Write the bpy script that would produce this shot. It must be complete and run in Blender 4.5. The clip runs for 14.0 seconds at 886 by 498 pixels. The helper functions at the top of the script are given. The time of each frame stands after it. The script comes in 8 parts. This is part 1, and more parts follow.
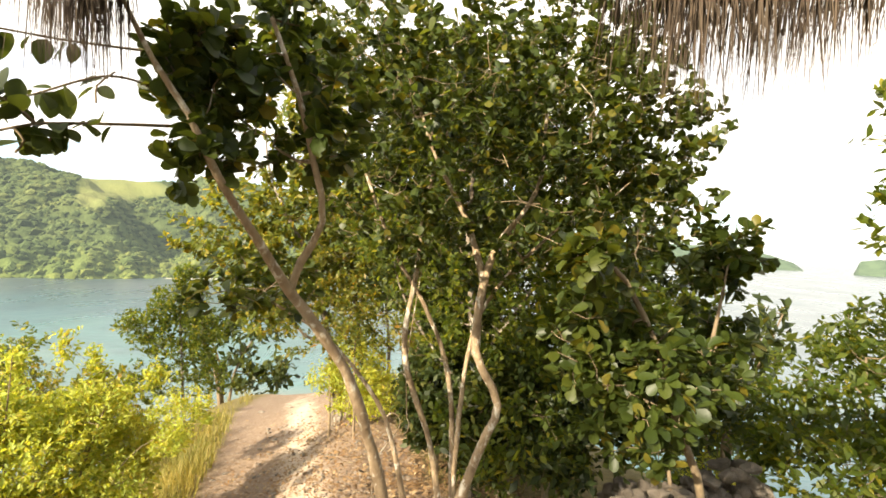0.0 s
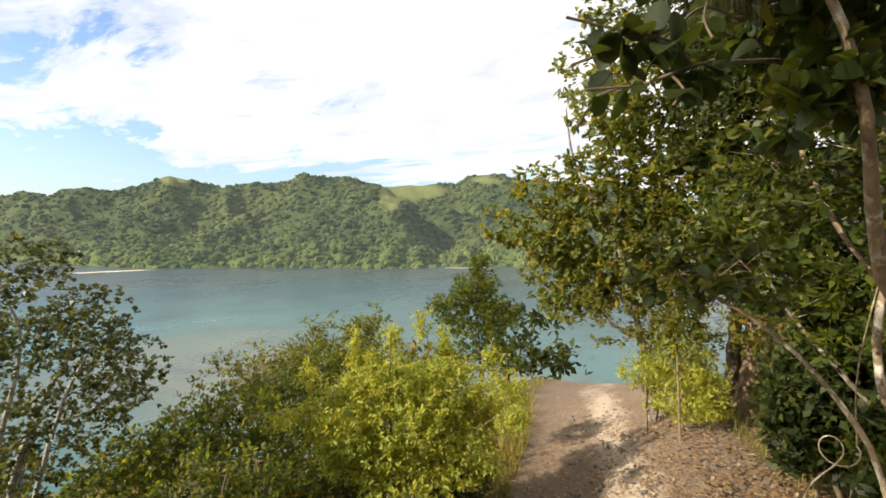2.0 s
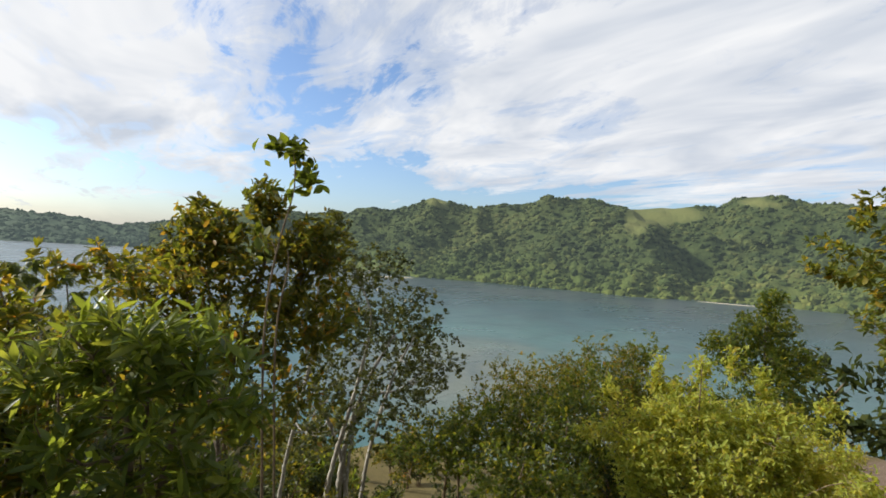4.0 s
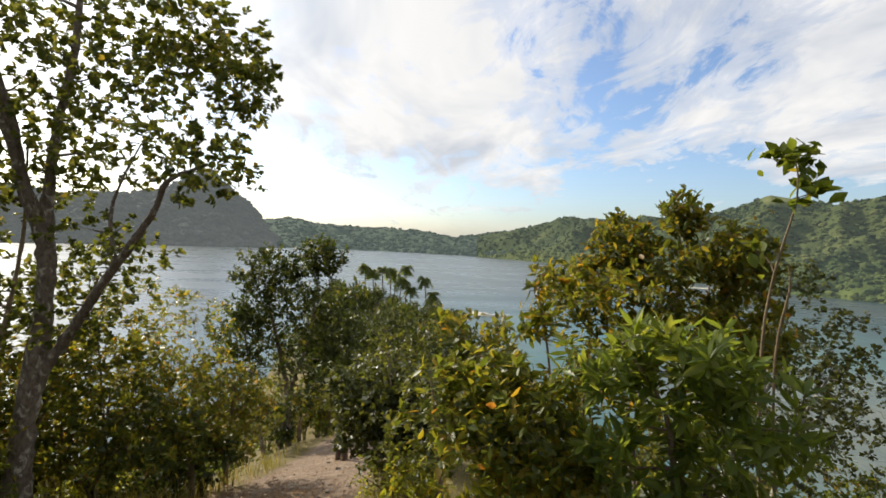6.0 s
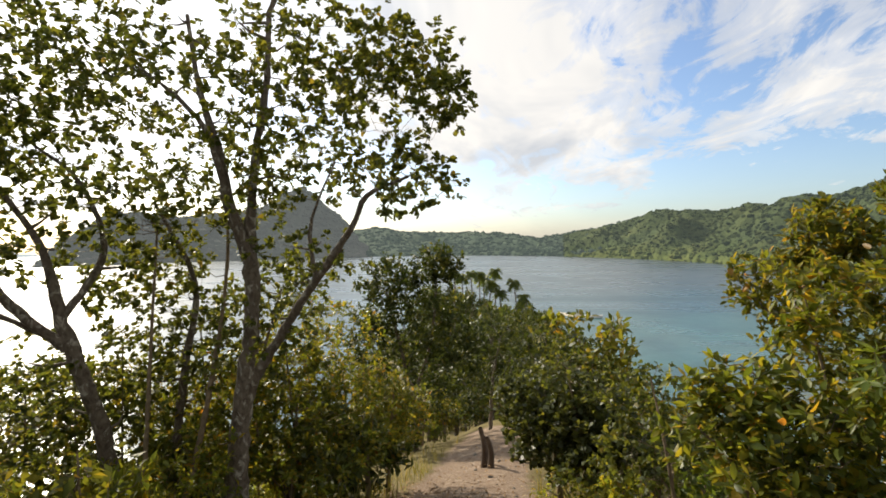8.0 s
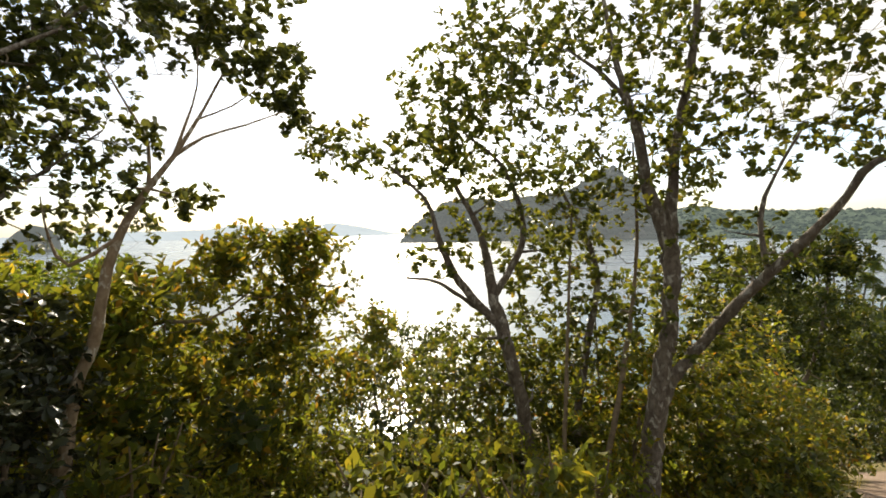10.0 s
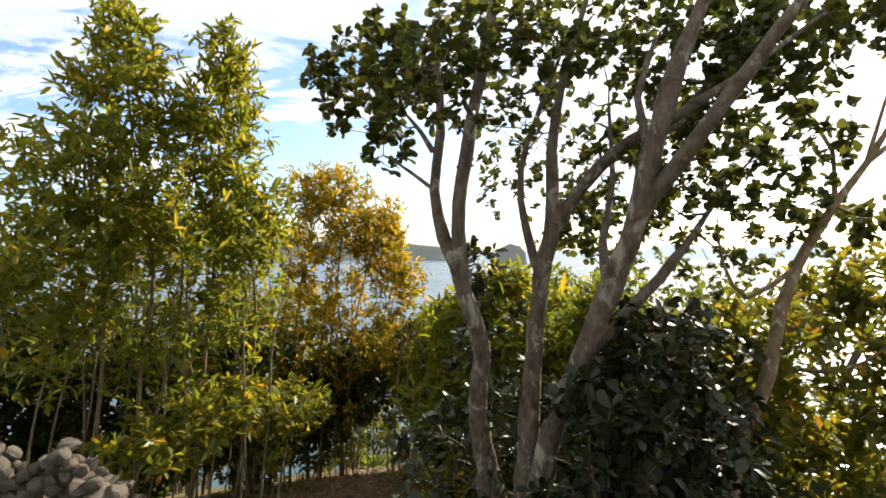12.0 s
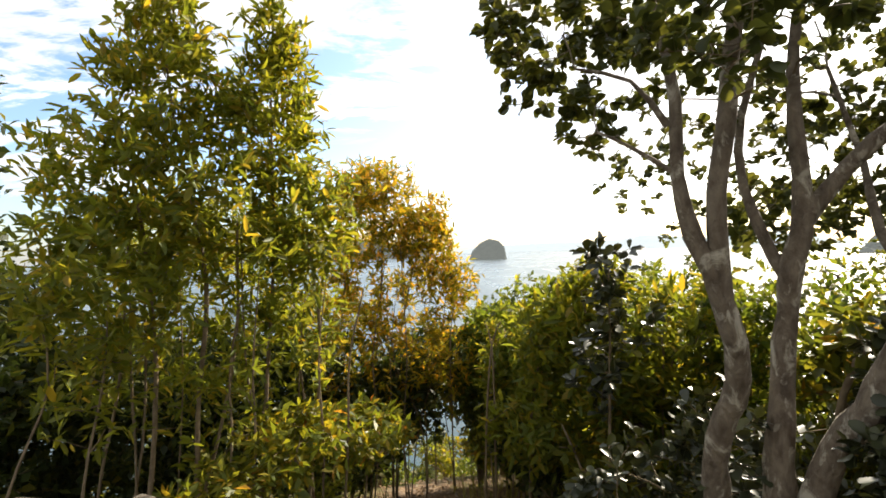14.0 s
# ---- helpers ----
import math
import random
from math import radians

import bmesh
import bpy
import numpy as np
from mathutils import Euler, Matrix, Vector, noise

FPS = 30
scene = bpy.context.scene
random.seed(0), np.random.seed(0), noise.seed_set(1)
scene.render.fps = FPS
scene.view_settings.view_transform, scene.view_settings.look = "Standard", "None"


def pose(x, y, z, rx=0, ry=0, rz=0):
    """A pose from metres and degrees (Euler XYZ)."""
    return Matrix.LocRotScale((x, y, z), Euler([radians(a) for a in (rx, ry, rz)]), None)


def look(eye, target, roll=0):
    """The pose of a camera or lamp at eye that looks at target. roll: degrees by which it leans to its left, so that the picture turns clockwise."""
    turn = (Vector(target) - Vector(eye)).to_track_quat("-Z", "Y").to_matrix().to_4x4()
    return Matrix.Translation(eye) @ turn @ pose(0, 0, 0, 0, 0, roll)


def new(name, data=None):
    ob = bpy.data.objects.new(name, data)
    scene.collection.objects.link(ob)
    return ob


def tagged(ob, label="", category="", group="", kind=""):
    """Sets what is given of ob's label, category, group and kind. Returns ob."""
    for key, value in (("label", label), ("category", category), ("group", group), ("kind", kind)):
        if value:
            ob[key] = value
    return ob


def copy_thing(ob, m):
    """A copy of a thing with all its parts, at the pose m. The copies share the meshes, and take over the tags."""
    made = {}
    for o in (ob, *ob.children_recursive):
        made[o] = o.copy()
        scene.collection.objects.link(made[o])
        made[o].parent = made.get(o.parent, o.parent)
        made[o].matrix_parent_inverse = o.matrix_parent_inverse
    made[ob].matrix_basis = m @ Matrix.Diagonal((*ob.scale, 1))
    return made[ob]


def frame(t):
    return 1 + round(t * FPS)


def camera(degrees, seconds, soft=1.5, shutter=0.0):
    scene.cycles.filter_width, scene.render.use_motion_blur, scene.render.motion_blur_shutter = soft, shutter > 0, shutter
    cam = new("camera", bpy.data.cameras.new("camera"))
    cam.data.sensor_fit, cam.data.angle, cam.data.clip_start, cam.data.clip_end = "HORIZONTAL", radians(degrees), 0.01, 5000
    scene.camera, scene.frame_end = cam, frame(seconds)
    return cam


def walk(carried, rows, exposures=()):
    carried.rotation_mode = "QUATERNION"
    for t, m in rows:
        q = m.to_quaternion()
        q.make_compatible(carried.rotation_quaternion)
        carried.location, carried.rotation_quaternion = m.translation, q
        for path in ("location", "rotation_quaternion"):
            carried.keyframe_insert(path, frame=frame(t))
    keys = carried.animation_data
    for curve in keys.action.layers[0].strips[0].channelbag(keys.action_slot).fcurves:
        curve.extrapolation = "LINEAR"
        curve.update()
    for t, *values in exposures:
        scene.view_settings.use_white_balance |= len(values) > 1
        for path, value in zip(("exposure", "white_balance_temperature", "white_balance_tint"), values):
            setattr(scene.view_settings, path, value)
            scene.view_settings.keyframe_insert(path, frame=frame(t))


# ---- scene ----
cam = camera(84.6, 14.0, soft=1.7)
PATH = [
    (0, (0.000, 0.000, 0.000), (0.000, 10.000, -0.067), 2.64),
    (0.5, (-0.178, 0.096, -0.014), (-1.762, 9.969, -0.131), 2.50),
    (1, (-0.344, 0.196, -0.036), (-3.075, 9.809, -0.392), 4.23),
    (1.5, (-0.500, 0.198, -0.042), (-4.503, 9.353, -0.438), 3.23),
    (2, (-0.647, 0.081, -0.041), (-5.582, 8.768, -0.467), -0.22),
    (2.2, (-0.701, 0.014, -0.043), (-6.007, 8.483, -0.406), 0.01),
    (4.3, (-0.944, -0.722, -0.049), (-9.827, 3.869, -0.172), 3.76),
    (4.5, (-0.964, -0.820, -0.055), (-10.130, 3.174, -0.202), 4.42),
    (5, (-1.006, -1.125, -0.041), (-10.683, 1.399, -0.024), 3.07),
    (5.5, (-1.061, -1.369, -0.049), (-11.040, -0.746, -0.194), 3.97),
    (6, (-1.192, -1.554, -0.037), (-11.182, -1.969, -0.206), 1.81),
    (6.5, (-1.296, -1.695, -0.017), (-11.261, -2.514, -0.183), 2.71),
    (7, (-1.217, -1.876, -0.029), (-11.180, -2.680, -0.331), 2.58),
    (7.2, (-1.180, -1.991, -0.038), (-11.142, -2.831, -0.258), 0.23),
    (9.3, (-1.309, -2.913, -0.014), (-9.705, -8.333, -0.372), 1.41),
    (9.5, (-1.251, -3.020, -0.007), (-9.192, -9.089, -0.339), 0.57),
    (10, (-1.183, -3.298, 0.013), (-7.964, -10.638, -0.364), -1.12),
    (10.5, (-1.117, -3.605, 0.034), (-5.893, -12.391, -0.050), -1.59),
    (11, (-1.004, -3.794, 0.035), (-3.017, -13.590, 0.063), 2.06),
    (11.5, (-0.711, -3.921, 0.035), (-0.737, -13.918, 0.274), 0.29),
    (12, (-0.433, -3.994, 0.052), (0.450, -13.954, 0.141), 0.42),
    (12.5, (-0.246, -4.117, 0.069), (0.899, -14.051, 0.052), -0.49),
    (13, (-0.055, -4.273, 0.092), (0.819, -14.235, 0.042), -1.27),
    (13.5, (0.121, -4.330, 0.084), (0.907, -14.299, 0.050), -0.08),
    (14, (0.262, -4.310, 0.085), (0.718, -14.300, 0.109), -1.65),
]
EXPOSURES = [(0.0, 1.78, 7550, 10), (1.0, 1.6, 7350, 10), (2.0, 0.87, 6950, 10), (4.3, 0.34, 6350, 10), (6.0, 0.38, 6650, 10), (7.2, 0.42, 6750, 10), (9.5, 0.55, 7100, 10), (10.2, 0.78, 6950, 10), (11.0, 0.7, 6800, 10), (12.0, 1.04, 6750, 10), (12.5, 1.12, 6800, 10), (14.0, 1.12, 7050, 10)]
walk(cam, [(t, look(eye, target, roll)) for t, eye, target, roll in PATH], EXPOSURES)

# ---- light: low afternoon sun in the south-west, sky with thin high cloud ----
SUN_AZ, SUN_EL = radians(141.5), radians(29.0)
SUN_DIR = Vector((-math.sin(SUN_AZ) * math.cos(SUN_EL), math.cos(SUN_AZ) * math.cos(SUN_EL), math.sin(SUN_EL)))
sun = new("sun", bpy.data.lights.new("sun", "SUN"))
sun.data.energy, sun.data.angle, sun.data.color = 5.0, radians(0.6), (1.0, 0.93, 0.80)
sun.matrix_world = look(SUN_DIR * 60, (0, 0, 0))


class Nodes:
    """A short way to write node trees."""

    def __init__(self, tree):
        self.tree = tree
        tree.nodes.clear()

    def add(self, kind, **values):
        n = self.tree.nodes.new("ShaderNode" + kind)
        ins = {k: v for k, v in values.items() if k[0].isupper() or k[0] == "_"}
        for k, v in values.items():
            if k not in ins:
                setattr(n, k, v)
        for k, v in ins.items():
            s = n.inputs[int(k[1:])] if k[0] == "_" else n.inputs[k.replace("__", " ")]
            if isinstance(v, bpy.types.NodeSocket):
                self.tree.links.new(v, s)
            else:
                s.default_value = v
        return n

    def ramp(self, fac, stops, smooth=False):
        n = self.add("ValToRGB", Fac=fac)
        e = n.color_ramp.elements
        while len(e) < len(stops):
            e.new(0.5)
        for k, (p, c) in enumerate(stops):
            e[k].position = p
            e[k].color = (c, c, c, 1) if isinstance(c, (int, float)) else (*c, 1)
        if smooth:
            n.color_ramp.interpolation = "EASE"
        return n.outputs["Color"]

    def mix(self, fac, a, b, blend="MIX"):
        n = self.add("Mix", data_type="RGBA", blend_type=blend)
        for s, v in ((n.inputs[0], fac), (n.inputs[6], a), (n.inputs[7], b)):
            if isinstance(v, bpy.types.NodeSocket):
                self.tree.links.new(v, s)
            else:
                s.default_value = v if isinstance(v, (int, float)) else (*v, 1)
        return n.outputs[2]

    def math(self, op, a, b=0.0, clamp=False):
        return self.add("Math", operation=op, use_clamp=clamp, _0=a, _1=b).outputs[0]

    def noise(self, vec, scale, detail=4.0, rough=0.55, warp=0.0):
        return self.add("TexNoise", Vector=vec, Scale=scale, Detail=detail, Roughness=rough, Distortion=warp).outputs["Fac"]


world = bpy.data.worlds.new("sky")
scene.world = world
world.use_nodes = True
W = Nodes(world.node_tree)
sky = W.add("TexSky", sky_type="NISHITA", sun_disc=False, sun_elevation=SUN_EL, sun_rotation=-SUN_AZ, air_density=1.0, dust_density=1.5, ozone_density=2.0)
way = W.add("TexCoord").outputs["Generated"]
xyz = W.add("SeparateXYZ", Vector=way)
height = W.math("MAXIMUM", xyz.outputs[2], 0.0)
flat = W.math("ADD", height, 0.13)
plane = W.add("CombineXYZ", X=W.math("DIVIDE", xyz.outputs[0], flat), Y=W.math("DIVIDE", xyz.outputs[1], flat), Z=0.0).outputs[0]
streak = W.add("Mapping", Vector=plane, Rotation=(0, 0, radians(-25)), Scale=(0.55, 1.0, 1.0)).outputs[0]
veil = W.noise(streak, 0.75, 9, 0.61, 1.0)
wisp = W.noise(streak, 2.6, 8, 0.64, 1.6)
cover = W.math("ADD", W.math("MULTIPLY", veil, 0.66), W.math("MULTIPLY", wisp, 0.34))
toward = W.add("VectorMath", operation="DOT_PRODUCT", _0=way, _1=tuple(SUN_DIR)).outputs["Value"]
near_sun = W.math("POWER", W.math("MAXIMUM", toward, 0.0), 16.0)
cover = W.math("ADD", cover, W.math("MULTIPLY", near_sun, 0.12))
south = W.add("VectorMath", operation="DOT_PRODUCT", _0=way, _1=(0.209, -0.906, 0.0)).outputs["Value"]
cover = W.math("ADD", cover, W.math("MULTIPLY", W.math("POWER", W.math("MAXIMUM", south, 0.0), 14.0), -0.10))
bank = W.add("VectorMath", operation="DOT_PRODUCT", _0=way, _1=(0.5, 0.866, 0.0)).outputs["Value"]
cover = W.math("ADD", cover, W.math("MULTIPLY", W.math("MAXIMUM", bank, 0.0), 0.13))
low_sky = W.ramp(height, [(0.0, 0.20), (0.20, 0.0)])
cover = W.math("SUBTRACT", cover, W.add("RGBToBW", Color=low_sky).outputs[0])
thick = W.ramp(cover, [(0.425, 0.0), (0.475, 0.66), (0.54, 1.0)], True)
haze = W.ramp(height, [(0.0, 0.30), (0.05, 0.06), (0.2, 0.0)])
thick = W.math("MAXIMUM", W.add("RGBToBW", Color=thick).outputs[0], W.add("RGBToBW", Color=haze).outputs[0])
shine = W.math("ADD", 5.6, W.math("MULTIPLY", near_sun, 11.0))
grey = W.ramp(W.noise(streak, 1.6, 4, 0.6, 0.5), [(0.36, (0.66, 0.71, 0.79)), (0.62, (1.0, 1.0, 1.0))])
cloud = W.add("VectorMath", operation="SCALE", _0=grey, Scale=shine).outputs[0]
blue = W.add("VectorMath", operation="MULTIPLY", _0=sky.outputs[0], _1=(0.88, 0.97, 1.10)).outputs[0]
W.add("OutputWorld", Surface=W.add("Background", Color=W.mix(thick, blue, cloud), Strength=0.13).outputs[0])

# ---- materials ----


def material(name):
    m = bpy.data.materials.new(name)
    m.use_nodes = True
    return m, Nodes(m.node_tree)


def leaf_material(name, stops, rough=0.42, through_light=0.42, glow=1.6, shine=0.3):
    """Leaves: the colour differs from leaf to leaf, light shines through."""
    m, n = material(name)
    rnd = n.add("NewGeometry").outputs["Random Per Island"]
    pos = n.add("TexCoord").outputs["Object"]
    col = n.ramp(rnd, stops)
    col = n.mix(n.ramp(n.noise(pos, 1.1, 2), [(0.35, 0.0), (0.7, 0.55)]), col, n.mix(1.0, col, (1.15, 0.95, 0.55), "MULTIPLY"))
    fine = n.noise(pos, 60.0, 3)
    col = n.mix(n.math("MULTIPLY", fine, 0.5), col, n.mix(1.0, col, (0.55, 0.6, 0.5), "MULTIPLY"))
    b = n.add("BsdfPrincipled", Base__Color=col, Roughness=rough + 0.06, Specular__IOR__Level=shine)
    lit = n.mix(1.0, col, (1.26 * glow, 1.06 * glow, 0.52 * glow), "MULTIPLY")
    t = n.add("BsdfTranslucent", Color=lit)
    n.add("OutputMaterial", Surface=n.add("MixShader", Fac=through_light, _1=b.outputs[0], _2=t.outputs[0]).outputs[0])
    return m


def rough_material(name, a, b, scale=8.0, rough=0.85, bump=0.4, c=None, c_scale=1.5, c_at=(0.5, 0.62), stretch=(1, 1, 1), fine=60.0):
    """Bark, stone, wood, soil: two tones, stains of a third, grain and relief."""
    m, n = material(name)
    pos = n.add("Mapping", Vector=n.add("TexCoord").outputs["Object"], Scale=stretch).outputs[0]
    big = n.noise(pos, scale, 6, 0.6, 0.3)
    small = n.noise(pos, fine, 4, 0.6)
    col = n.mix(n.ramp(big, [(0.32, 0.0), (0.68, 1.0)]), a, b)
    col = n.mix(n.math("MULTIPLY", small, 0.55), col, n.mix(1.0, col, (0.5, 0.48, 0.45), "MULTIPLY"))
    if c:
        col = n.mix(n.ramp(n.noise(pos, c_scale, 5, 0.65, 0.6), [(c_at[0], 0.0), (c_at[1], 1.0)]), col, c)
    h = n.math("ADD", n.math("MULTIPLY", big, 0.7), n.math("MULTIPLY", small, 0.3))
    bp = n.add("Bump", Strength=bump, Distance=0.02, Height=h)
    s = n.add("BsdfPrincipled", Base__Color=col, Roughness=rough, Normal=bp.outputs[0], Specular__IOR__Level=0.25)
    n.add("OutputMaterial", Surface=s.outputs[0])
    return m


LEAF = {
    # darker greens with the shade of the crown and sapling put in
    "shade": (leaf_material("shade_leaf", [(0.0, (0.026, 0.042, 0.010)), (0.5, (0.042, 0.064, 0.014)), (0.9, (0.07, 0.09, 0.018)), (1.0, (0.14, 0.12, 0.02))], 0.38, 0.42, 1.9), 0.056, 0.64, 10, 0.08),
    "olive": (leaf_material("olive_leaf", [(0.0, (0.040, 0.055, 0.016)), (0.45, (0.062, 0.083, 0.020)), (0.8, (0.092, 0.108, 0.025)), (0.98, (0.11, 0.118, 0.028)), (1.0, (0.17, 0.135, 0.03))], 0.40, 0.48, 2.1), 0.047, 0.68, 9, 0.06),
    "round": (leaf_material("round_leaf", [(0.0, (0.040, 0.054, 0.020)), (0.6, (0.058, 0.074, 0.025)), (1.0, (0.088, 0.10, 0.030))], 0.36, 0.42, 1.8), 0.050, 0.74, 9, 0.07),
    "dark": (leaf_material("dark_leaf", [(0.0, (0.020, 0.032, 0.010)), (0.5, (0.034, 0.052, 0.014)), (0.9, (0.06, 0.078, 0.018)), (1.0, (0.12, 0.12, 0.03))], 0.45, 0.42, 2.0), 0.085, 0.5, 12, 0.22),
    "green": (leaf_material("green_leaf", [(0.0, (0.038, 0.062, 0.013)), (0.5, (0.062, 0.092, 0.017)), (0.9, (0.10, 0.125, 0.022)), (1.0, (0.2, 0.19, 0.03))], 0.42, 0.56, 2.4), 0.075, 0.5, 11, 0.18),
    "mixed": (leaf_material("mixed_leaf", [(0.0, (0.05, 0.07, 0.016)), (0.4, (0.085, 0.105, 0.02)), (0.75, (0.125, 0.13, 0.022)), (0.95, (0.19, 0.16, 0.026)), (1.0, (0.23, 0.13, 0.03))], 0.42, 0.52, 1.9), 0.075, 0.5, 10, 0.18),
    "lime": (leaf_material("lime_leaf", [(0.0, (0.19, 0.25, 0.045)), (0.5, (0.29, 0.34, 0.06)), (0.9, (0.38, 0.40, 0.085)), (1.0, (0.36, 0.30, 0.06))], 0.5, 0.45, 1.9), 0.050, 0.40, 12, 0.17),
    "yellow": (leaf_material("yellow_leaf", [(0.0, (0.07, 0.10, 0.018)), (0.45, (0.115, 0.145, 0.022)), (0.8, (0.19, 0.19, 0.028)), (0.97, (0.28, 0.22, 0.03)), (1.0, (0.28, 0.12, 0.03))], 0.36, 0.5, 1.9), 0.074, 0.38, 11, 0.13),
    # paler, yellower greens with sunlight put into the leaf colour
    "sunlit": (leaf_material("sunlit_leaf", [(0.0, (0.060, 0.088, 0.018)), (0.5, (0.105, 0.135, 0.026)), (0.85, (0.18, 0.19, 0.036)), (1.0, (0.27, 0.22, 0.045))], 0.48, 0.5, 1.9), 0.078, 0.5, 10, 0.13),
    "long": (leaf_material("long_leaf", [(0.0, (0.07, 0.11, 0.022)), (0.6, (0.115, 0.16, 0.032)), (1.0, (0.18, 0.215, 0.05))], 0.34, 0.5, 2.3), 0.108, 0.25, 12, 0.15),
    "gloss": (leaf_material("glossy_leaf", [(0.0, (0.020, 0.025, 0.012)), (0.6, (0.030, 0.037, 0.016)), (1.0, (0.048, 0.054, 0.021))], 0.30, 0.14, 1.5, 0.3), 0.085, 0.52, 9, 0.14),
    "willow": (leaf_material("willow_leaf", [(0.0, (0.075, 0.105, 0.018)), (0.5, (0.13, 0.16, 0.025)), (0.85, (0.165, 0.175, 0.028)), (1.0, (0.24, 0.19, 0.03))], 0.44, 0.54, 2.1), 0.088, 0.32, 12, 0.2),
    "orange": (leaf_material("orange_leaf", [(0.0, (0.09, 0.105, 0.016)), (0.45, (0.17, 0.165, 0.02)), (0.8, (0.29, 0.22, 0.025)), (1.0, (0.42, 0.24, 0.03))], 0.42, 0.55, 2.2), 0.085, 0.3, 12, 0.2),
}
BARK = rough_material("grey_bark", (0.085, 0.064, 0.047), (0.23, 0.19, 0.145), 30, 0.9, 1.0, (0.36, 0.33, 0.27), 17, (0.55, 0.64), (1, 1, 0.6))
BARK_TAN = rough_material("tan_bark", (0.22, 0.15, 0.09), (0.36, 0.27, 0.17), 32, 0.9, 0.7, (0.52, 0.47, 0.38), 24, (0.54, 0.64), (1, 1, 0.6))
BARK_PALE = rough_material("pale_bark", (0.26, 0.24, 0.20), (0.42, 0.39, 0.34), 30, 0.9, 0.6, (0.5, 0.48, 0.42), 22, (0.54, 0.66), (1, 1, 0.6))
BARK_DARK = rough_material("dark_bark", (0.07, 0.052, 0.04), (0.15, 0.115, 0.085), 14, 0.9, 0.6, (0.26, 0.24, 0.2), 8, (0.58, 0.7), (1, 1, 0.4))
TWIG = rough_material("twig", (0.13, 0.095, 0.06), (0.24, 0.18, 0.11), 20, 0.85, 0.2)
STONE = rough_material("wall_stone", (0.09, 0.074, 0.057), (0.24, 0.20, 0.16), 9, 0.9, 0.7, (0.16, 0.15, 0.13), 5, (0.55, 0.7))
STRAW = rough_material("dry_thatch", (0.055, 0.040, 0.030), (0.115, 0.085, 0.06), 6, 0.95, 0.3, (0.07, 0.055, 0.04), 3, (0.5, 0.7), (4, 4, 0.4))
SAND = rough_material("sand", (0.55, 0.48, 0.36), (0.68, 0.62, 0.50), 0.4, 0.95, 0.1, None, fine=8)
TIMBER = rough_material("grey_timber", (0.17, 0.13, 0.10), (0.28, 0.23, 0.18), 6, 0.85, 0.3, stretch=(8, 8, 1))

# ---- building tools ----


def mesh_of(name, verts, faces, mat, smooth=True):
    me = bpy.data.meshes.new(name)
    me.from_pydata([tuple(v) for v in verts] if not isinstance(verts, np.ndarray) else verts.tolist(), [], faces if not isinstance(faces, np.ndarray) else faces.tolist())
    me.polygons.foreach_set("use_smooth", [smooth] * len(me.polygons))
    me.materials.append(mat)
    return me


def part(name, me, parent=None, label=""):
    ob = new(name, me)
    if parent:
        ob.parent = parent
    return tagged(ob, label)


def empty(name, at, label, category, group="", kind=""):
    ob = new(name)
    ob.empty_display_size = 0.2
    ob.location = at
    return tagged(ob, label, category, group, kind)


def tubes(lines, sides):
    """One mesh's corners and faces for many tapered, round limbs; a line is an array of x, y, z, radius."""
    vs, fs, n0 = [], [], 0
    turn = np.linspace(0, 2 * math.pi, sides, endpoint=False)
    ring = np.stack([np.cos(turn), np.sin(turn)], 1)
    quad = np.arange(sides)
    for line in lines:
        p, r = line[:, :3], line[:, 3]
        d = np.gradient(p, axis=0)
        d /= np.linalg.norm(d, axis=1)[:, None] + 1e-9
        ref = np.array([0.31, 0.95, 0.05]) if abs(d[0, 2]) > 0.6 else np.array([0.05, 0.1, 1.0])
        u = np.cross(d, ref)
        u /= np.linalg.norm(u, axis=1)[:, None] + 1e-9
        w = np.cross(d, u)
        v = p[:, None, :] + r[:, None, None] * (ring[None, :, :1] * u[:, None, :] + ring[None, :, 1:] * w[:, None, :])
        vs.append(v.reshape(-1, 3))
        k = len(p)
        base = n0 + np.arange(k - 1)[:, None] * sides
        a, b = base + quad, base + (quad + 1) % sides
        fs.append(np.stack([a, b, b + sides, a + sides], -1).reshape(-1, 4))
        n0 += k * sides
    return np.concatenate(vs), np.concatenate(fs)


def spline(points, step):
    """A smooth line through a few points of x, y, z, radius."""
    p = np.array(points, float)
    if len(p) < 3:
        p = np.array([p[0], (p[0] + p[-1]) / 2, p[-1]])
    q = np.vstack([2 * p[0] - p[1], p, 2 * p[-1] - p[-2]])
    out = []
    for i in range(1, len(q) - 2):
        k = max(2, int(np.linalg.norm(q[i + 1, :3] - q[i, :3]) / step))
        t = np.linspace(0, 1, k, endpoint=False)[:, None]
        out.append(0.5 * (2 * q[i] + (q[i + 1] - q[i - 1]) * t + (2 * q[i - 1] - 5 * q[i] + 4 * q[i + 1] - q[i + 2]) * t**2 + (3 * q[i] - q[i - 1] - 3 * q[i + 1] + q[i + 2]) * t**3))
    out.append(q[-2][None])
    o = np.vstack(out)
    o[:, 3] = np.maximum(o[:, 3], 0.002)
    return o


def unit(v):
    return v / (np.linalg.norm(v, axis=-1, keepdims=True) + 1e-9)


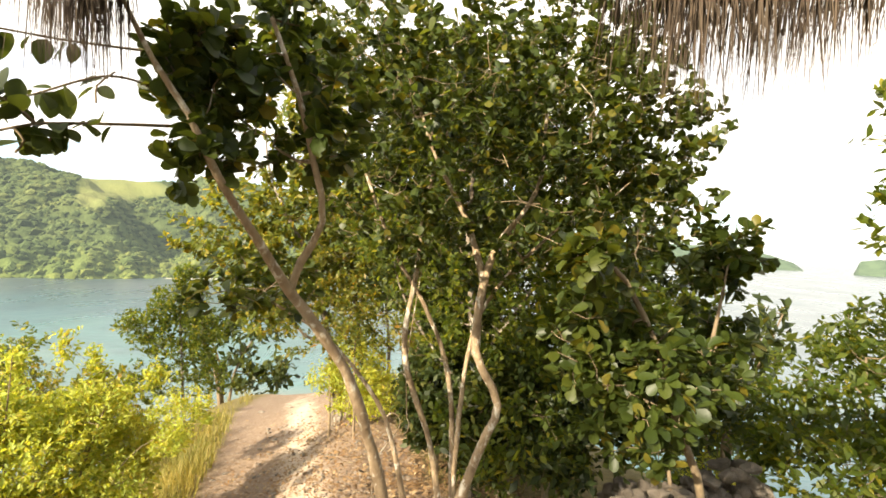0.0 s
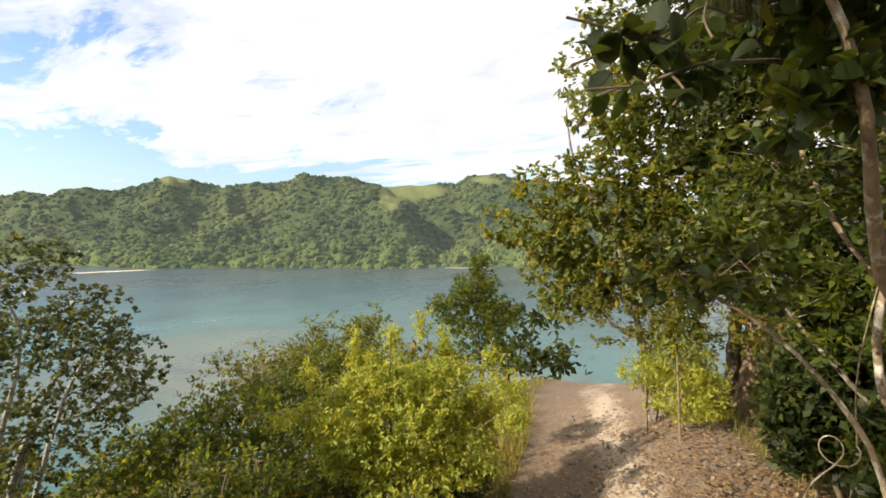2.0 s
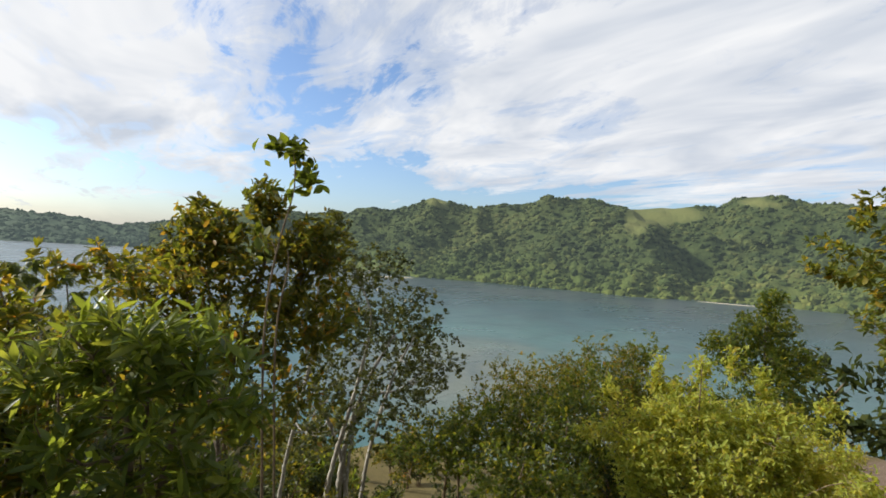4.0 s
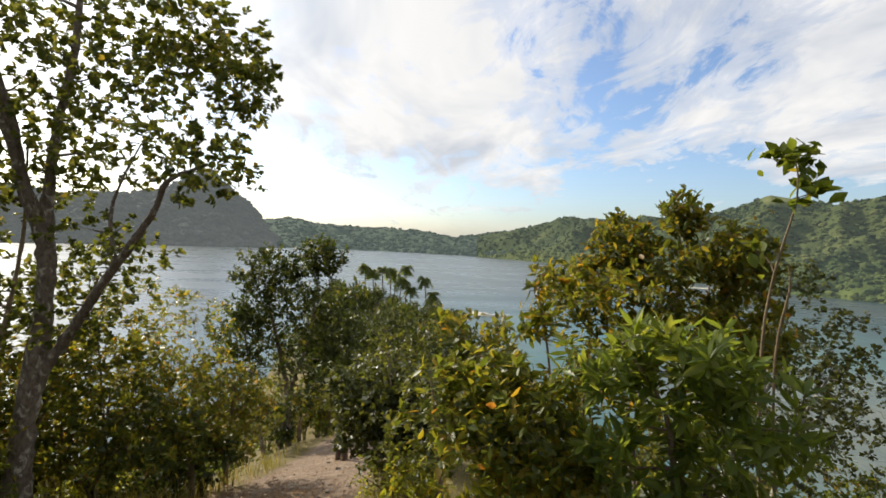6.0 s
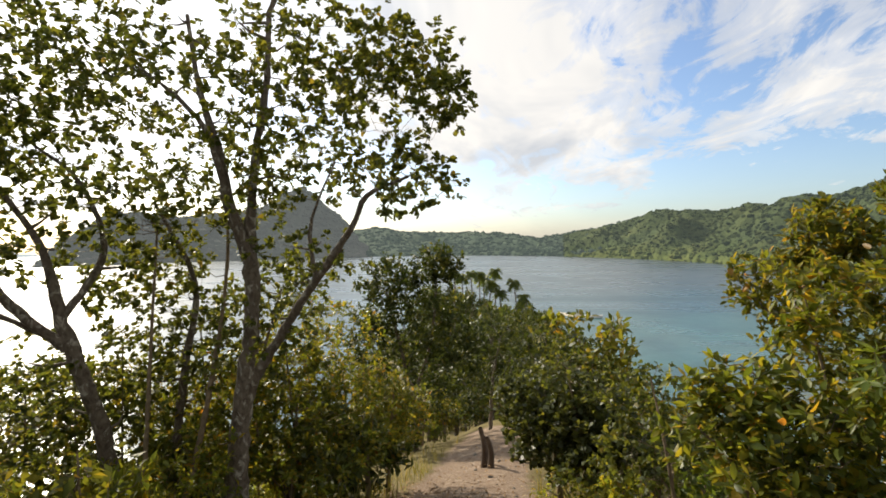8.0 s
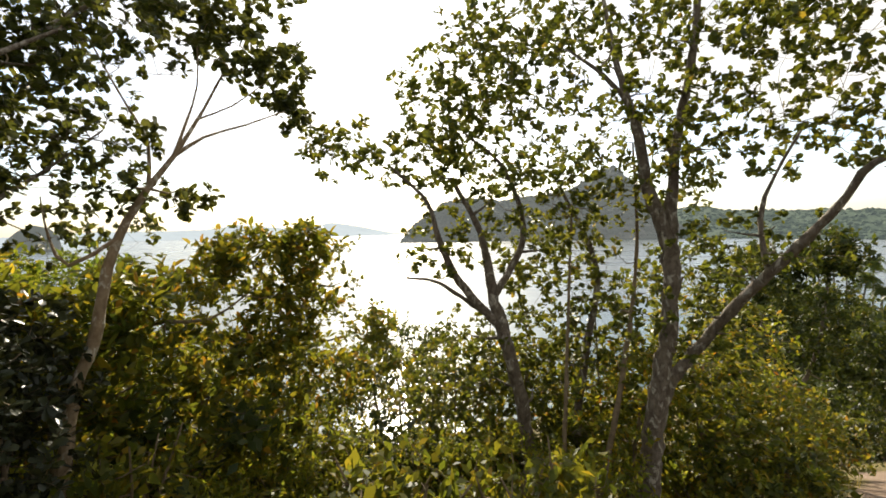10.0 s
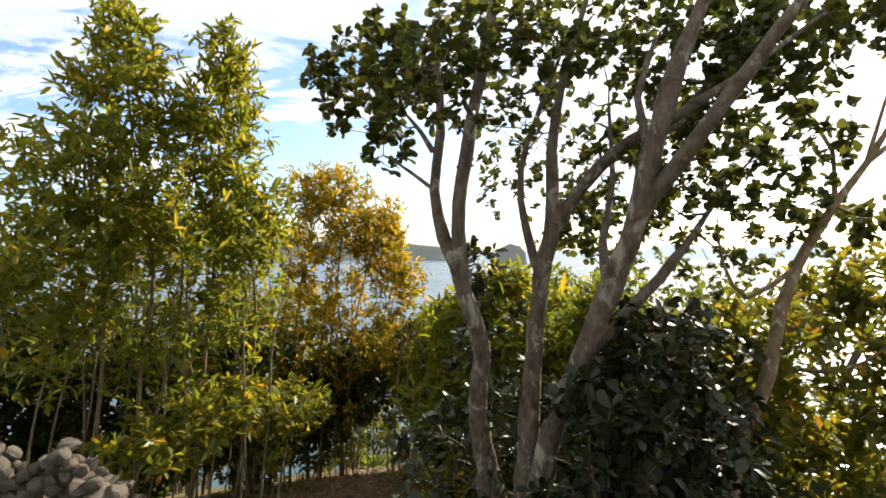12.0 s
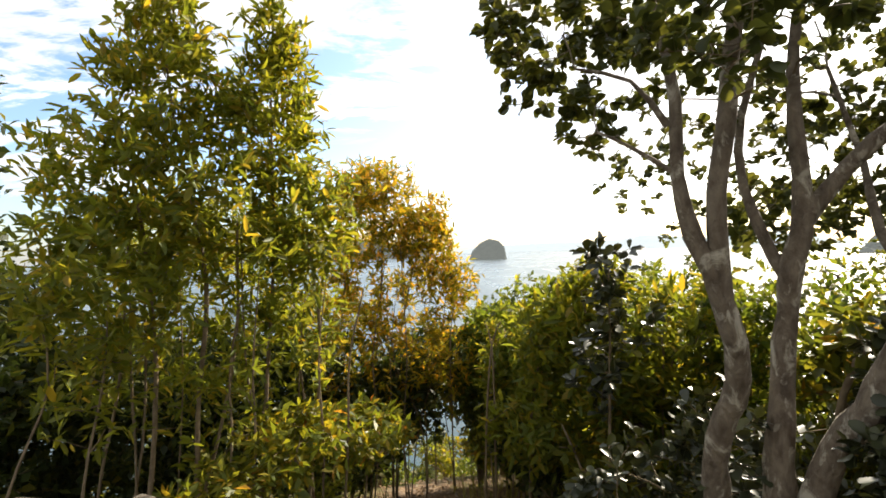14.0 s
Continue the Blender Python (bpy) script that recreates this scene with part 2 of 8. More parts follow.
def leaf_mesh(name, at, way, size, ratio, mat, rng, up=0.6, plain=False, blunt=0.0):
    """Many single leaves, folded along the midrib and bent: with nine corners, six (plain 2) or four (plain True)."""
    n = len(at)
    y = unit(way)
    nrm = unit(rng.normal(size=(n, 3)) * (1 - up) + np.array([0, 0, 1.0]) * up)
    x = unit(np.cross(y, nrm))
    z = np.cross(x, y)
    l = size[:, None]
    w = l * ratio * 0.5 * rng.uniform(0.8, 1.2, (n, 1))
    fold = w * rng.uniform(0.15, 0.6, (n, 1))
    bend = l * rng.uniform(0.0, 0.22, (n, 1))
    b = at
    lo = at + y * l * 0.27
    m = at + y * l * (0.55 + 0.17 * blunt) - z * bend * 0.3
    t = at + y * l - z * bend
    if plain == 2:
        hi = at + y * l * (0.70 + 0.12 * blunt) - z * bend * 0.5
        corners = np.stack([b, lo - x * w * 0.85 + z * fold, hi - x * w * 0.85 + z * fold, t, hi + x * w * 0.85 + z * fold, lo + x * w * 0.85 + z * fold], 1).reshape(-1, 3)
        k = np.arange(n)[:, None] * 6
        f = np.concatenate([k + np.array([[0, 3, 2, 1]]), k + np.array([[0, 5, 4, 3]])])
    elif plain:
        corners = np.stack([b, m - x * w + z * fold, t, m + x * w + z * fold], 1).reshape(-1, 3)
        f = (np.arange(n)[:, None] * 4 + np.arange(4)[None])
    else:
        up_ = at + y * l * (0.80 + 0.11 * blunt) - z * bend * 0.75
        e = w * (0.55 + 0.12 * blunt)
        k = 0.75 - 0.12 * blunt
        corners = np.stack([b, lo - x * w * k + z * fold * 0.7, m - x * w + z * fold * 0.7, up_ - x * e + z * fold * 0.4, t, up_ + x * e + z * fold * 0.4, m + x * w + z * fold * 0.7, lo + x * w * k + z * fold * 0.7, m], 1).reshape(-1, 3)
        k = np.arange(n)[:, None] * 9
        f = np.concatenate([k + np.array([[0, 8, 2, 1]]), k + np.array([[0, 7, 6, 8]]), k + np.array([[8, 4, 3, 2]]), k + np.array([[8, 6, 5, 4]])])
    me = bpy.data.meshes.new(name)
    me.vertices.add(len(corners))
    me.vertices.foreach_set("co", corners.astype(np.float32).ravel())
    me.loops.add(f.size)
    me.loops.foreach_set("vertex_index", f.astype(np.int32).ravel())
    me.polygons.add(len(f))
    me.polygons.foreach_set("loop_start", np.arange(0, f.size, 4, dtype=np.int32))
    me.polygons.foreach_set("use_smooth", np.ones(len(f), bool))
    me.update()
    me.materials.append(mat)
    return me


def canopy(stems, clumps, rng, spread=1.0):
    """Limbs and twigs that reach from the stems to tips spread through the clumps; returns limbs, twigs, tips and their directions."""
    nodes = np.concatenate(stems)
    limbs, twigs, tips, ways = [], [], [], []
    hubs, ends = [], []
    for cx, cy, cz, rh, rv, n in clumps:
        k = max(2, n // 7)
        for count, store, shell in ((k, hubs, 0.65), (n, ends, 1.0)):
            d = unit(rng.normal(size=(count, 3))) * (rng.uniform(0.1, 1, (count, 1)) ** 0.45) * shell
            store.append(np.array([cx, cy, cz]) + d * np.array([rh, rh, rv]))
    hubs, ends = np.concatenate(hubs), np.concatenate(ends)

    def reach(points, radius, store, nodes, step):
        near = np.array([np.min(np.linalg.norm(nodes[:, :3] - p, axis=1)) for p in points])
        made = []
        for i in np.argsort(near):
            p = points[i]
            away = p - nodes[:, :3]
            dist = np.linalg.norm(away, axis=1)
            j = int(np.argmin(dist * (1.0 + 0.5 * (away[:, 2] < -0.1 * dist)) + 0.02))
            a, d = nodes[j], dist[j]
            if d < 0.02:
                continue
            mid = (a[:3] + p) / 2 + rng.normal(size=3) * d * 0.13 + np.array([0, 0, -0.10 * d])
            r0 = min(a[3] * 0.7, radius * (0.5 + 0.9 * d))
            k = max(3, min(9, int(d / step)))
            t = np.linspace(0, 1, k)[:, None]
            line = (1 - t) ** 2 * a[:3] + 2 * t * (1 - t) * mid + t**2 * p
            line += rng.normal(size=line.shape) * 0.02 * d * np.sin(math.pi * t)
            rad = np.maximum(r0 * (1 - t) + min(r0, 0.0022 + 0.1 * r0) * t, 0.0015)
            line = np.hstack([line, rad])
            store.append(line)
            made.append((p, unit(line[-1, :3] - line[-2, :3])))
            nodes = np.concatenate([nodes, line[1:]])
        return nodes, made

    nodes, _ = reach(hubs, 0.021, limbs, nodes, 0.10)
    nodes, made = reach(ends, 0.007, twigs, nodes, 0.12)
    tips = np.array([m[0] for m in made])
    ways = np.array([m[1] for m in made])
    return limbs, twigs, tips, ways


WHORLED = ("sunlit", "yellow", "long", "gloss", "round", "olive", "shade")


def foliage(tips, ways, leaf, rng, big=1.0, droop=0.0, per=None, plain=False):
    """The leaves at the tips: spread along the last of the twig, or standing round its end in a whorl."""
    mat, size, ratio, count, reach = LEAF[leaf]
    count = per or count
    n = len(tips) * count
    d = np.repeat(ways, count, 0)
    blunt = float(leaf in ("olive", "round", "shade", "gloss"))
    if leaf in WHORLED:
        d = unit(d + np.array([0, 0, 0.45]))
        at = np.repeat(tips, count, 0) - d * (rng.uniform(0, 1, (n, 1)) ** 2.0) * reach * 0.7 * big + rng.normal(size=(n, 3)) * 0.006 * big
        out = rng.normal(size=(n, 3))
        out = unit(out - d * (out * d).sum(1, keepdims=True))
        way = unit(d * rng.uniform(0.05, 0.9, (n, 1)) + out + np.array([0, 0, -0.5 * droop]))
    else:
        at = np.repeat(tips, count, 0) - d * (rng.uniform(0, 1, (n, 1)) ** 1.3) * reach * big + rng.normal(size=(n, 3)) * 0.018 * big
        way = unit(d * 0.55 + rng.normal(size=(n, 3)) * 0.62 + np.array([0, 0, 0.10 - droop]))
    return leaf_mesh("crown", at, way, size * big * rng.uniform(0.55, 1.2, n), ratio, mat, rng, plain=plain, blunt=blunt)


def single_leaves(tips, ways, leaf, rng, big, thing):
    """The outermost leaves of a plant with large leaves, each one an object of its own."""
    mat, size, ratio, count, reach = LEAF[leaf]
    stems = [o for o in thing.children if o.name.split(".")[0] in ("stem", "trunk")]
    kinds = [leaf_mesh("leaf", np.zeros((1, 3)), np.array([[0.0, 1.0, 0.0]]), np.array([size * big]), ratio, mat, rng, 1.0) for k in range(5)]
    for p, w in zip(tips, ways):
        d = unit(w * 0.6 + rng.normal(size=3) * 0.55 + np.array([0, 0, 0.25]))
        x = unit(np.cross(d, np.array([0, 0, 1.0]) + rng.normal(size=3) * 0.4))
        z = np.cross(x, d)
        s = rng.uniform(0.7, 1.25)
        ob = new("leaf", kinds[int(rng.integers(5))])
        ob.parent = stems[int(rng.integers(len(stems)))]
        ob.matrix_local = Matrix(((x[0] * s, d[0] * s, z[0] * s, p[0]), (x[1] * s, d[1] * s, z[1] * s, p[1]), (x[2] * s, d[2] * s, z[2] * s, p[2]), (0, 0, 0, 1)))


def plant(name, label, category, leaf, stems, clumps, seed=0, big=1.0, droop=0.1, bark=None, group="", dense=1.0, thick=0.74, per=None, plain=False, single=0):
    """A tree or bush: its own stems, limbs and twigs, and its leaves one by one."""
    rng = np.random.default_rng(seed)
    dense *= 1.8 if category == "tree" else 2.1
    stems = [[(*q[:3], q[3] * thick) for q in s] for s in stems]
    clumps = [(*c[:5], int(c[5] * dense)) for c in clumps]
    lines = []
    for s in stems:
        s = [list(q) for q in s]
        lower = s[0][2] < min(c[2] for c in clumps) and not any(abs(s[0][0] - o[k][0]) + abs(s[0][1] - o[k][1]) < 0.12 and abs(s[0][2] - o[k][2]) < 0.1 for o in stems if o[0] != s[0] or len(o) != len(s) for k in range(1, len(o)))
        if lower:
            g = ground_z(s[0][0], s[0][1])
            if s[0][2] > g + 0.02:
                s.insert(0, [s[0][0] + (s[0][0] - s[1][0]) * 0.3, s[0][1] + (s[0][1] - s[1][1]) * 0.3, g - 0.08, s[0][3] * 1.35])
            else:
                s[0][2] = min(s[0][2], g - 0.05)
        lines.append(spline(s, 0.07 if s[0][3] > 0.02 else 0.1))
        w = lines[-1]
        w[:, :3] += rng.normal(size=w[:, :3].shape) * w[:, 3:] * 0.10
        w[:, 3] *= 1 + rng.normal(size=len(w)) * 0.06
    foot = min((l[0] for l in lines), key=lambda q: q[2])
    base = np.array([foot[0], foot[1], foot[2] + 0.05])
    limbs, twigs, tips, ways = canopy(lines, clumps, rng)
    thing = empty(name, base, label, category, group)
    bark = {"tan": BARK_TAN, "pale": BARK_PALE}[bark] if bark else (BARK if max(s[0][3] for s in stems) > 0.03 else TWIG)
    for line in lines:
        line[:, :3] -= base
        part("trunk" if line[0, 3] > 0.03 else "stem", mesh_of("trunk", *tubes([line], 10 if line[0, 3] > 0.02 else 6), bark), thing)
    small = sorted((np.hstack([l[:, :3] - base, l[:, 3:]]) for l in limbs), key=lambda l: -l[0, 3])
    own = 40 if category == "tree" else 6
    for line in small[:own]:
        part("branch", mesh_of("branch", *tubes([line], 6), bark), thing)
    small = small[own:] or small[-1:]
    tagged(part("small_branch", mesh_of("small_branch", *tubes(small, 5), bark), thing), kind="stuff")
    small = [np.hstack([l[:, :3] - base, l[:, 3:]]) for l in (twigs[::2] if plain else twigs)]
    tagged(part("twig", mesh_of("twig", *tubes(small, 3), TWIG), thing), kind="stuff")
    tagged(part("crown", foliage(tips - base, ways, leaf, rng, big, droop, per, plain), thing), kind="stuff")
    if single:
        pick = rng.choice(len(tips), single)
        single_leaves((tips - base)[pick], ways[pick], leaf, rng, big, thing)
    return thing


def oval_leaf(name, size, mat, rng):
    """One broad leaf with a smooth outline, cupped along its midrib, on a short stalk."""
    steps, v, f = 8, [], []
    wide, cup, bend = size * rng.uniform(0.29, 0.40), rng.uniform(0.1, 0.45), size * rng.uniform(0.05, 0.2)
    for i in range(steps + 1):
        q = i / steps
        w = wide * max(0.03, math.sin(math.pi * q**0.85)) ** 0.6
        y, z = size * (0.12 + q), -bend * q * q
        v += [(-w, y, z + w * cup), (0, y, z), (w, y, z + w * cup)]
    for i in range(steps):
        k = i * 3
        f += [(k, k + 1, k + 4, k + 3), (k + 1, k + 2, k + 5, k + 4)]
    k = len(v)
    v += [(-size * 0.012, 0, 0), (size * 0.012, 0, 0)]
    f.append((k, k + 1, 1))
    return mesh_of(name, np.array(v), f, mat)


def sprays(thing, twigs, kinds, seed):
    """Thin twigs at the end of a limb, each with its leaves one by one."""
    rng = np.random.default_rng(seed)
    base = np.array(thing.location)
    for points, r, count, start in twigs:
        n = len(points) - 1
        line = spline([(*(np.array(p) - base), r * (1 - 0.7 * i / n)) for i, p in enumerate(points)], 0.02)
        twig = part("branch", mesh_of("branch", *tubes([line], 6), TWIG), thing)
        for k in range(count):
            i = int((start + (1 - start) * (k + rng.uniform(0.2, 1.0)) / count) * (len(line) - 2))
            along = unit(line[i + 1, :3] - line[i, :3])
            out = rng.normal(size=3)
            d = unit(along * rng.uniform(0.1, 0.8) + unit(out - along * (out @ along)) + np.array([0, 0, -0.1]))
            x = unit(np.cross(d, np.array([0, -0.3, 0.8]) + rng.normal(size=3) * 0.7))
            z = np.cross(x, d)
            s = rng.uniform(0.62, 1.2)
            p = line[i, :3]
            ob = new("leaf", kinds[int(rng.integers(len(kinds)))])
            ob.parent = twig
            ob.matrix_local = Matrix(((x[0] * s, d[0] * s, z[0] * s, p[0]), (x[1] * s, d[1] * s, z[1] * s, p[1]), (x[2] * s, d[2] * s, z[2] * s, p[2]), (0, 0, 0, 1)))


# ---- the lie of the land: a hilltop over the sea ----
SEA = -25.0
TOP = (-0.6, -2.2)
RADII = np.array([0, 2.6, 4, 6, 8, 11, 15, 20, 30, 45, 65, 110, 135, 170], float)
SLOPES = {
    0: [-1.6, -1.62, -1.8, -2.05, -2.25, -2.45, -3.6, -6.5, -12, -19, -27, -30, -32, -34],
    14: [-1.6, -1.65, -2.1, -2.75, -3.0, -3.15, -3.9, -6.0, -12, -19, -27, -30, -32, -34],
    45: [-1.6, -1.75, -2.5, -4.0, -5.2, -6.8, -8.6, -11, -16, -22, -27, -29, -32, -34],
    75: [-1.6, -1.70, -2.3, -3.4, -4.3, -5.6, -7.5, -10, -15, -21, -26, -29, -32, -34],
    95.5: [-1.6, -1.68, -2.1, -2.8, -3.4, -4.2, -5.4, -7.2, -10.5, -13.2, -15.2, -18.0, -22.5, -32],
    86: [-1.6, -1.69, -2.2, -3.1, -3.8, -4.8, -6.4, -8.6, -12, -15, -18.5, -25.5, -30, -34],
    91: [-1.6, -1.68, -2.15, -2.9, -3.5, -4.4, -5.8, -7.8, -11, -13.6, -16, -20, -26, -33],
    104: [-1.6, -1.68, -2.1, -2.85, -3.5, -4.4, -5.9, -8, -12, -15.5, -17.5, -19.5, -25, -33],
    115: [-1.6, -1.68, -2.1, -2.95, -3.8, -5.2, -7.2, -9.8, -14, -19, -24, -30, -32, -34],
    145: [-1.6, -1.66, -2.2, -3.3, -4.6, -6.4, -8.6, -11, -16, -22, -27, -30, -32, -34],
    170: [-1.55, -1.56, -1.62, -1.9, -2.6, -4.2, -6.4, -9, -15, -21, -27, -30, -32, -34],
    215: [-1.55, -1.56, -1.60, -1.9, -2.7, -4.2, -6.4, -9, -15, -21, -27, -30, -32, -34],
    270: [-1.6, -1.6, -1.8, -2.6, -3.6, -5.2, -7.4, -10, -16, -22, -27, -30, -32, -34],
    325: [-1.6, -1.6, -1.65, -1.95, -2.5, -4.2, -7.8, -10, -16, -22, -27, -30, -32, -34],
    360: [-1.6, -1.62, -1.8, -2.05, -2.25, -2.45, -3.6, -6.5, -12, -19, -27, -30, -32, -34],
}
ANGLES = np.array(sorted(SLOPES), float)
PATHS = [
    (np.array([(-0.4, 0.6), (-0.7, 2.6), (-1.2, 4.4), (-1.6, 5.8), (-2.1, 7.7), (-2.8, 10.0), (-3.2, 14)]), 1.15),
    (np.array([(-1.5, -2.6), (-3.2, -3.0), (-6.0, -3.3), (-9.0, -3.5), (-11.5, -3.8), (-14.5, -3.9), (-19, -4.8)]), 0.75),
    (np.array([(0.0, -4.3), (0.2, -6.2), (0.6, -7.9), (0.9, -9.8)]), 0.26),
    (np.array([(-0.5, 0.6), (-1.1, -0.8), (-1.4, -2.4), (-0.9, -3.8), (0.0, -4.3)]), 0.55),
]


def path_gap(x, y):
    """How far a place is outside the trodden ground, in metres (negative: on it)."""
    best = 9.0
    for line, half in PATHS:
        for a, b in zip(line[:-1], line[1:]):
            ab = b - a
            t = min(1.0, max(0.0, ((x - a[0]) * ab[0] + (y - a[1]) * ab[1]) / (ab @ ab)))
            best = min(best, math.hypot(x - a[0] - t * ab[0], y - a[1] - t * ab[1]) - half)
    return best


def ground_z(x, y):
    r = math.hypot(x - TOP[0], y - TOP[1])
    a = math.degrees(math.atan2(-(x - TOP[0]), y - TOP[1])) % 360
    k = min(len(ANGLES) - 2, int(np.searchsorted(ANGLES, a, "right")) - 1)
    f = (a - ANGLES[k]) / (ANGLES[k + 1] - ANGLES[k])
    f = f * f * (3 - 2 * f)
    z = (1 - f) * np.interp(r, RADII, SLOPES[ANGLES[k]]) + f * np.interp(r, RADII, SLOPES[ANGLES[k + 1]])
    rough = 0.02 + 0.035 * min(r, 60)
    return float(z + rough * 0.35 * noise.noise((x * 0.35 / (1 + r * 0.02), y * 0.35 / (1 + r * 0.02), 3.0)) + 0.03 * noise.noise((x * 2.1, y * 2.1, 7.0)))


m, n = material("soil_and_litter")
pos = n.add("TexCoord").outputs["Object"]
trod = n.add("Attribute", attribute_name="trodden").outputs["Fac"]
edge = n.math("ADD", trod, n.math("MULTIPLY", n.math("SUBTRACT", n.noise(pos, 3.5, 6, 0.65), 0.5), 0.9))
# pale middle of the paths: wear, plus a sunlit streak painted in
worn = n.add("Attribute", attribute_name="worn").outputs["Fac"]
worn = n.math("ADD", worn, n.math("MULTIPLY", n.math("SUBTRACT", n.noise(pos, 4.5, 6, 0.7), 0.5), 1.3))
soil = n.mix(n.noise(pos, 1.3, 5), (0.15, 0.102, 0.070), (0.26, 0.195, 0.138))
soil = n.mix(n.ramp(n.noise(pos, 22, 5, 0.65), [(0.42, 0.0), (0.62, 0.75)]), soil, (0.13, 0.085, 0.055))
soil = n.mix(n.ramp(n.noise(pos, 45, 3), [(0.62, 0.0), (0.70, 0.7)]), soil, (0.46, 0.41, 0.34))
soil = n.mix(n.ramp(worn, [(0.35, 0.0), (0.8, 0.85)]), soil, (0.42, 0.335, 0.25))
wild = n.mix(n.noise(pos, 0.9, 5), (0.10, 0.085, 0.03), (0.19, 0.15, 0.055))
wild = n.mix(n.ramp(n.noise(pos, 26, 5, 0.7), [(0.4, 0.0), (0.65, 0.8)]), wild, (0.07, 0.05, 0.025))
col = n.mix(n.ramp(edge, [(0.35, 0.0), (0.65, 1.0)]), wild, soil)
bump = n.add("Bump", Strength=0.7, Distance=0.03, Height=n.math("ADD", n.noise(pos, 9, 7, 0.65), n.math("MULTIPLY", n.noise(pos, 48, 4), 0.4)))
n.add("OutputMaterial", Surface=n.add("BsdfPrincipled", Base__Color=col, Roughness=0.95, Specular__IOR__Level=0.15, Normal=bump.outputs[0]).outputs[0])
SOIL = m

rings = np.concatenate([np.linspace(0.02, 9, 64), np.geomspace(9.3, 175, 60)])
turns = 200
verts, trods, sunlit_wears = [], [], []
for r in rings:
    for k in range(turns):
        a = 2 * math.pi * k / turns
        x, y = TOP[0] - r * math.sin(a), TOP[1] + r * math.cos(a)
        g = path_gap(x, y) if r < 24 else 9.0
        t = min(1.0, max(0.0, 0.5 - g / 0.5))
        verts.append((x, y, ground_z(x, y) - 0.05 * t))
        trods.append(t)
        # on the northern path the streak stands in for sun along its middle
        sunlit_wears.append(max(0.0, 1.0 - abs(g + 1.15) / 0.45) if y > 1.0 else max(0.0, min(0.35, -0.2 - 2.0 * g)))
faces = []
for i in range(len(rings) - 1):
    for k in range(turns):
        a, b = i * turns + k, i * turns + (k + 1) % turns
        faces.append((a, b, b + turns, a + turns))
me = mesh_of("ground", verts, faces, SOIL)
me.attributes.new("trodden", "FLOAT", "POINT").data.foreach_set("value", trods)
me.attributes.new("worn", "FLOAT", "POINT").data.foreach_set("value", sunlit_wears)
tagged(part("ground", me), "trodden earth hilltop falling away to the sea", "ground", kind="structure")

# the sea: pale and green over the shallows near the shores, blue where it is deep
m, n = material("sea_water")
pos = n.add("TexCoord").outputs["Object"]
off = n.add("VectorMath", operation="SUBTRACT", _0=pos, _1=(-78.0, 52.0, 0.0)).outputs[0]
reach = n.add("VectorMath", operation="LENGTH", _0=n.add("VectorMath", operation="MULTIPLY", _0=off, _1=(0.8, 1.0, 0.0)).outputs[0]).outputs["Value"]
depth = n.math("ADD", n.math("DIVIDE", reach, 230.0), n.math("MULTIPLY", n.math("SUBTRACT", n.noise(pos, 0.012, 5, 0.6, 0.8), 0.5), 0.5))
col = n.ramp(depth, [(0.08, (0.105, 0.125, 0.10)), (0.22, (0.05, 0.12, 0.12)), (0.42, (0.034, 0.078, 0.092)), (0.75, (0.058, 0.080, 0.088)), (1.0, (0.070, 0.090, 0.096))], True)
col = n.mix(n.ramp(n.noise(pos, 0.05, 5, 0.6, 1.0), [(0.45, 0.0), (0.66, 0.6)]), col, (0.03, 0.06, 0.07))
rip = n.add("Mapping", Vector=pos, Rotation=(0, 0, 0.5), Scale=(0.5, 1.3, 1.0)).outputs[0]
h = n.math("ADD", n.noise(rip, 0.35, 3, 0.5), n.math("MULTIPLY", n.noise(rip, 1.6, 3, 0.5), 0.35))
h = n.math("ADD", h, n.math("MULTIPLY", n.noise(rip, 0.1, 2, 0.5), 1.5))
calm = n.add("Mapping", Vector=pos, Rotation=(0, 0, 0.35), Scale=(1.0, 0.35, 1.0)).outputs[0]
wind = n.math("ADD", 0.14, n.math("MULTIPLY", n.noise(calm, 0.035, 6, 0.62, 0.6), 0.3))
bump = n.add("Bump", Strength=0.35, Distance=0.25, Height=h)
n.add("OutputMaterial", Surface=n.add("BsdfPrincipled", Base__Color=col, Roughness=wind, IOR=1.33, Normal=bump.outputs[0]).outputs[0])
WATER = m
ring = [(4700 * math.cos(2 * math.pi * k / 96), 4700 * math.sin(2 * math.pi * k / 96), SEA) for k in range(96)]
tagged(part("water", mesh_of("water", ring, [list(range(96))], WATER)), "calm blue-green sea with fine ripples", "water", kind="structure")


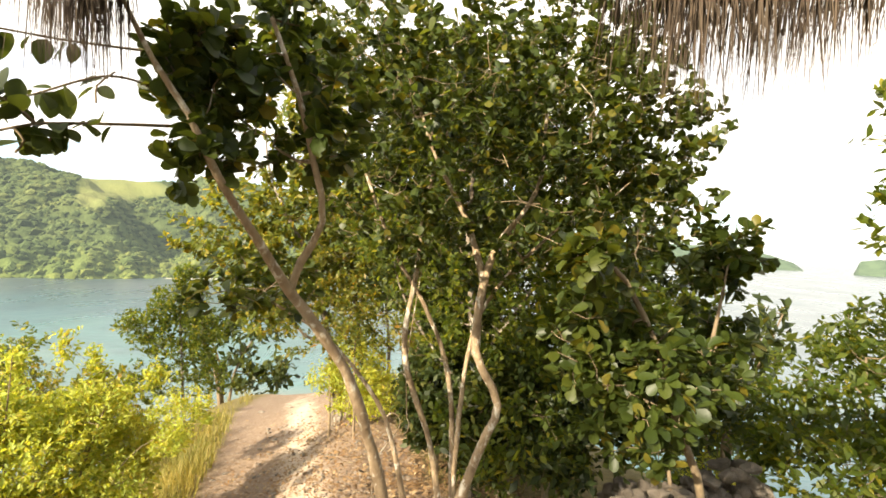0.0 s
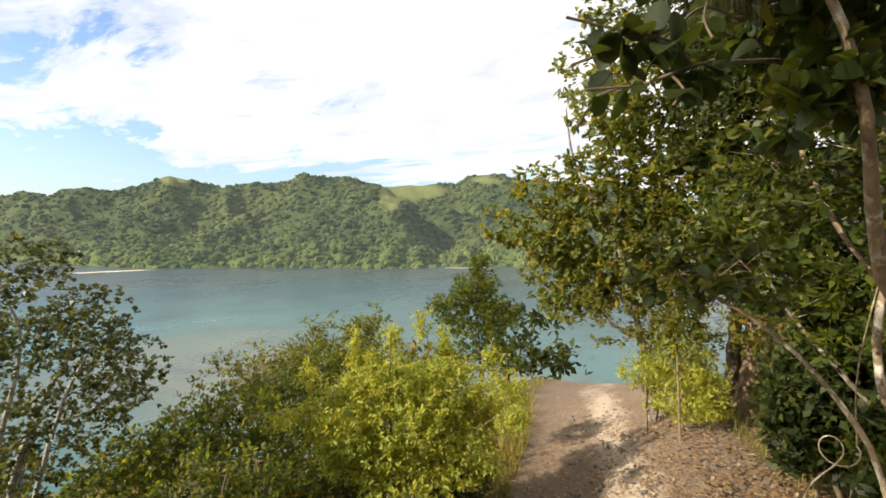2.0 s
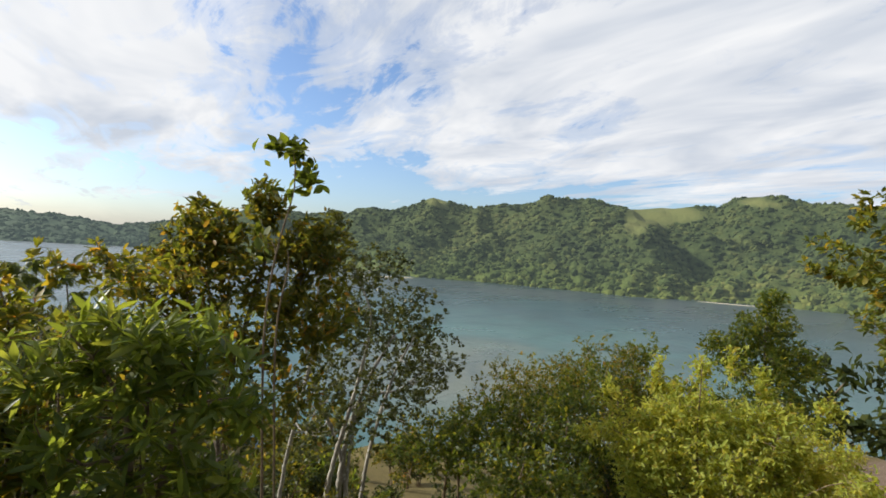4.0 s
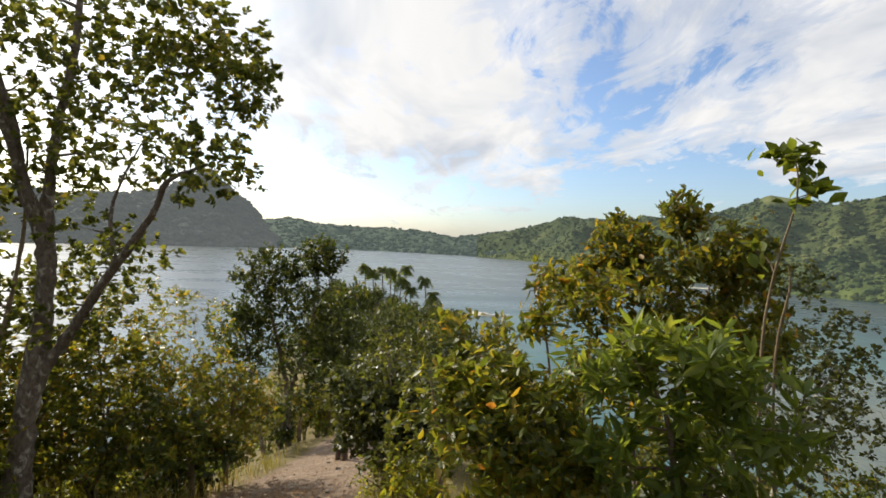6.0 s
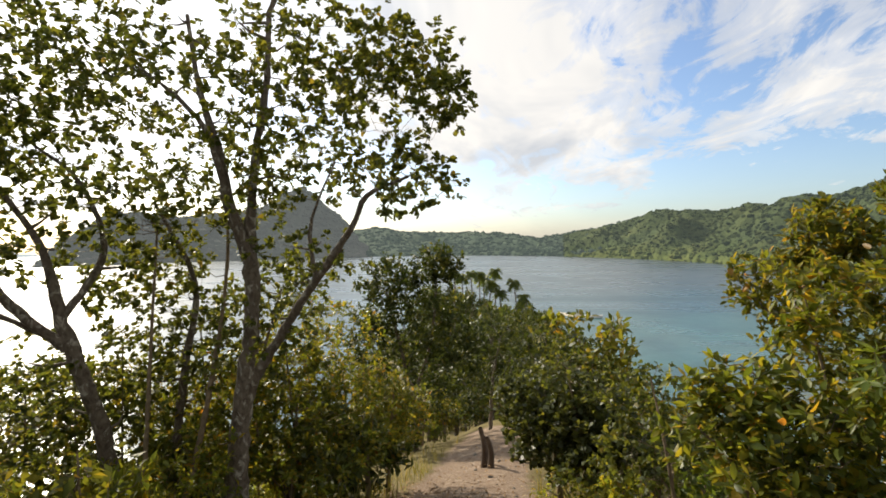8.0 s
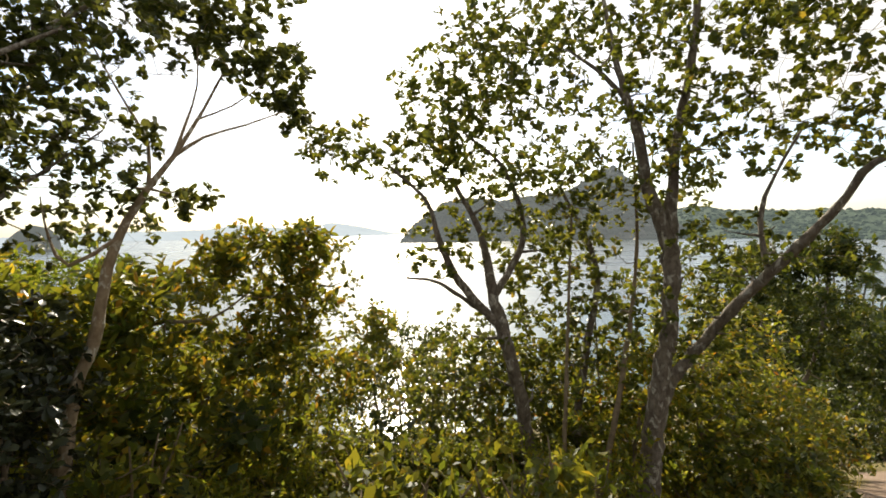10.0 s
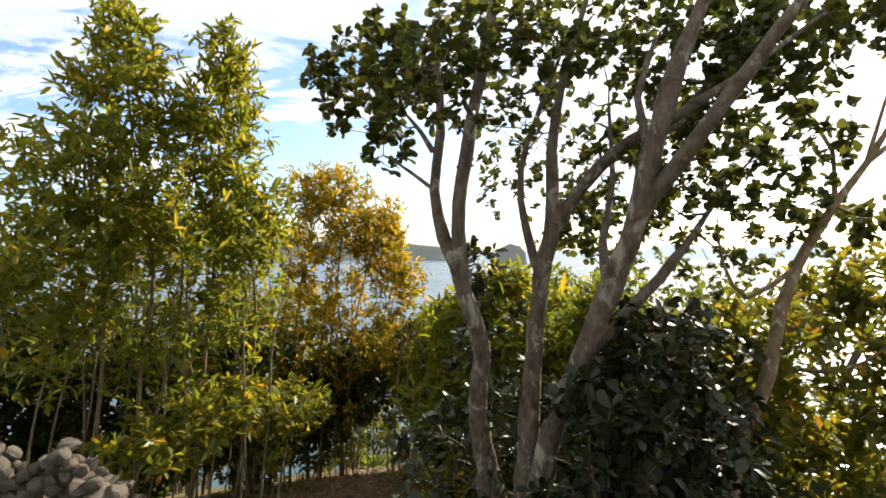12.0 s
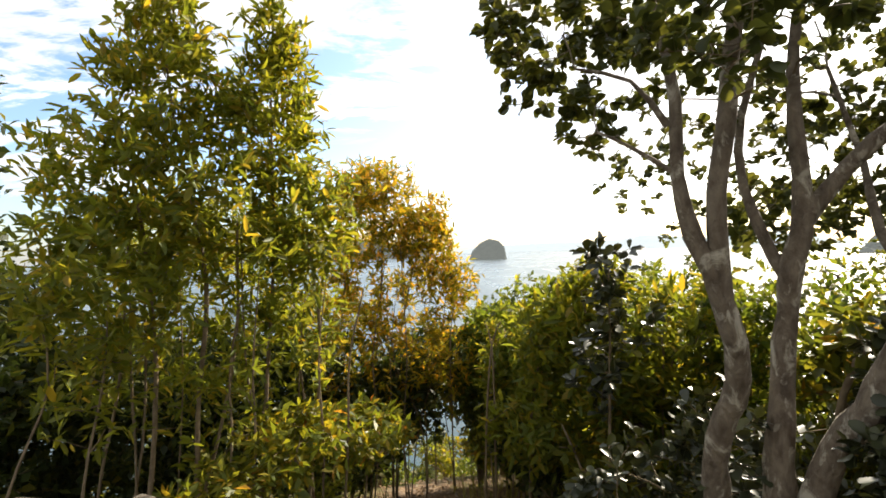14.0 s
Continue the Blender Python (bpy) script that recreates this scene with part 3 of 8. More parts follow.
# ---- far land ----
def wood_material(name, stops, scale, haze_glow=None, belt=False):
    """Wooded slopes; a bluish glow mixed into the colour stands in for haze."""
    m, n = material(name)
    pos = n.add("TexCoord").outputs["Object"]
    rnd = n.add("NewGeometry").outputs["Random Per Island"]
    col = n.ramp(n.math("ADD", n.math("MULTIPLY", rnd, 0.42), n.math("MULTIPLY", n.math("SUBTRACT", n.noise(pos, scale, 6, 0.6), 0.22), 1.1)), stops)
    col = n.mix(n.ramp(n.noise(pos, scale * 9, 4, 0.7), [(0.35, 0.7), (0.6, 0.0)]), col, n.mix(1.0, col, (0.45, 0.5, 0.5), "MULTIPLY"))
    bump = n.add("Bump", Strength=0.9, Distance=3.0, Height=n.noise(pos, scale * 6, 5, 0.7))
    col = n.mix(n.add("Attribute", attribute_name="bare").outputs["Fac"], col, n.mix(n.noise(pos, scale * 5, 5), (0.095, 0.115, 0.036), (0.145, 0.145, 0.052)))
    if belt:
        # a belt of paler mangrove along the shore, broken at its upper edge
        up = n.math("ADD", n.add("SeparateXYZ", Vector=pos).outputs[2], n.math("MULTIPLY", n.noise(pos, scale * 2, 4), 26.0))
        col = n.mix(n.ramp(n.math("DIVIDE", n.math("ADD", up, 25.0), 60.0), [(0.18, 0.75), (0.62, 0.0)]), col, n.mix(1.0, col, (1.75, 1.7, 1.15), "MULTIPLY"))
    s = n.add("BsdfPrincipled", Base__Color=col, Roughness=0.95, Specular__IOR__Level=0.1, Normal=bump.outputs[0]).outputs[0]
    # painted haze: pale emission laid over the surface, stronger on farther land
    if haze_glow:
        s = n.add("MixShader", Fac=haze_glow[0], _1=s, _2=n.add("Emission", Color=(*haze_glow[1], 1), Strength=haze_glow[2]).outputs[0]).outputs[0]
    n.add("OutputMaterial", Surface=s)
    return m


def bareness(q, bare):
    """1 where a slope has been cleared of trees; bare holds (bearing, height, half width, half height)."""
    az = math.degrees(math.atan2(-q[0], q[1]))
    el = math.degrees(math.atan2(q[2], math.hypot(q[0], q[1]))) + 0.5 * noise.noise((q[0] * 0.03, q[1] * 0.03, 1.0))
    return max([0.0] + [min(1.0, max(0.0, 3.0 - 3.0 * math.hypot((az - b[0]) / b[2], (el - b[1]) / b[3]))) for b in bare])


def far_land(name, label, ridge, shore, back, mat, rough, cols=150, rows=34, seed=0, bare=()):
    """A wooded range: ridge holds (bearing, elevation) as seen from the hilltop, shore and back its near and crest distances."""
    az = np.linspace(ridge[0][0], ridge[-1][0], cols)
    el = np.interp(az, [r[0] for r in ridge], [r[1] for r in ridge])
    sh = np.interp(az, [s[0] for s in shore], [s[1] for s in shore])
    cr = sh + np.interp(az, [b[0] for b in back], [b[1] for b in back])
    v, f = [], []
    for i in range(cols):
        top = math.tan(radians(el[i])) * cr[i]
        ca, sa = math.cos(radians(az[i])), math.sin(radians(az[i]))
        for j in range(rows):
            s = j / (rows - 9)
            d = sh[i] + (cr[i] - sh[i]) * s
            if s <= 1:
                z = SEA - 1 + (top - SEA + 1) * (0.10 * min(1, s * 22) + 0.90 * (0.45 * s + 0.55 * s * s * (3 - 2 * s)))
                k = math.sin(math.pi * min(1, s))
            else:
                z, k = top - (s - 1) * (top - SEA) * 1.5, 0.0
            x, y = -sa * d, ca * d
            gully = 0.8 * noise.fractal((x * 0.010, y * 0.010, seed), 1.0, 2.0, 4) - 1.1 * abs(noise.noise((x * 0.011 + 9, y * 0.011, seed))) + 0.3
            z += k * rough * gully + (0.25 * rough * noise.noise((x * 0.09, y * 0.09, seed + 5.0)) if 0 < s else 0) * max(0.08, 1.0 - 0.95 * s)
            v.append((x, y, z))
    for i in range(cols - 1):
        for j in range(rows - 1):
            a = i * rows + j
            f.append((a, a + 1, a + rows + 1, a + rows))
    me = mesh_of(name, v, f, mat)
    me.attributes.new("bare", "FLOAT", "POINT").data.foreach_set("value", [bareness(q, bare) for q in v])
    ob = part(name, me)
    return tagged(ob, label, "hill", kind="structure"), np.array(v).reshape(cols, rows, 3)


def far_woods(label, grid, count, size, mat, seed, upto=0.72, bare=()):
    """Tree crowns on a far slope, too many to count, as one sheet of uneven clumps."""
    rng = np.random.default_rng(seed)
    bm = bmesh.new()
    bmesh.ops.create_icosphere(bm, subdivisions=1, radius=1)
    v0 = np.array([q.co[:] for q in bm.verts])
    f0 = np.array([[q.index for q in p.verts] for p in bm.faces])
    bm.free()
    c, r = grid.shape[:2]
    u = rng.uniform(0, c - 1.01, count)
    w = rng.uniform(0, 1, count) ** 1.15 * (r - 1) * upto
    i, j = u.astype(int), w.astype(int)
    fu, fw = (u - i)[:, None], (w - j)[:, None]
    at = (grid[i, j] * (1 - fu) + grid[i + 1, j] * fu) * (1 - fw) + (grid[i, j + 1] * (1 - fu) + grid[i + 1, j + 1] * fu) * fw
    at = np.array([q for q in at if bareness(q, bare) < 0.3])
    count = len(at)
    s = size * (0.4 + 1.3 * rng.random((count, 1, 1)) ** 2.2) * np.array([1.0, 1.0, 0.8])
    v = at[:, None, :] + v0[None] * s * rng.uniform(0.65, 1.3, (count, len(v0), 1))
    f = f0[None] + (np.arange(count) * len(v0))[:, None, None]
    ob = part("far_woods", mesh_of("far_woods", v.reshape(-1, 3), f.reshape(-1, 3), mat, False))
    return tagged(ob, label, "woods", kind="stuff")


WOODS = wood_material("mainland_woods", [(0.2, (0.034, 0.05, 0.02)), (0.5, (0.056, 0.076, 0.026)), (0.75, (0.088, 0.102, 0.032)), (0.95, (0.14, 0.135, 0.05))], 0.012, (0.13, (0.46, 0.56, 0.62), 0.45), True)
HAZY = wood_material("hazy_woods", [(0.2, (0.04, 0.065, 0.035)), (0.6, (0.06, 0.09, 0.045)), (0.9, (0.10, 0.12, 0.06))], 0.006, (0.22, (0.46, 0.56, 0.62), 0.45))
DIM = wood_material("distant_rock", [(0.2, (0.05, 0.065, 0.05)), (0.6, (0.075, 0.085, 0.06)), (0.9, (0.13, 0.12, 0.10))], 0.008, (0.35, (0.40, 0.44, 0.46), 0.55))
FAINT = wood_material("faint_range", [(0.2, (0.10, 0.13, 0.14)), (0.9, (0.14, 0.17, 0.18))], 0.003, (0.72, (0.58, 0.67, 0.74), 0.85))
CLEARED = [(33.2, 4.3, 4.4, 1.5), (36.0, 3.0, 1.5, 1.3), (58.3, 4.9, 1.6, 0.5), (24.5, 5.6, 2.0, 0.5)]
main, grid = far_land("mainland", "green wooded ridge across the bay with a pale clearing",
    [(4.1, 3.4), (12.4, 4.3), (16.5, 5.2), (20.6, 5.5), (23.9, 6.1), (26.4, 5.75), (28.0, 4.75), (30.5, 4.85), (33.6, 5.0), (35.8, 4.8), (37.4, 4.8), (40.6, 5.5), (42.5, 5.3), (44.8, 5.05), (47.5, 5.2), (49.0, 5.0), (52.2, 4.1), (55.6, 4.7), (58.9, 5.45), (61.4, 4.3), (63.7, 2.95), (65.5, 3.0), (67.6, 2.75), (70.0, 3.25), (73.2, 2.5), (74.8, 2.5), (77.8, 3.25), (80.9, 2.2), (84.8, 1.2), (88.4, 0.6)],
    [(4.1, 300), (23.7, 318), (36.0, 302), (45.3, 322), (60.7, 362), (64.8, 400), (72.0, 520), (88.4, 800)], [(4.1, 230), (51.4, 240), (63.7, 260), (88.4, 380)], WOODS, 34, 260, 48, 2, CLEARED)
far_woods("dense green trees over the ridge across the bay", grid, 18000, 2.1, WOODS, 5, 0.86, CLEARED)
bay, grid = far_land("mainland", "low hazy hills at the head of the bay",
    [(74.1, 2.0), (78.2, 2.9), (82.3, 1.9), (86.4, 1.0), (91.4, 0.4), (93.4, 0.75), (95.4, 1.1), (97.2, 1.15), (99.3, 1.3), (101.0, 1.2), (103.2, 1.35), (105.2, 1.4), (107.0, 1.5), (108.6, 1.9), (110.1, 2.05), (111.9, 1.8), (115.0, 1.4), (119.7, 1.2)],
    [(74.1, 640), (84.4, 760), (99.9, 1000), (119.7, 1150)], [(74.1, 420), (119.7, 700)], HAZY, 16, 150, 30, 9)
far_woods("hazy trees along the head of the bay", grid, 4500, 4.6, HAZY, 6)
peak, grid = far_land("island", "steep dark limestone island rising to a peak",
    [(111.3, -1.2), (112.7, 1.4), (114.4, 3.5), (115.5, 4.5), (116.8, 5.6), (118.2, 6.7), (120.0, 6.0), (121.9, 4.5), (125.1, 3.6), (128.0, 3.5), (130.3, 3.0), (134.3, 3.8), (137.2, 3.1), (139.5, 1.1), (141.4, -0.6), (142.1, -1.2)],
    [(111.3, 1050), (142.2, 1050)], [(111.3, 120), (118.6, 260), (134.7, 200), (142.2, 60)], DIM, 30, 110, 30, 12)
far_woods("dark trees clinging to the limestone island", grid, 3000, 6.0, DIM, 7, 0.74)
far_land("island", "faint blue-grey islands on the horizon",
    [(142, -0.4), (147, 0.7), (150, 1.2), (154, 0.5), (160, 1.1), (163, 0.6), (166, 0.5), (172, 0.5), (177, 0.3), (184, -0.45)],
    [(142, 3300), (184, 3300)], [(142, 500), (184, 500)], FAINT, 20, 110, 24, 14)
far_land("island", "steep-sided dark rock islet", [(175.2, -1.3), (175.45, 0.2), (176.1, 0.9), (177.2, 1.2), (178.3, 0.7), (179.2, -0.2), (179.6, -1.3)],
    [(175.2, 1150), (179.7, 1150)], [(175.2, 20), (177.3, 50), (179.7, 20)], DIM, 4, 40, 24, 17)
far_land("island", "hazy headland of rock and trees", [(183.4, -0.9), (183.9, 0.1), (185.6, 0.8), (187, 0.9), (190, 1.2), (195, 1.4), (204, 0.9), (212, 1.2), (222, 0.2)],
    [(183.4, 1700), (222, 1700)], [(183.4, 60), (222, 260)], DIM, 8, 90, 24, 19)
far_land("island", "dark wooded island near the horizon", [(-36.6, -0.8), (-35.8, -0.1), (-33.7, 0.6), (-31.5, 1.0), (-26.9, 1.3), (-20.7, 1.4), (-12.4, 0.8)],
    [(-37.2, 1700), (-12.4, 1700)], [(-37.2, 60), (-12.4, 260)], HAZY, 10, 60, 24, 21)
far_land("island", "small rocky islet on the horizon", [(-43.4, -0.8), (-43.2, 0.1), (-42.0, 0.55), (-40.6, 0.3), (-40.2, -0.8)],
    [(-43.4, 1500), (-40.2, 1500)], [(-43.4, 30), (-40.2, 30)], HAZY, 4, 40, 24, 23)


def sandbar(label, bearing, far, length, width, turn):
    bm = bmesh.new()
    bmesh.ops.create_circle(bm, cap_ends=True, segments=40, radius=1)
    bmesh.ops.subdivide_edges(bm, edges=bm.edges[:], cuts=1)
    for v in bm.verts:
        k = 1 + 0.25 * noise.noise((v.co.x * 2.3, v.co.y * 2.3, bearing))
        v.co = Vector((v.co.x * length * k, v.co.y * width * k, 0.22 * (1 - v.co.length_squared)))
    me = bpy.data.meshes.new("sandbar")
    bm.to_mesh(me)
    bm.free()
    me.materials.append(SAND)
    ob = part("sandbar", me)
    ob.matrix_world = pose(-far * math.sin(radians(bearing)), far * math.cos(radians(bearing)), SEA + 0.03, 0, 0, turn)
    return tagged(ob, label, "sandbar", kind="structure")


sandbar("pale sand spit at the water's edge", 64.2, 350, 22, 4, 64)
sandbar("narrow strip of pale beach below the woods", 26.8, 306, 15, 2.2, 27)
sandbar("pale sandbar in the shallows", 88, 170, 7, 3, 40)

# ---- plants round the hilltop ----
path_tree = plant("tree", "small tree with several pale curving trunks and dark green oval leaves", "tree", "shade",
    [[(-0.125, 1.545, -0.991, 0.045), (-0.228, 1.402, -0.456, 0.032), (-0.315, 1.313, -0.255, 0.031), (-0.386, 1.242, -0.135, 0.029), (-0.431, 1.12, -0.001, 0.022), (-0.467, 0.996, 0.12, 0.018), (-0.505, 0.943, 0.233, 0.014), (-0.549, 0.895, 0.32, 0.011), (-0.599, 0.862, 0.436, 0.008)],
     [(-0.386, 1.242, -0.135, 0.029), (-0.357, 1.229, -0.057, 0.024), (-0.302, 1.213, 0.046, 0.02), (-0.315, 1.158, 0.184, 0.017), (-0.347, 1.118, 0.329, 0.015), (-0.407, 1.097, 0.493, 0.011)],
     [(0.08, 2.299, -1.398, 0.06), (0.209, 2.24, -0.936, 0.045), (0.284, 2.232, -0.721, 0.042), (0.172, 2.244, -0.474, 0.042), (0.194, 2.242, -0.175, 0.042), (0.263, 2.285, 0.024, 0.03), (0.443, 2.359, 0.293, 0.022), (0.489, 2.452, 0.662, 0.018), (0.527, 2.546, 1.104, 0.014)],
     [(0.193, 2.242, -0.151, 0.04), (0.109, 2.298, 0.118, 0.028), (-0.027, 2.3, 0.364, 0.022), (-0.142, 2.296, 0.64, 0.016), (-0.271, 2.385, 0.992, 0.012)],
     [(0.054, 2.349, -1.43, 0.045), (-0.02, 2.35, -0.964, 0.03), (-0.159, 2.295, -0.526, 0.03), (-0.121, 2.347, -0.121, 0.024), (-0.088, 2.399, 0.245, 0.02), (0.014, 2.5, 0.648, 0.016)],
     [(0.104, 2.448, -1.298, 0.04), (0.061, 2.499, -0.674, 0.028), (-0.079, 2.499, -0.319, 0.024), (-0.255, 2.487, -0.026, 0.02), (-0.407, 2.467, 0.347, 0.016)],
     [(-0.097, 2.098, -1.285, 0.035), (-0.183, 2.092, -0.843, 0.022), (-0.305, 2.078, -0.603, 0.018), (-0.49, 2.042, -0.396, 0.015), (-0.684, 1.985, -0.264, 0.012)],
     [(0.099, 2.398, -1.212, 0.03), (0.152, 2.496, -0.557, 0.024), (0.276, 2.535, -0.224, 0.02), (0.596, 2.531, 0.125, 0.016)],
     # limbs of an unseen overhang, added to shade the wood and path
     [(-0.86, 1.05, 0.62, 0.012), (-1.1, 1.5, 1.25, 0.012), (-1.5, 2.2, 1.9, 0.009), (-2.0, 2.7, 2.3, 0.005)],
     [(-0.33, 1.2, 0.6, 0.012), (-0.5, 1.7, 1.4, 0.011), (-0.7, 2.5, 2.1, 0.006)]],
    [(-0.44, 1.24, 0.36, 0.27, 0.22, 44),
     (-0.08, 2.0, 0.67, 0.53, 0.38, 60),
     (0.49, 2.15, 0.68, 0.49, 0.46, 60),
     (0.28, 2.28, 0.28, 0.56, 0.36, 54),
     (-0.31, 2.18, 0.19, 0.42, 0.29, 34),
     (0.75, 1.96, 0.16, 0.4, 0.47, 48),
     (-0.53, 1.08, 0.36, 0.14, 0.14, 22),
     (-0.52, 1.02, 0.17, 0.09, 0.08, 10),
     (-0.68, 1.78, -0.16, 0.27, 0.15, 16),
     (-0.4, 1.96, 0.86, 0.58, 0.27, 40),
     (0.5, 2.24, 1.09, 0.61, 0.31, 40),
     (0.1, 2.5, 0.02, 0.39, 0.31, 30),
     (0.92, 2.11, 0.49, 0.31, 0.31, 34),
     (0.66, 2.59, 0.88, 0.58, 0.43, 70),
     (0.86, 2.72, 0.26, 0.47, 0.47, 60),
     (0.12, 2.55, 0.76, 0.4, 0.35, 50),
     # unseen crown above the path, added to block the sun
     (-1.4, 2.1, 2.0, 0.8, 0.3, 90),
     (-2.2, 2.7, 2.4, 0.8, 0.3, 80),
     (-0.7, 2.6, 2.2, 0.8, 0.3, 90),
     (-1.5, 3.2, 2.6, 0.8, 0.3, 80),
     (-2.4, 1.9, 2.2, 0.7, 0.3, 70),
     (-0.6, 1.9, 1.85, 0.6, 0.25, 60)], seed=1, big=0.8, dense=1.3, thick=0.48, per=13, bark='tan')
sprays(path_tree, [
    ([(-0.567, 1.07, 0.235), (-0.624, 0.939, 0.205), (-0.683, 0.807, 0.171), (-0.735, 0.788, 0.151), (-0.811, 0.766, 0.148)], 0.0042, 17, 0.45),
    ([(-0.683, 0.807, 0.171), (-0.704, 0.784, 0.198), (-0.766, 0.774, 0.222), (-0.837, 0.763, 0.25)], 0.0026, 20, 0.15),
    ([(-0.617, 1.063, 0.307), (-0.675, 0.962, 0.304), (-0.723, 0.822, 0.217), (-0.764, 0.784, 0.203), (-0.83, 0.764, 0.184)], 0.003, 17, 0.55),
    ([(-0.735, 0.788, 0.151), (-0.796, 0.789, 0.144), (-0.829, 0.793, 0.101)], 0.002, 4, 0.2),
    ([(-0.709, 0.793, 0.161), (-0.691, 0.795, 0.14), (-0.703, 0.793, 0.119)], 0.002, 9, 0.1),
    ([(-0.671, 0.87, 0.187), (-0.67, 0.829, 0.164), (-0.676, 0.828, 0.147)], 0.0014, 3, 0.5),
    ([(-0.658, 1.037, 0.385), (-0.734, 0.923, 0.356), (-0.798, 0.831, 0.339), (-0.843, 0.804, 0.335)], 0.003, 9, 0.45),
    ([(-0.67, 0.973, 0.316), (-0.674, 0.931, 0.275), (-0.661, 0.913, 0.238)], 0.0016, 3, 0.4)],
    [oval_leaf("leaf", 0.045, LEAF["dark"][0], np.random.default_rng(k)) for k in range(6)], 77)

# its shade is painted through the darker leaf kind
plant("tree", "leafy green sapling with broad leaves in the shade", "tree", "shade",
    [[(0.933, 1.656, -0.886, 0.02), (0.782, 1.566, -0.555, 0.016), (0.711, 1.544, -0.327, 0.013), (0.566, 1.497, -0.083, 0.01), (0.438, 1.435, 0.012, 0.006)],
     [(0.782, 1.566, -0.555, 0.012), (0.927, 1.659, -0.311, 0.01), (1.01, 1.727, -0.043, 0.006), (1.09, 1.795, 0.082, 0.003)]],
    [(0.67, 1.56, -0.42, 0.23, 0.25, 24),
     (1.02, 1.84, -0.3, 0.16, 0.3, 16),
     (0.54, 1.61, -0.27, 0.17, 0.23, 14),
     (0.39, 1.29, -0.0, 0.08, 0.06, 6),
     (1.07, 1.8, 0.04, 0.12, 0.12, 10)], seed=2, big=0.95, dense=2.3, single=60)

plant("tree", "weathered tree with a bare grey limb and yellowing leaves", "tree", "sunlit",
    [[(-1.38, 6.77, -2.024, 0.06), (-1.516, 6.755, -1.383, 0.05), (-1.711, 6.486, -0.389, 0.045), (-1.988, 6.314, 0.216, 0.035), (-2.258, 6.253, 0.828, 0.022), (-2.386, 6.344, 1.477, 0.01)],
     [(-1.711, 6.486, -0.389, 0.035), (-1.549, 6.388, -0.182, 0.028), (-1.698, 6.366, 0.015, 0.02)],
     [(-1.509, 6.756, -1.526, 0.04), (-1.806, 6.592, -1.307, 0.025), (-2.086, 6.539, -0.966, 0.016)],
     [(-1.061, 7.255, -2.124, 0.06), (-1.269, 7.242, -0.857, 0.05), (-1.395, 7.231, 0.172, 0.04), (-1.351, 7.235, 1.204, 0.03), (-1.026, 7.257, 2.162, 0.02)]],
    [(-1.33, 7.01, 1.02, 0.86, 0.7, 40),
     (-1.71, 7.19, 1.37, 0.64, 0.48, 20),
     (-2.45, 7.17, 2.06, 0.49, 0.57, 12),
     (-2.26, 6.62, -0.13, 1.06, 0.45, 30),
     (-2.67, 6.26, 0.5, 0.44, 0.36, 12),
     (-1.2, 7.02, -0.19, 0.78, 0.62, 30),
     (-2.58, 7.02, -0.83, 0.73, 0.56, 28),
     (-1.92, 7.4, 2.88, 0.75, 0.75, 26),
     (-3.11, 6.23, 0.01, 0.44, 0.3, 10),
     (-1.72, 6.49, 1.54, 0.72, 0.65, 50),
     (-2.0, 6.44, 0.45, 0.65, 0.58, 50),
     (-2.49, 6.42, -0.17, 0.44, 0.44, 24),
     (-1.5, 6.83, -0.59, 0.76, 0.6, 60),
     (-2.29, 6.78, -0.77, 0.54, 0.54, 40),
     (-1.16, 6.66, 0.44, 0.66, 0.66, 50)], seed=3, dense=1.9, big=1.25, plain=2)

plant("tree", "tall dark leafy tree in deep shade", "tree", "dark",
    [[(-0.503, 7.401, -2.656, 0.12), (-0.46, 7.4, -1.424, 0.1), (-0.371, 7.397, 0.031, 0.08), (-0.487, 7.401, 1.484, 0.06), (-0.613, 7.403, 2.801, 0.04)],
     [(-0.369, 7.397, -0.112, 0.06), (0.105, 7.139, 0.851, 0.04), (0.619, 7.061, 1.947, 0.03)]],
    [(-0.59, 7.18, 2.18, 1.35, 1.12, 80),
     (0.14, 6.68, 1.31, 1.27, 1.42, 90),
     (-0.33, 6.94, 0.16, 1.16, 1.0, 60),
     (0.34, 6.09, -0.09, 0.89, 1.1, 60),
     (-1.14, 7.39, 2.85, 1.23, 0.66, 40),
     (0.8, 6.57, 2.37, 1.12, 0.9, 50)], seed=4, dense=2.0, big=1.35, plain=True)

plant("bush", "dark green bush under the trees beside the path", "bush", "dark",
    [[(0.169, 4.531, -2.08, 0.03), (0.045, 4.553, -1.593, 0.02), (-0.093, 4.574, -1.048, 0.012)],
     [(0.221, 4.521, -2.075, 0.02), (0.214, 4.522, -1.294, 0.012)]],
    [(-0.05, 4.57, -1.41, 0.36, 0.56, 40),
     (0.14, 4.64, -0.96, 0.42, 0.47, 30),
     (0.34, 4.29, -1.59, 0.29, 0.44, 24)], seed=5, dense=2.0, plain=True)

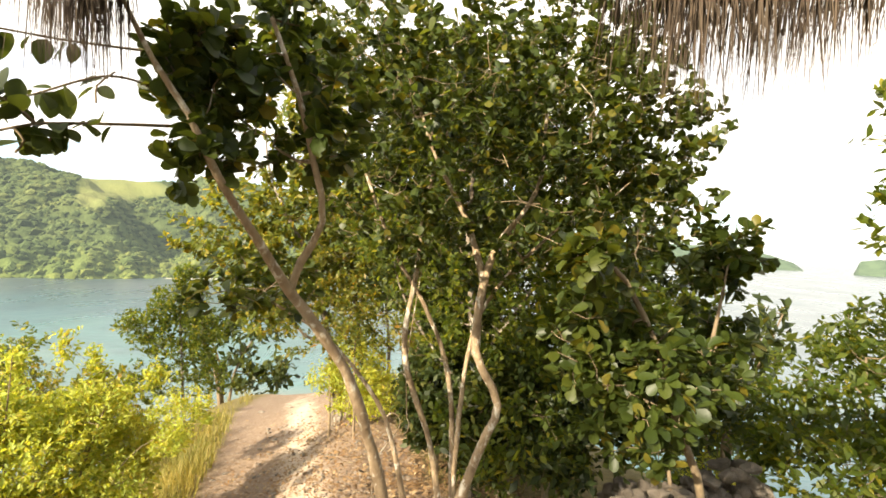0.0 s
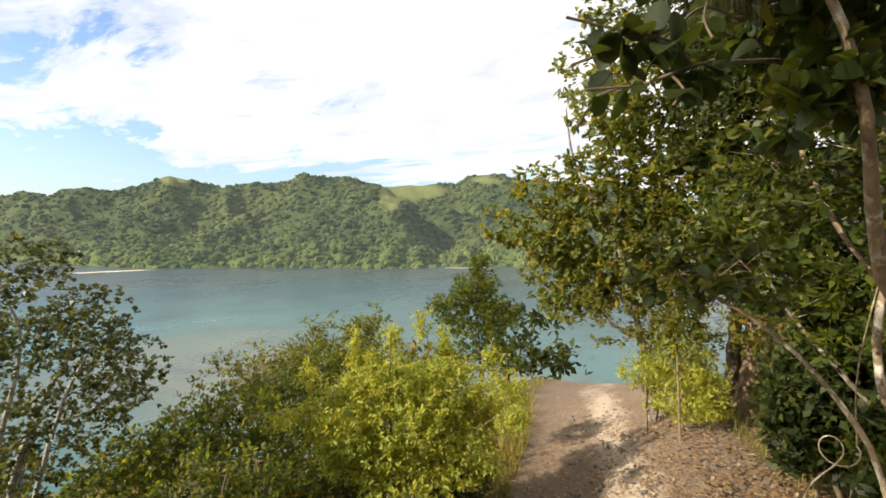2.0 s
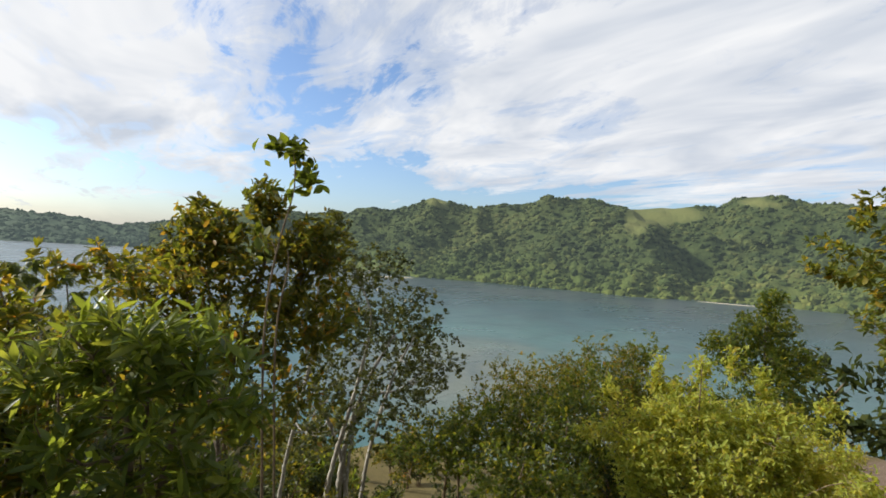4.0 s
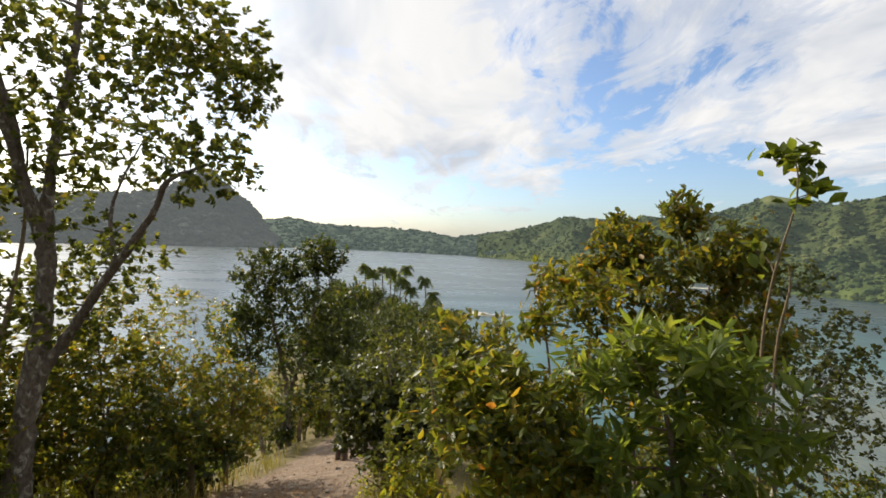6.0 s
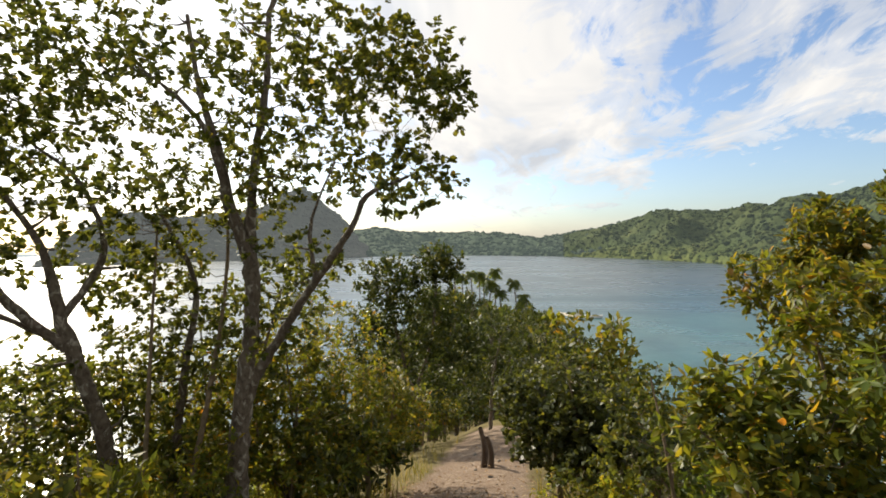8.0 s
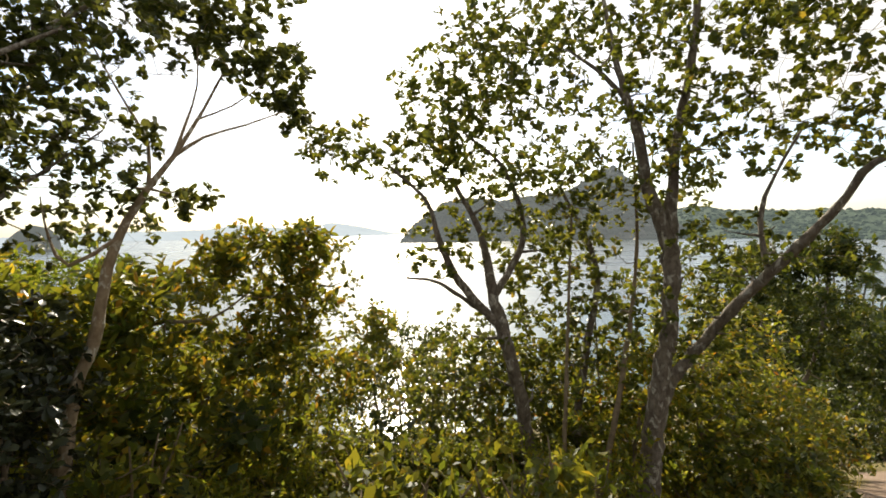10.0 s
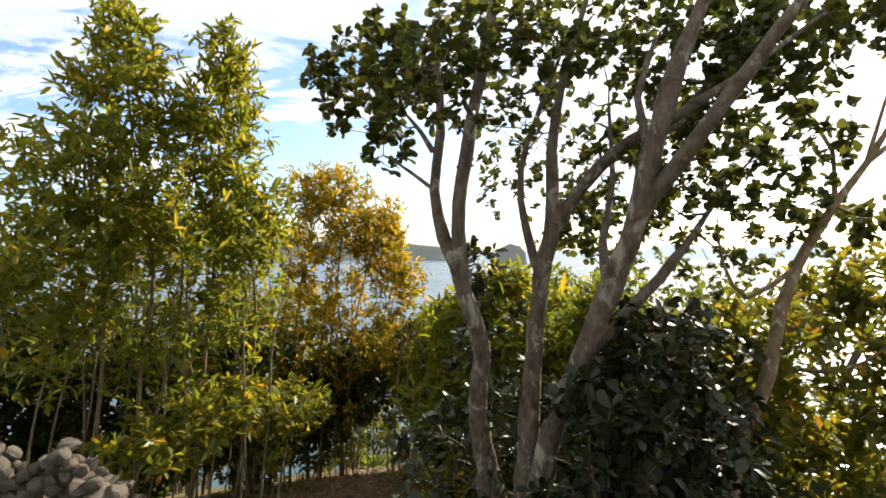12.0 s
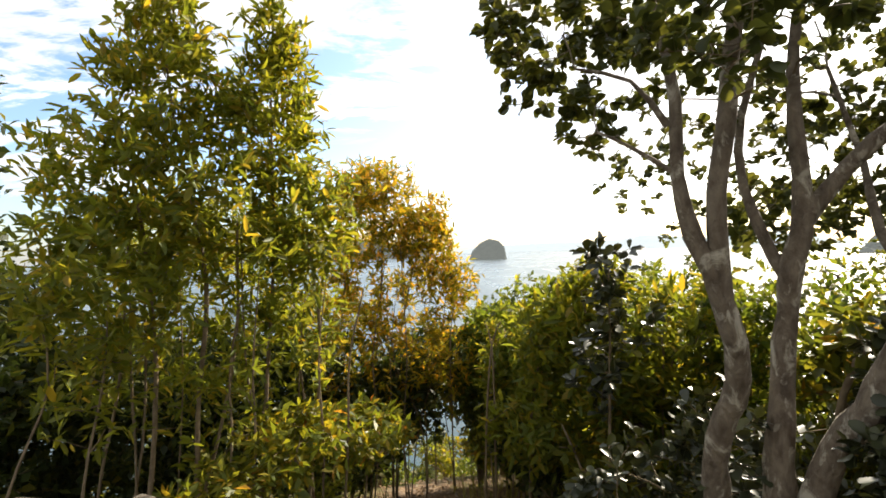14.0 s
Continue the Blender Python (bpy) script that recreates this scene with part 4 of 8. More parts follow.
plant("bush", "sunlit yellow-green bush at the end of the path", "bush", "lime",
    [[(-1.383, 6.338, -2.173, 0.02), (-1.404, 6.335, -1.757, 0.01)],
     [(-0.988, 6.271, -2.103, 0.02), (-1.019, 6.269, -1.569, 0.01)]],
    [(-1.05, 6.42, -1.62, 0.46, 0.30, 60),
     (-1.42, 6.55, -1.82, 0.34, 0.26, 40),
     (-0.80, 6.25, -1.80, 0.3, 0.28, 40),
     (-1.15, 6.85, -1.37, 0.45, 0.25, 34),
     (-0.95, 6.3, -2.05, 0.5, 0.16, 44)], seed=6, dense=1.5, plain=True, big=1.2)

plant("bush", "bright yellow-green leafy bush on the slope", "bush", "lime",
    [[(-3.195, 3.76, -2.608, 0.02), (-3.276, 3.704, -1.825, 0.012), (-3.321, 3.795, -1.017, 0.004)],
     [(-3.018, 3.871, -2.609, 0.02), (-2.804, 4.105, -1.538, 0.008)],
     [(-3.389, 3.498, -2.544, 0.015), (-3.607, 3.318, -1.771, 0.006), (-4.013, 2.911, -1.609, 0.004)],
     [(-2.928, 3.924, -2.607, 0.015), (-2.53, 4.016, -1.881, 0.006), (-2.173, 4.161, -1.655, 0.004)]],
    [(-3.25, 3.84, -1.87, 0.66, 0.51, 150),
     (-3.47, 3.81, -1.46, 0.37, 0.26, 36),
     (-2.94, 4.26, -1.55, 0.37, 0.32, 40),
     (-3.57, 3.35, -1.98, 0.29, 0.34, 36),
     (-2.62, 3.98, -2.1, 0.34, 0.29, 36),
     (-3.0, 3.65, -2.27, 0.57, 0.29, 50),
     (-3.89, 3.05, -1.67, 0.22, 0.08, 9),
     (-2.26, 4.13, -1.76, 0.2, 0.1, 9),
     (-3.37, 3.89, -1.09, 0.09, 0.19, 6),
     (-3.57, 3.47, -1.73, 0.46, 0.36, 60),
     (-2.84, 4.53, -2.01, 0.39, 0.33, 50),
     (-3.28, 4.48, -1.74, 0.46, 0.29, 50),
     (-3.16, 6.05, -2.22, 0.43, 0.32, 40),
     (-3.72, 3.75, -1.2, 0.07, 0.22, 7),
     (-3.05, 4.35, -1.16, 0.07, 0.20, 7),
     (-2.6, 4.5, -1.32, 0.07, 0.18, 6),
     (-3.95, 3.35, -1.42, 0.07, 0.18, 6),
     (-3.3, 4.3, -1.05, 0.05, 0.2, 5)], seed=7, droop=0.25, dense=2.3, big=1.0, plain=2)

plant("tree", "small light green tree on the slope above the water", "tree", "green",
    [[(-6.12, 11.831, -4.555, 0.05), (-6.205, 11.791, -3.073, 0.04), (-6.28, 11.756, -1.918, 0.025), (-6.221, 11.784, -1.205, 0.012)],
     [(-6.191, 11.798, -3.219, 0.03), (-6.785, 11.503, -2.501, 0.02), (-7.162, 11.295, -1.927, 0.01)]],
    [(-6.28, 11.76, -1.63, 0.72, 0.58, 34),
     (-6.91, 11.43, -2.21, 0.65, 0.51, 24),
     (-5.76, 11.99, -2.34, 0.65, 0.58, 24),
     (-6.4, 11.7, -2.79, 1.01, 0.43, 20),
     (-6.78, 11.51, -3.53, 0.72, 0.43, 16),
     (-5.68, 12.02, -3.5, 0.65, 0.51, 16),
     (-6.16, 11.81, -0.92, 0.32, 0.32, 8)], seed=8, dense=3.6, big=1.35, plain=True)

plant("tree", "thin bushy tree with sparse yellowish twigs", "tree", "mixed",
    [[(-7.965, 8.274, -4.364, 0.05), (-7.854, 8.371, -3.097, 0.03), (-7.566, 8.609, -2.118, 0.012)],
     [(-8.325, 7.944, -4.339, 0.04), (-8.469, 7.802, -2.943, 0.02), (-8.625, 7.644, -2.323, 0.01)]],
    [(-7.57, 8.61, -2.36, 0.49, 0.43, 24),
     (-8.38, 7.89, -2.7, 0.86, 0.43, 34),
     (-8.96, 7.28, -3.28, 0.86, 0.49, 40),
     (-7.79, 7.76, -3.3, 0.93, 0.58, 44),
     (-7.28, 8.83, -2.86, 0.49, 0.49, 20)], seed=9, dense=2.0, plain=True)

plant("tree", "airy green tree with pale grey stems above the water", "tree", "round",
    [[(-9.722, 2.911, -5.227, 0.09), (-9.664, 3.047, -3.824, 0.07), (-9.516, 3.374, -2.703, 0.05), (-9.304, 3.791, -1.817, 0.03)],
     [(-9.697, 2.97, -4.283, 0.06), (-9.725, 2.341, -2.699, 0.04), (-9.714, 2.058, -1.454, 0.025)],
     [(-9.588, 3.218, -3.368, 0.04), (-9.306, 3.994, -2.906, 0.03), (-9.05, 4.421, -2.43, 0.012)]],
    [(-9.34, 3.93, -1.83, 0.64, 0.53, 50),
     (-9.16, 4.25, -2.56, 0.59, 0.59, 50),
     (-9.55, 3.29, -1.22, 0.74, 0.63, 56),
     (-9.61, 2.93, -2.28, 0.94, 0.94, 70),
     (-9.75, 2.28, -1.46, 0.72, 0.83, 50),
     (-9.27, 3.63, -3.08, 0.84, 0.63, 46),
     (-9.24, 2.2, -3.16, 0.98, 0.88, 50)], seed=10, dense=1.35, plain=True, big=1.5, bark='pale')

plant("bush", "grey-green bush on the slope", "bush", "mixed",
    [[(-10.409, 8.19, -5.388, 0.04), (-10.507, 8.085, -3.916, 0.02)],
     [(-7.418, 8.171, -3.983, 0.04), (-7.443, 8.153, -2.792, 0.02)]],
    [(-10.42, 8.18, -3.76, 1.01, 0.65, 50),
     (-8.8, 8.35, -3.18, 0.8, 0.67, 40),
     (-7.42, 8.17, -3.02, 0.73, 0.73, 40),
     (-8.57, 7.21, -4.1, 1.34, 0.73, 60)], seed=11, dense=2.0, plain=True)

plant("tree", "tall thin tree with olive and yellow leaves", "tree", "mixed",
    [[(-6.17, 0.156, -2.944, 0.05), (-6.055, 0.235, -1.667, 0.04), (-5.919, 0.398, -0.847, 0.03), (-5.883, 0.547, -0.18, 0.02), (-5.885, 0.542, 0.313, 0.01)],
     [(-6.063, 0.189, -2.02, 0.03), (-6.101, -0.054, -1.101, 0.02), (-6.111, -0.138, -0.388, 0.012), (-6.108, -0.111, 0.049, 0.008)],
     [(-5.939, 0.307, -1.183, 0.025), (-5.728, 0.732, -0.706, 0.015), (-5.655, 0.953, -0.094, 0.008)],
     [(-6.101, -0.054, -1.101, 0.02), (-6.236, -0.435, -0.684, 0.012), (-6.343, -0.631, -0.426, 0.006)]],
    [(-5.89, 0.52, 0.31, 0.23, 0.23, 22),
     (-6.09, -0.0, 0.0, 0.4, 0.29, 44),
     (-5.93, 0.37, -0.25, 0.62, 0.34, 60),
     (-5.65, 0.95, -0.09, 0.33, 0.33, 40),
     (-6.23, -0.34, -0.46, 0.47, 0.35, 44),
     (-5.94, 0.29, -0.85, 0.91, 0.45, 80),
     (-5.66, 0.94, -0.8, 0.5, 0.44, 44),
     (-5.79, 0.51, -1.49, 0.72, 0.56, 50)], seed=12, dense=1.2, big=1.2, plain=2)

plant("tree", "slender bare-stemmed sapling with a tuft of leaves", "tree", "green",
    [[(-3.924, 0.131, -1.747, 0.012), (-3.933, 0.1, -0.664, 0.01), (-3.92, 0.147, -0.156, 0.009), (-3.893, 0.233, 0.253, 0.007), (-3.897, 0.219, 0.455, 0.004)],
     [(-3.904, 0.198, -1.746, 0.012), (-3.914, 0.164, -0.661, 0.009), (-3.898, 0.216, -0.252, 0.008), (-3.901, 0.208, -0.118, 0.004)]],
    [(-3.89, 0.23, 0.47, 0.13, 0.08, 7),
     (-3.87, 0.29, 0.33, 0.12, 0.09, 5),
     (-3.93, 0.12, -0.06, 0.1, 0.14, 3)], seed=13, big=1.25, dense=0.4, single=24)

plant("shrub", "lush green shrub with long glossy leaves", "shrub", "long",
    [[(-3.443, -0.564, -1.608, 0.03), (-3.442, -0.561, -1.046, 0.022), (-3.457, -0.63, -0.732, 0.012), (-3.485, -0.803, -0.488, 0.006)],
     [(-3.422, -0.48, -1.603, 0.03), (-3.4, -0.402, -0.977, 0.018), (-3.379, -0.339, -0.687, 0.008)],
     [(-3.432, -0.52, -1.347, 0.02), (-3.529, -0.497, -0.783, 0.012), (-3.525, -0.481, -0.549, 0.006)]],
    [(-3.45, -0.59, -0.51, 0.31, 0.12, 24),
     (-3.59, -0.84, -0.62, 0.26, 0.14, 18),
     (-3.46, -0.26, -0.62, 0.26, 0.16, 18),
     (-3.38, -0.53, -0.85, 0.3, 0.19, 20),
     (-3.57, -0.29, -0.5, 0.21, 0.11, 9),
     (-3.59, -0.83, -0.94, 0.23, 0.17, 14),
     (-3.33, -0.2, -0.85, 0.22, 0.17, 14),
     (-3.33, -0.52, -1.17, 0.29, 0.16, 18),
     (-3.38, -0.79, -1.19, 0.24, 0.16, 12),
     (-3.24, -0.24, -1.12, 0.24, 0.16, 12)], seed=14, dense=0.7, single=260)

plant("shrub", "broad-leaved shrub with yellow and olive leaves", "shrub", "yellow",
    [[(-3.706, -1.106, -1.739, 0.02), (-3.806, -1.168, -1.178, 0.014), (-3.901, -1.304, -0.8, 0.008), (-3.99, -1.42, -0.69, 0.005)],
     [(-3.705, -1.044, -1.67, 0.02), (-3.905, -1.034, -0.954, 0.012), (-4.006, -1.06, -0.588, 0.008), (-4.006, -1.12, -0.298, 0.005)],
     [(-3.802, -0.978, -1.731, 0.018), (-3.894, -0.859, -1.017, 0.01), (-3.997, -0.895, -0.715, 0.005)],
     [(-3.804, -1.231, -1.724, 0.014), (-3.789, -1.438, -1.236, 0.01), (-3.851, -1.686, -0.947, 0.006)]],
    [(-3.97, -1.40, -0.80, 0.3, 0.2, 34),
     (-4.11, -1.11, -0.47, 0.21, 0.17, 18),
     (-3.87, -1.6, -0.95, 0.29, 0.26, 40),
     (-3.8, -1.23, -0.92, 0.34, 0.28, 50),
     (-3.9, -0.93, -0.89, 0.23, 0.29, 30),
     (-3.59, -1.39, -1.15, 0.32, 0.2, 36),
     (-3.61, -1.05, -1.19, 0.29, 0.17, 36),
     (-4.01, -1.12, -0.28, 0.08, 0.05, 3),
     (-4.59, -0.84, -0.22, 0.24, 0.16, 18),
     (-4.75, -0.49, -0.34, 0.38, 0.21, 30),
     (-3.5, -1.22, -1.29, 0.36, 0.11, 30)], seed=15, dense=0.62, big=1.05, single=120)

plant("shrub", "rounded olive shrub beside the western path", "shrub", "olive",
    [[(-4.295, -1.62, -1.944, 0.02), (-4.396, -1.695, -1.308, 0.014), (-4.496, -1.755, -0.907, 0.006)],
     [(-3.882, -1.419, -1.663, 0.02), (-3.98, -1.4, -1.052, 0.012), (-3.975, -1.36, -0.77, 0.006)],
     [(-5.482, -2.036, -2.636, 0.02), (-5.673, -2.148, -1.668, 0.014), (-5.764, -2.23, -1.19, 0.008)]],
    [(-3.98, -1.41, -0.93, 0.33, 0.27, 44),
     (-5.1, -1.68, -1.2, 0.38, 0.25, 44),
     (-5.87, -2.14, -1.32, 0.51, 0.41, 60),
     (-4.7, -1.77, -1.44, 0.42, 0.3, 50),
     (-3.65, -1.22, -1.02, 0.32, 0.19, 34),
     (-5.85, -2.32, -1.86, 0.31, 0.41, 30),
     (-5.28, -2.04, -1.95, 0.4, 0.18, 30)], seed=16, plain=True)

plant("tree", "dark twiggy bush-like tree beside the western path", "tree", "dark",
    [[(-13.122, -5.745, -5.335, 0.11), (-13.094, -5.825, -3.894, 0.09), (-12.994, -6.102, -2.512, 0.06), (-12.884, -6.382, -1.174, 0.03)],
     [(-13.104, -5.797, -4.035, 0.07), (-13.251, -5.344, -2.501, 0.05), (-13.31, -5.148, -0.728, 0.03)],
     [(-12.444, -6.136, -5.107, 0.06), (-12.344, -6.38, -3.464, 0.04), (-12.233, -6.634, -1.903, 0.025)]],
    [(-13.31, -5.15, -0.59, 0.76, 0.62, 40),
     (-12.93, -6.27, -0.9, 0.97, 0.69, 46),
     (-13.17, -5.62, -1.96, 1.39, 0.97, 70),
     (-12.24, -6.63, -2.29, 0.8, 1.07, 44),
     (-13.47, -4.55, -2.76, 0.83, 0.97, 34),
     (-13.09, -5.83, -3.61, 1.53, 0.97, 40)], seed=17, dense=2.3, big=1.5, plain=True)

plant("tree", "dark leafy tree on the slope beside the western path", "tree", "dark",
    [[(-16.081, -4.225, -6.034, 0.09), (-16.099, -4.121, -4.291, 0.06), (-16.141, -3.848, -2.932, 0.03)]],
    [(-16.14, -3.86, -2.77, 1.5, 0.67, 70),
     (-15.55, -4.37, -3.83, 1.29, 0.97, 60),
     (-15.26, -2.76, -3.32, 1.24, 0.93, 50),
     (-14.97, -4.71, -4.35, 0.78, 1.09, 34)], seed=18, dense=1.6, plain=True)

plant("tree", "tree with forked dark trunks and sparse glossy leaves against the sun", "tree", "olive",
    [[(-4.76, -4.983, -2.581, 0.127), (-4.789, -4.908, -1.656, 0.099), (-4.829, -4.808, -0.823, 0.084), (-4.836, -4.794, -0.168, 0.077), (-4.779, -4.926, 0.306, 0.063), (-4.747, -4.985, 0.698, 0.049), (-4.737, -5.16, 1.303, 0.028), (-4.815, -5.318, 1.943, 0.02)],
     # unseen upper limb that carries the crown added for shade
     [(-4.96, -4.64, 1.93, 0.028), (-5.0, -4.3, 2.7, 0.022), (-5.4, -4.2, 3.5, 0.01)],
     [(-4.836, -4.795, -0.125, 0.056), (-4.857, -4.752, 0.651, 0.042), (-4.894, -4.649, 1.259, 0.035), (-4.962, -4.642, 1.93, 0.028)],
     [(-4.816, -4.857, -1.371, 0.063), (-4.846, -4.558, -0.795, 0.049), (-4.724, -4.145, -0.297, 0.041), (-4.621, -3.806, 0.084, 0.031), (-4.524, -3.632, 0.318, 0.023), (-4.419, -3.297, 0.425, 0.012)],
     [(-4.724, -4.145, -0.297, 0.024), (-4.719, -4.191, 0.048, 0.02), (-4.713, -4.113, 0.314, 0.013), (-4.706, -3.957, 0.607, 0.008)],
     [(-4.779, -4.926, 0.306, 0.042), (-4.602, -4.977, 0.846, 0.028), (-4.462, -5.089, 1.088, 0.02), (-4.326, -5.303, 1.308, 0.011)]],
    [(-4.64, -3.57, 1.03, 0.76, 0.46, 42),
     (-4.84, -4.4, 1.21, 0.86, 0.56, 58),
     (-4.33, -3.23, 0.38, 0.38, 0.27, 20),
     (-4.76, -3.97, 0.58, 0.69, 0.32, 30),
     (-4.56, -5.2, 1.22, 0.75, 0.48, 44),
     (-4.85, -4.27, -0.11, 0.55, 0.25, 16),
     (-4.87, -4.88, 0.27, 0.5, 0.27, 16),
     (-4.29, -2.99, 0.91, 0.27, 0.27, 14),
     (-4.78, -5.08, 1.82, 0.91, 0.41, 30),
     (-4.96, -4.66, -0.65, 0.54, 0.36, 24),
     (-4.25, -5.82, 1.68, 0.55, 0.36, 30),
     (-4.92, -3.99, 1.55, 0.84, 0.38, 50),
     (-4.54, -3.27, 1.25, 0.48, 0.29, 30),
     (-4.9, -4.66, 0.69, 0.53, 0.36, 24),
     # unseen treetop, added to throw shade on the northern path
     (-4.7, -4.1, 3.2, 1.1, 0.5, 80),
     (-5.6, -4.4, 3.8, 1.1, 0.5, 80),
     (-5.3, -3.3, 3.3, 1.1, 0.5, 80),
     (-4.3, -5.2, 3.3, 1.0, 0.5, 60)], seed=20, thick=0.8, big=1.1, dense=1.75, plain=2)

plant("tree", "spreading tree with grey forked stems and backlit leaves", "tree", "olive",
    [[(-4.506, -5.753, -2.753, 0.102), (-4.368, -5.791, -1.546, 0.076), (-4.194, -5.847, -0.859, 0.068), (-4.131, -5.91, -0.498, 0.058), (-4.066, -5.973, -0.01, 0.034), (-3.901, -6.122, 0.426, 0.024)],
     [(-4.194, -5.847, -0.813, 0.051), (-3.885, -6.03, -0.4, 0.041), (-3.698, -6.07, -0.054, 0.031), (-3.632, -6.122, 0.236, 0.02), (-3.396, -6.289, 0.519, 0.014)],
     [(-4.131, -5.91, -0.543, 0.041), (-4.439, -5.831, -0.053, 0.031), (-4.342, -5.937, 0.499, 0.02), (-4.11, -6.165, 0.816, 0.014)],
     [(-4.965, -5.717, -2.846, 0.068), (-4.988, -5.686, -1.808, 0.051), (-5.04, -5.611, -1.064, 0.043), (-5.09, -5.536, -0.351, 0.031), (-4.913, -5.788, 0.396, 0.017)],
     [(-4.099, -5.941, -0.677, 0.027), (-3.754, -6.14, -0.399, 0.02), (-3.501, -6.218, -0.346, 0.01)]],
    [(-4.1, -6.17, 1.19, 0.61, 0.52, 40),
     (-3.65, -6.22, 0.54, 0.44, 0.31, 24),
     (-4.44, -5.83, 0.22, 0.8, 0.57, 50),
     (-4.55, -5.96, 1.5, 0.64, 0.54, 40),
     (-3.8, -6.2, -0.1, 0.36, 0.27, 12),
     (-4.95, -5.74, -0.35, 0.71, 0.56, 40),
     (-4.42, -6.34, -1.17, 0.76, 0.56, 34),
     (-5.15, -5.75, -1.27, 0.9, 0.63, 40),
     (-4.68, -6.32, -1.87, 0.85, 0.48, 30),
     (-3.2, -6.6, 0.66, 0.32, 0.27, 20),
     (-4.37, -5.91, 0.78, 0.71, 0.43, 40),
     (-3.87, -6.17, 0.91, 0.41, 0.41, 30)], seed=21, thick=0.78, big=1.12, dense=1.85, plain=2)

plant("tree", "small rounded tree with curved stems above the sea", "tree", "olive",
    [[(-3.8, -9.989, -3.503, 0.083), (-3.963, -9.754, -2.091, 0.074), (-4.063, -9.354, -1.291, 0.058), (-4.297, -9.245, -0.661, 0.036), (-4.577, -9.1, -0.167, 0.02)],
     [(-3.065, -9.262, -3.009, 0.05), (-3.129, -9.243, -1.887, 0.04), (-2.941, -9.297, -1.088, 0.02)],
     [(-2.045, -9.27, -2.81, 0.05), (-2.415, -9.212, -1.64, 0.035), (-2.365, -9.221, -0.786, 0.02)],
     [(-4.03, -9.369, -1.36, 0.049), (-3.828, -9.453, -0.786, 0.036), (-3.586, -9.545, -0.299, 0.02)],
     [(-4.043, -9.722, -1.869, 0.041), (-4.313, -9.415, -1.554, 0.025), (-4.699, -9.215, -1.428, 0.013)]],
    [(-4.27, -9.26, -0.17, 0.69, 0.46, 44),
     (-3.58, -9.55, -0.44, 0.77, 0.54, 44),
     (-3.23, -9.83, -1.06, 0.71, 0.71, 44),
     (-4.64, -9.07, -0.53, 0.38, 0.46, 16),
     (-4.31, -9.6, -1.81, 0.56, 0.4, 14),
     (-2.84, -9.93, -1.87, 1.02, 0.79, 50),
     (-2.37, -9.22, -0.79, 0.77, 0.63, 60),
     (-2.25, -9.14, -1.73, 0.83, 0.76, 60),
     (-3.38, -9.27, -1.4, 0.81, 0.51, 50),
     (-4.18, -9.27, -1.08, 0.77, 0.46, 40),
     (-2.2, -9.25, -0.08, 0.49, 0.49, 20)], seed=22, dense=0.95, big=1.2, plain=2)

plant("bush", "dark low bush on the slope above the sea", "bush", "dark",
    [[(-6.206, -9.865, -3.652, 0.039), (-6.163, -9.896, -2.484, 0.019)],
     [(-5.911, -10.069, -3.426, 0.039), (-5.727, -10.187, -2.084, 0.019)]],
    [(-6.1, -9.94, -1.83, 0.66, 0.56, 60),
     (-5.8, -10.14, -2.27, 0.75, 0.56, 50),
     (-6.28, -9.32, -2.57, 0.81, 0.54, 50),
     (-5.07, -9.36, -2.81, 0.9, 0.58, 60),
     (-6.71, -9.4, -1.94, 0.56, 0.47, 40)], seed=23, dense=1.1, plain=True)

plant("bush", "yellow-green undergrowth beside the clearing", "bush", "willow",
    [[(-2.604, -6.139, -1.927, 0.012), (-2.694, -6.209, -1.448, 0.006)],
     [(-3.523, -5.55, -2.187, 0.012), (-3.602, -5.613, -1.624, 0.006)]],
    [(-2.74, -6.3, -1.41, 0.44, 0.24, 44),
     (-2.38, -6.23, -1.52, 0.45, 0.19, 40),
     (-3.87, -5.78, -1.67, 0.55, 0.25, 44),
     (-4.16, -5.14, -1.73, 0.48, 0.24, 34),
     (-3.34, -6.19, -1.68, 0.46, 0.21, 30)], seed=24, big=0.55, dense=1.5, plain=True)

plant("bush", "thin-stemmed olive bush at the edge of the western path", "bush", "mixed",
    [[(-6.122, -4.314, -2.452, 0.036), (-6.226, -4.39, -1.913, 0.02)],
     [(-7.091, -4.399, -2.612, 0.036), (-7.107, -4.328, -1.925, 0.02)]],
    [(-6.41, -4.63, -1.78, 0.6, 0.42, 60),
     (-7.28, -4.49, -2.14, 0.62, 0.48, 60),
     (-5.77, -4.63, -1.98, 0.53, 0.32, 40),
     (-6.19, -4.3, -2.18, 0.45, 0.26, 40),
     (-7.52, -4.33, -2.33, 0.5, 0.43, 40)], seed=25, dense=1.5, big=0.9, plain=True)

plant("bush", "rounded olive bush beyond the western path", "bush", "round",
    [[(-5.805, -2.07, -2.083, 0.03), (-5.831, -2.29, -1.406, 0.016)],
     [(-6.237, -2.34, -2.182, 0.03), (-6.247, -2.52, -1.456, 0.016)]],
    [(-6.24, -2.42, -1.62, 0.56, 0.36, 70),
     (-5.8, -2.02, -1.67, 0.46, 0.42, 70),
     (-6.45, -2.56, -1.9, 0.4, 0.35, 40),
     (-6.03, -2.28, -1.93, 0.53, 0.32, 60),
     (-5.68, -1.9, -1.92, 0.45, 0.25, 40)], seed=26, dense=1.9, big=1.3, plain=True)

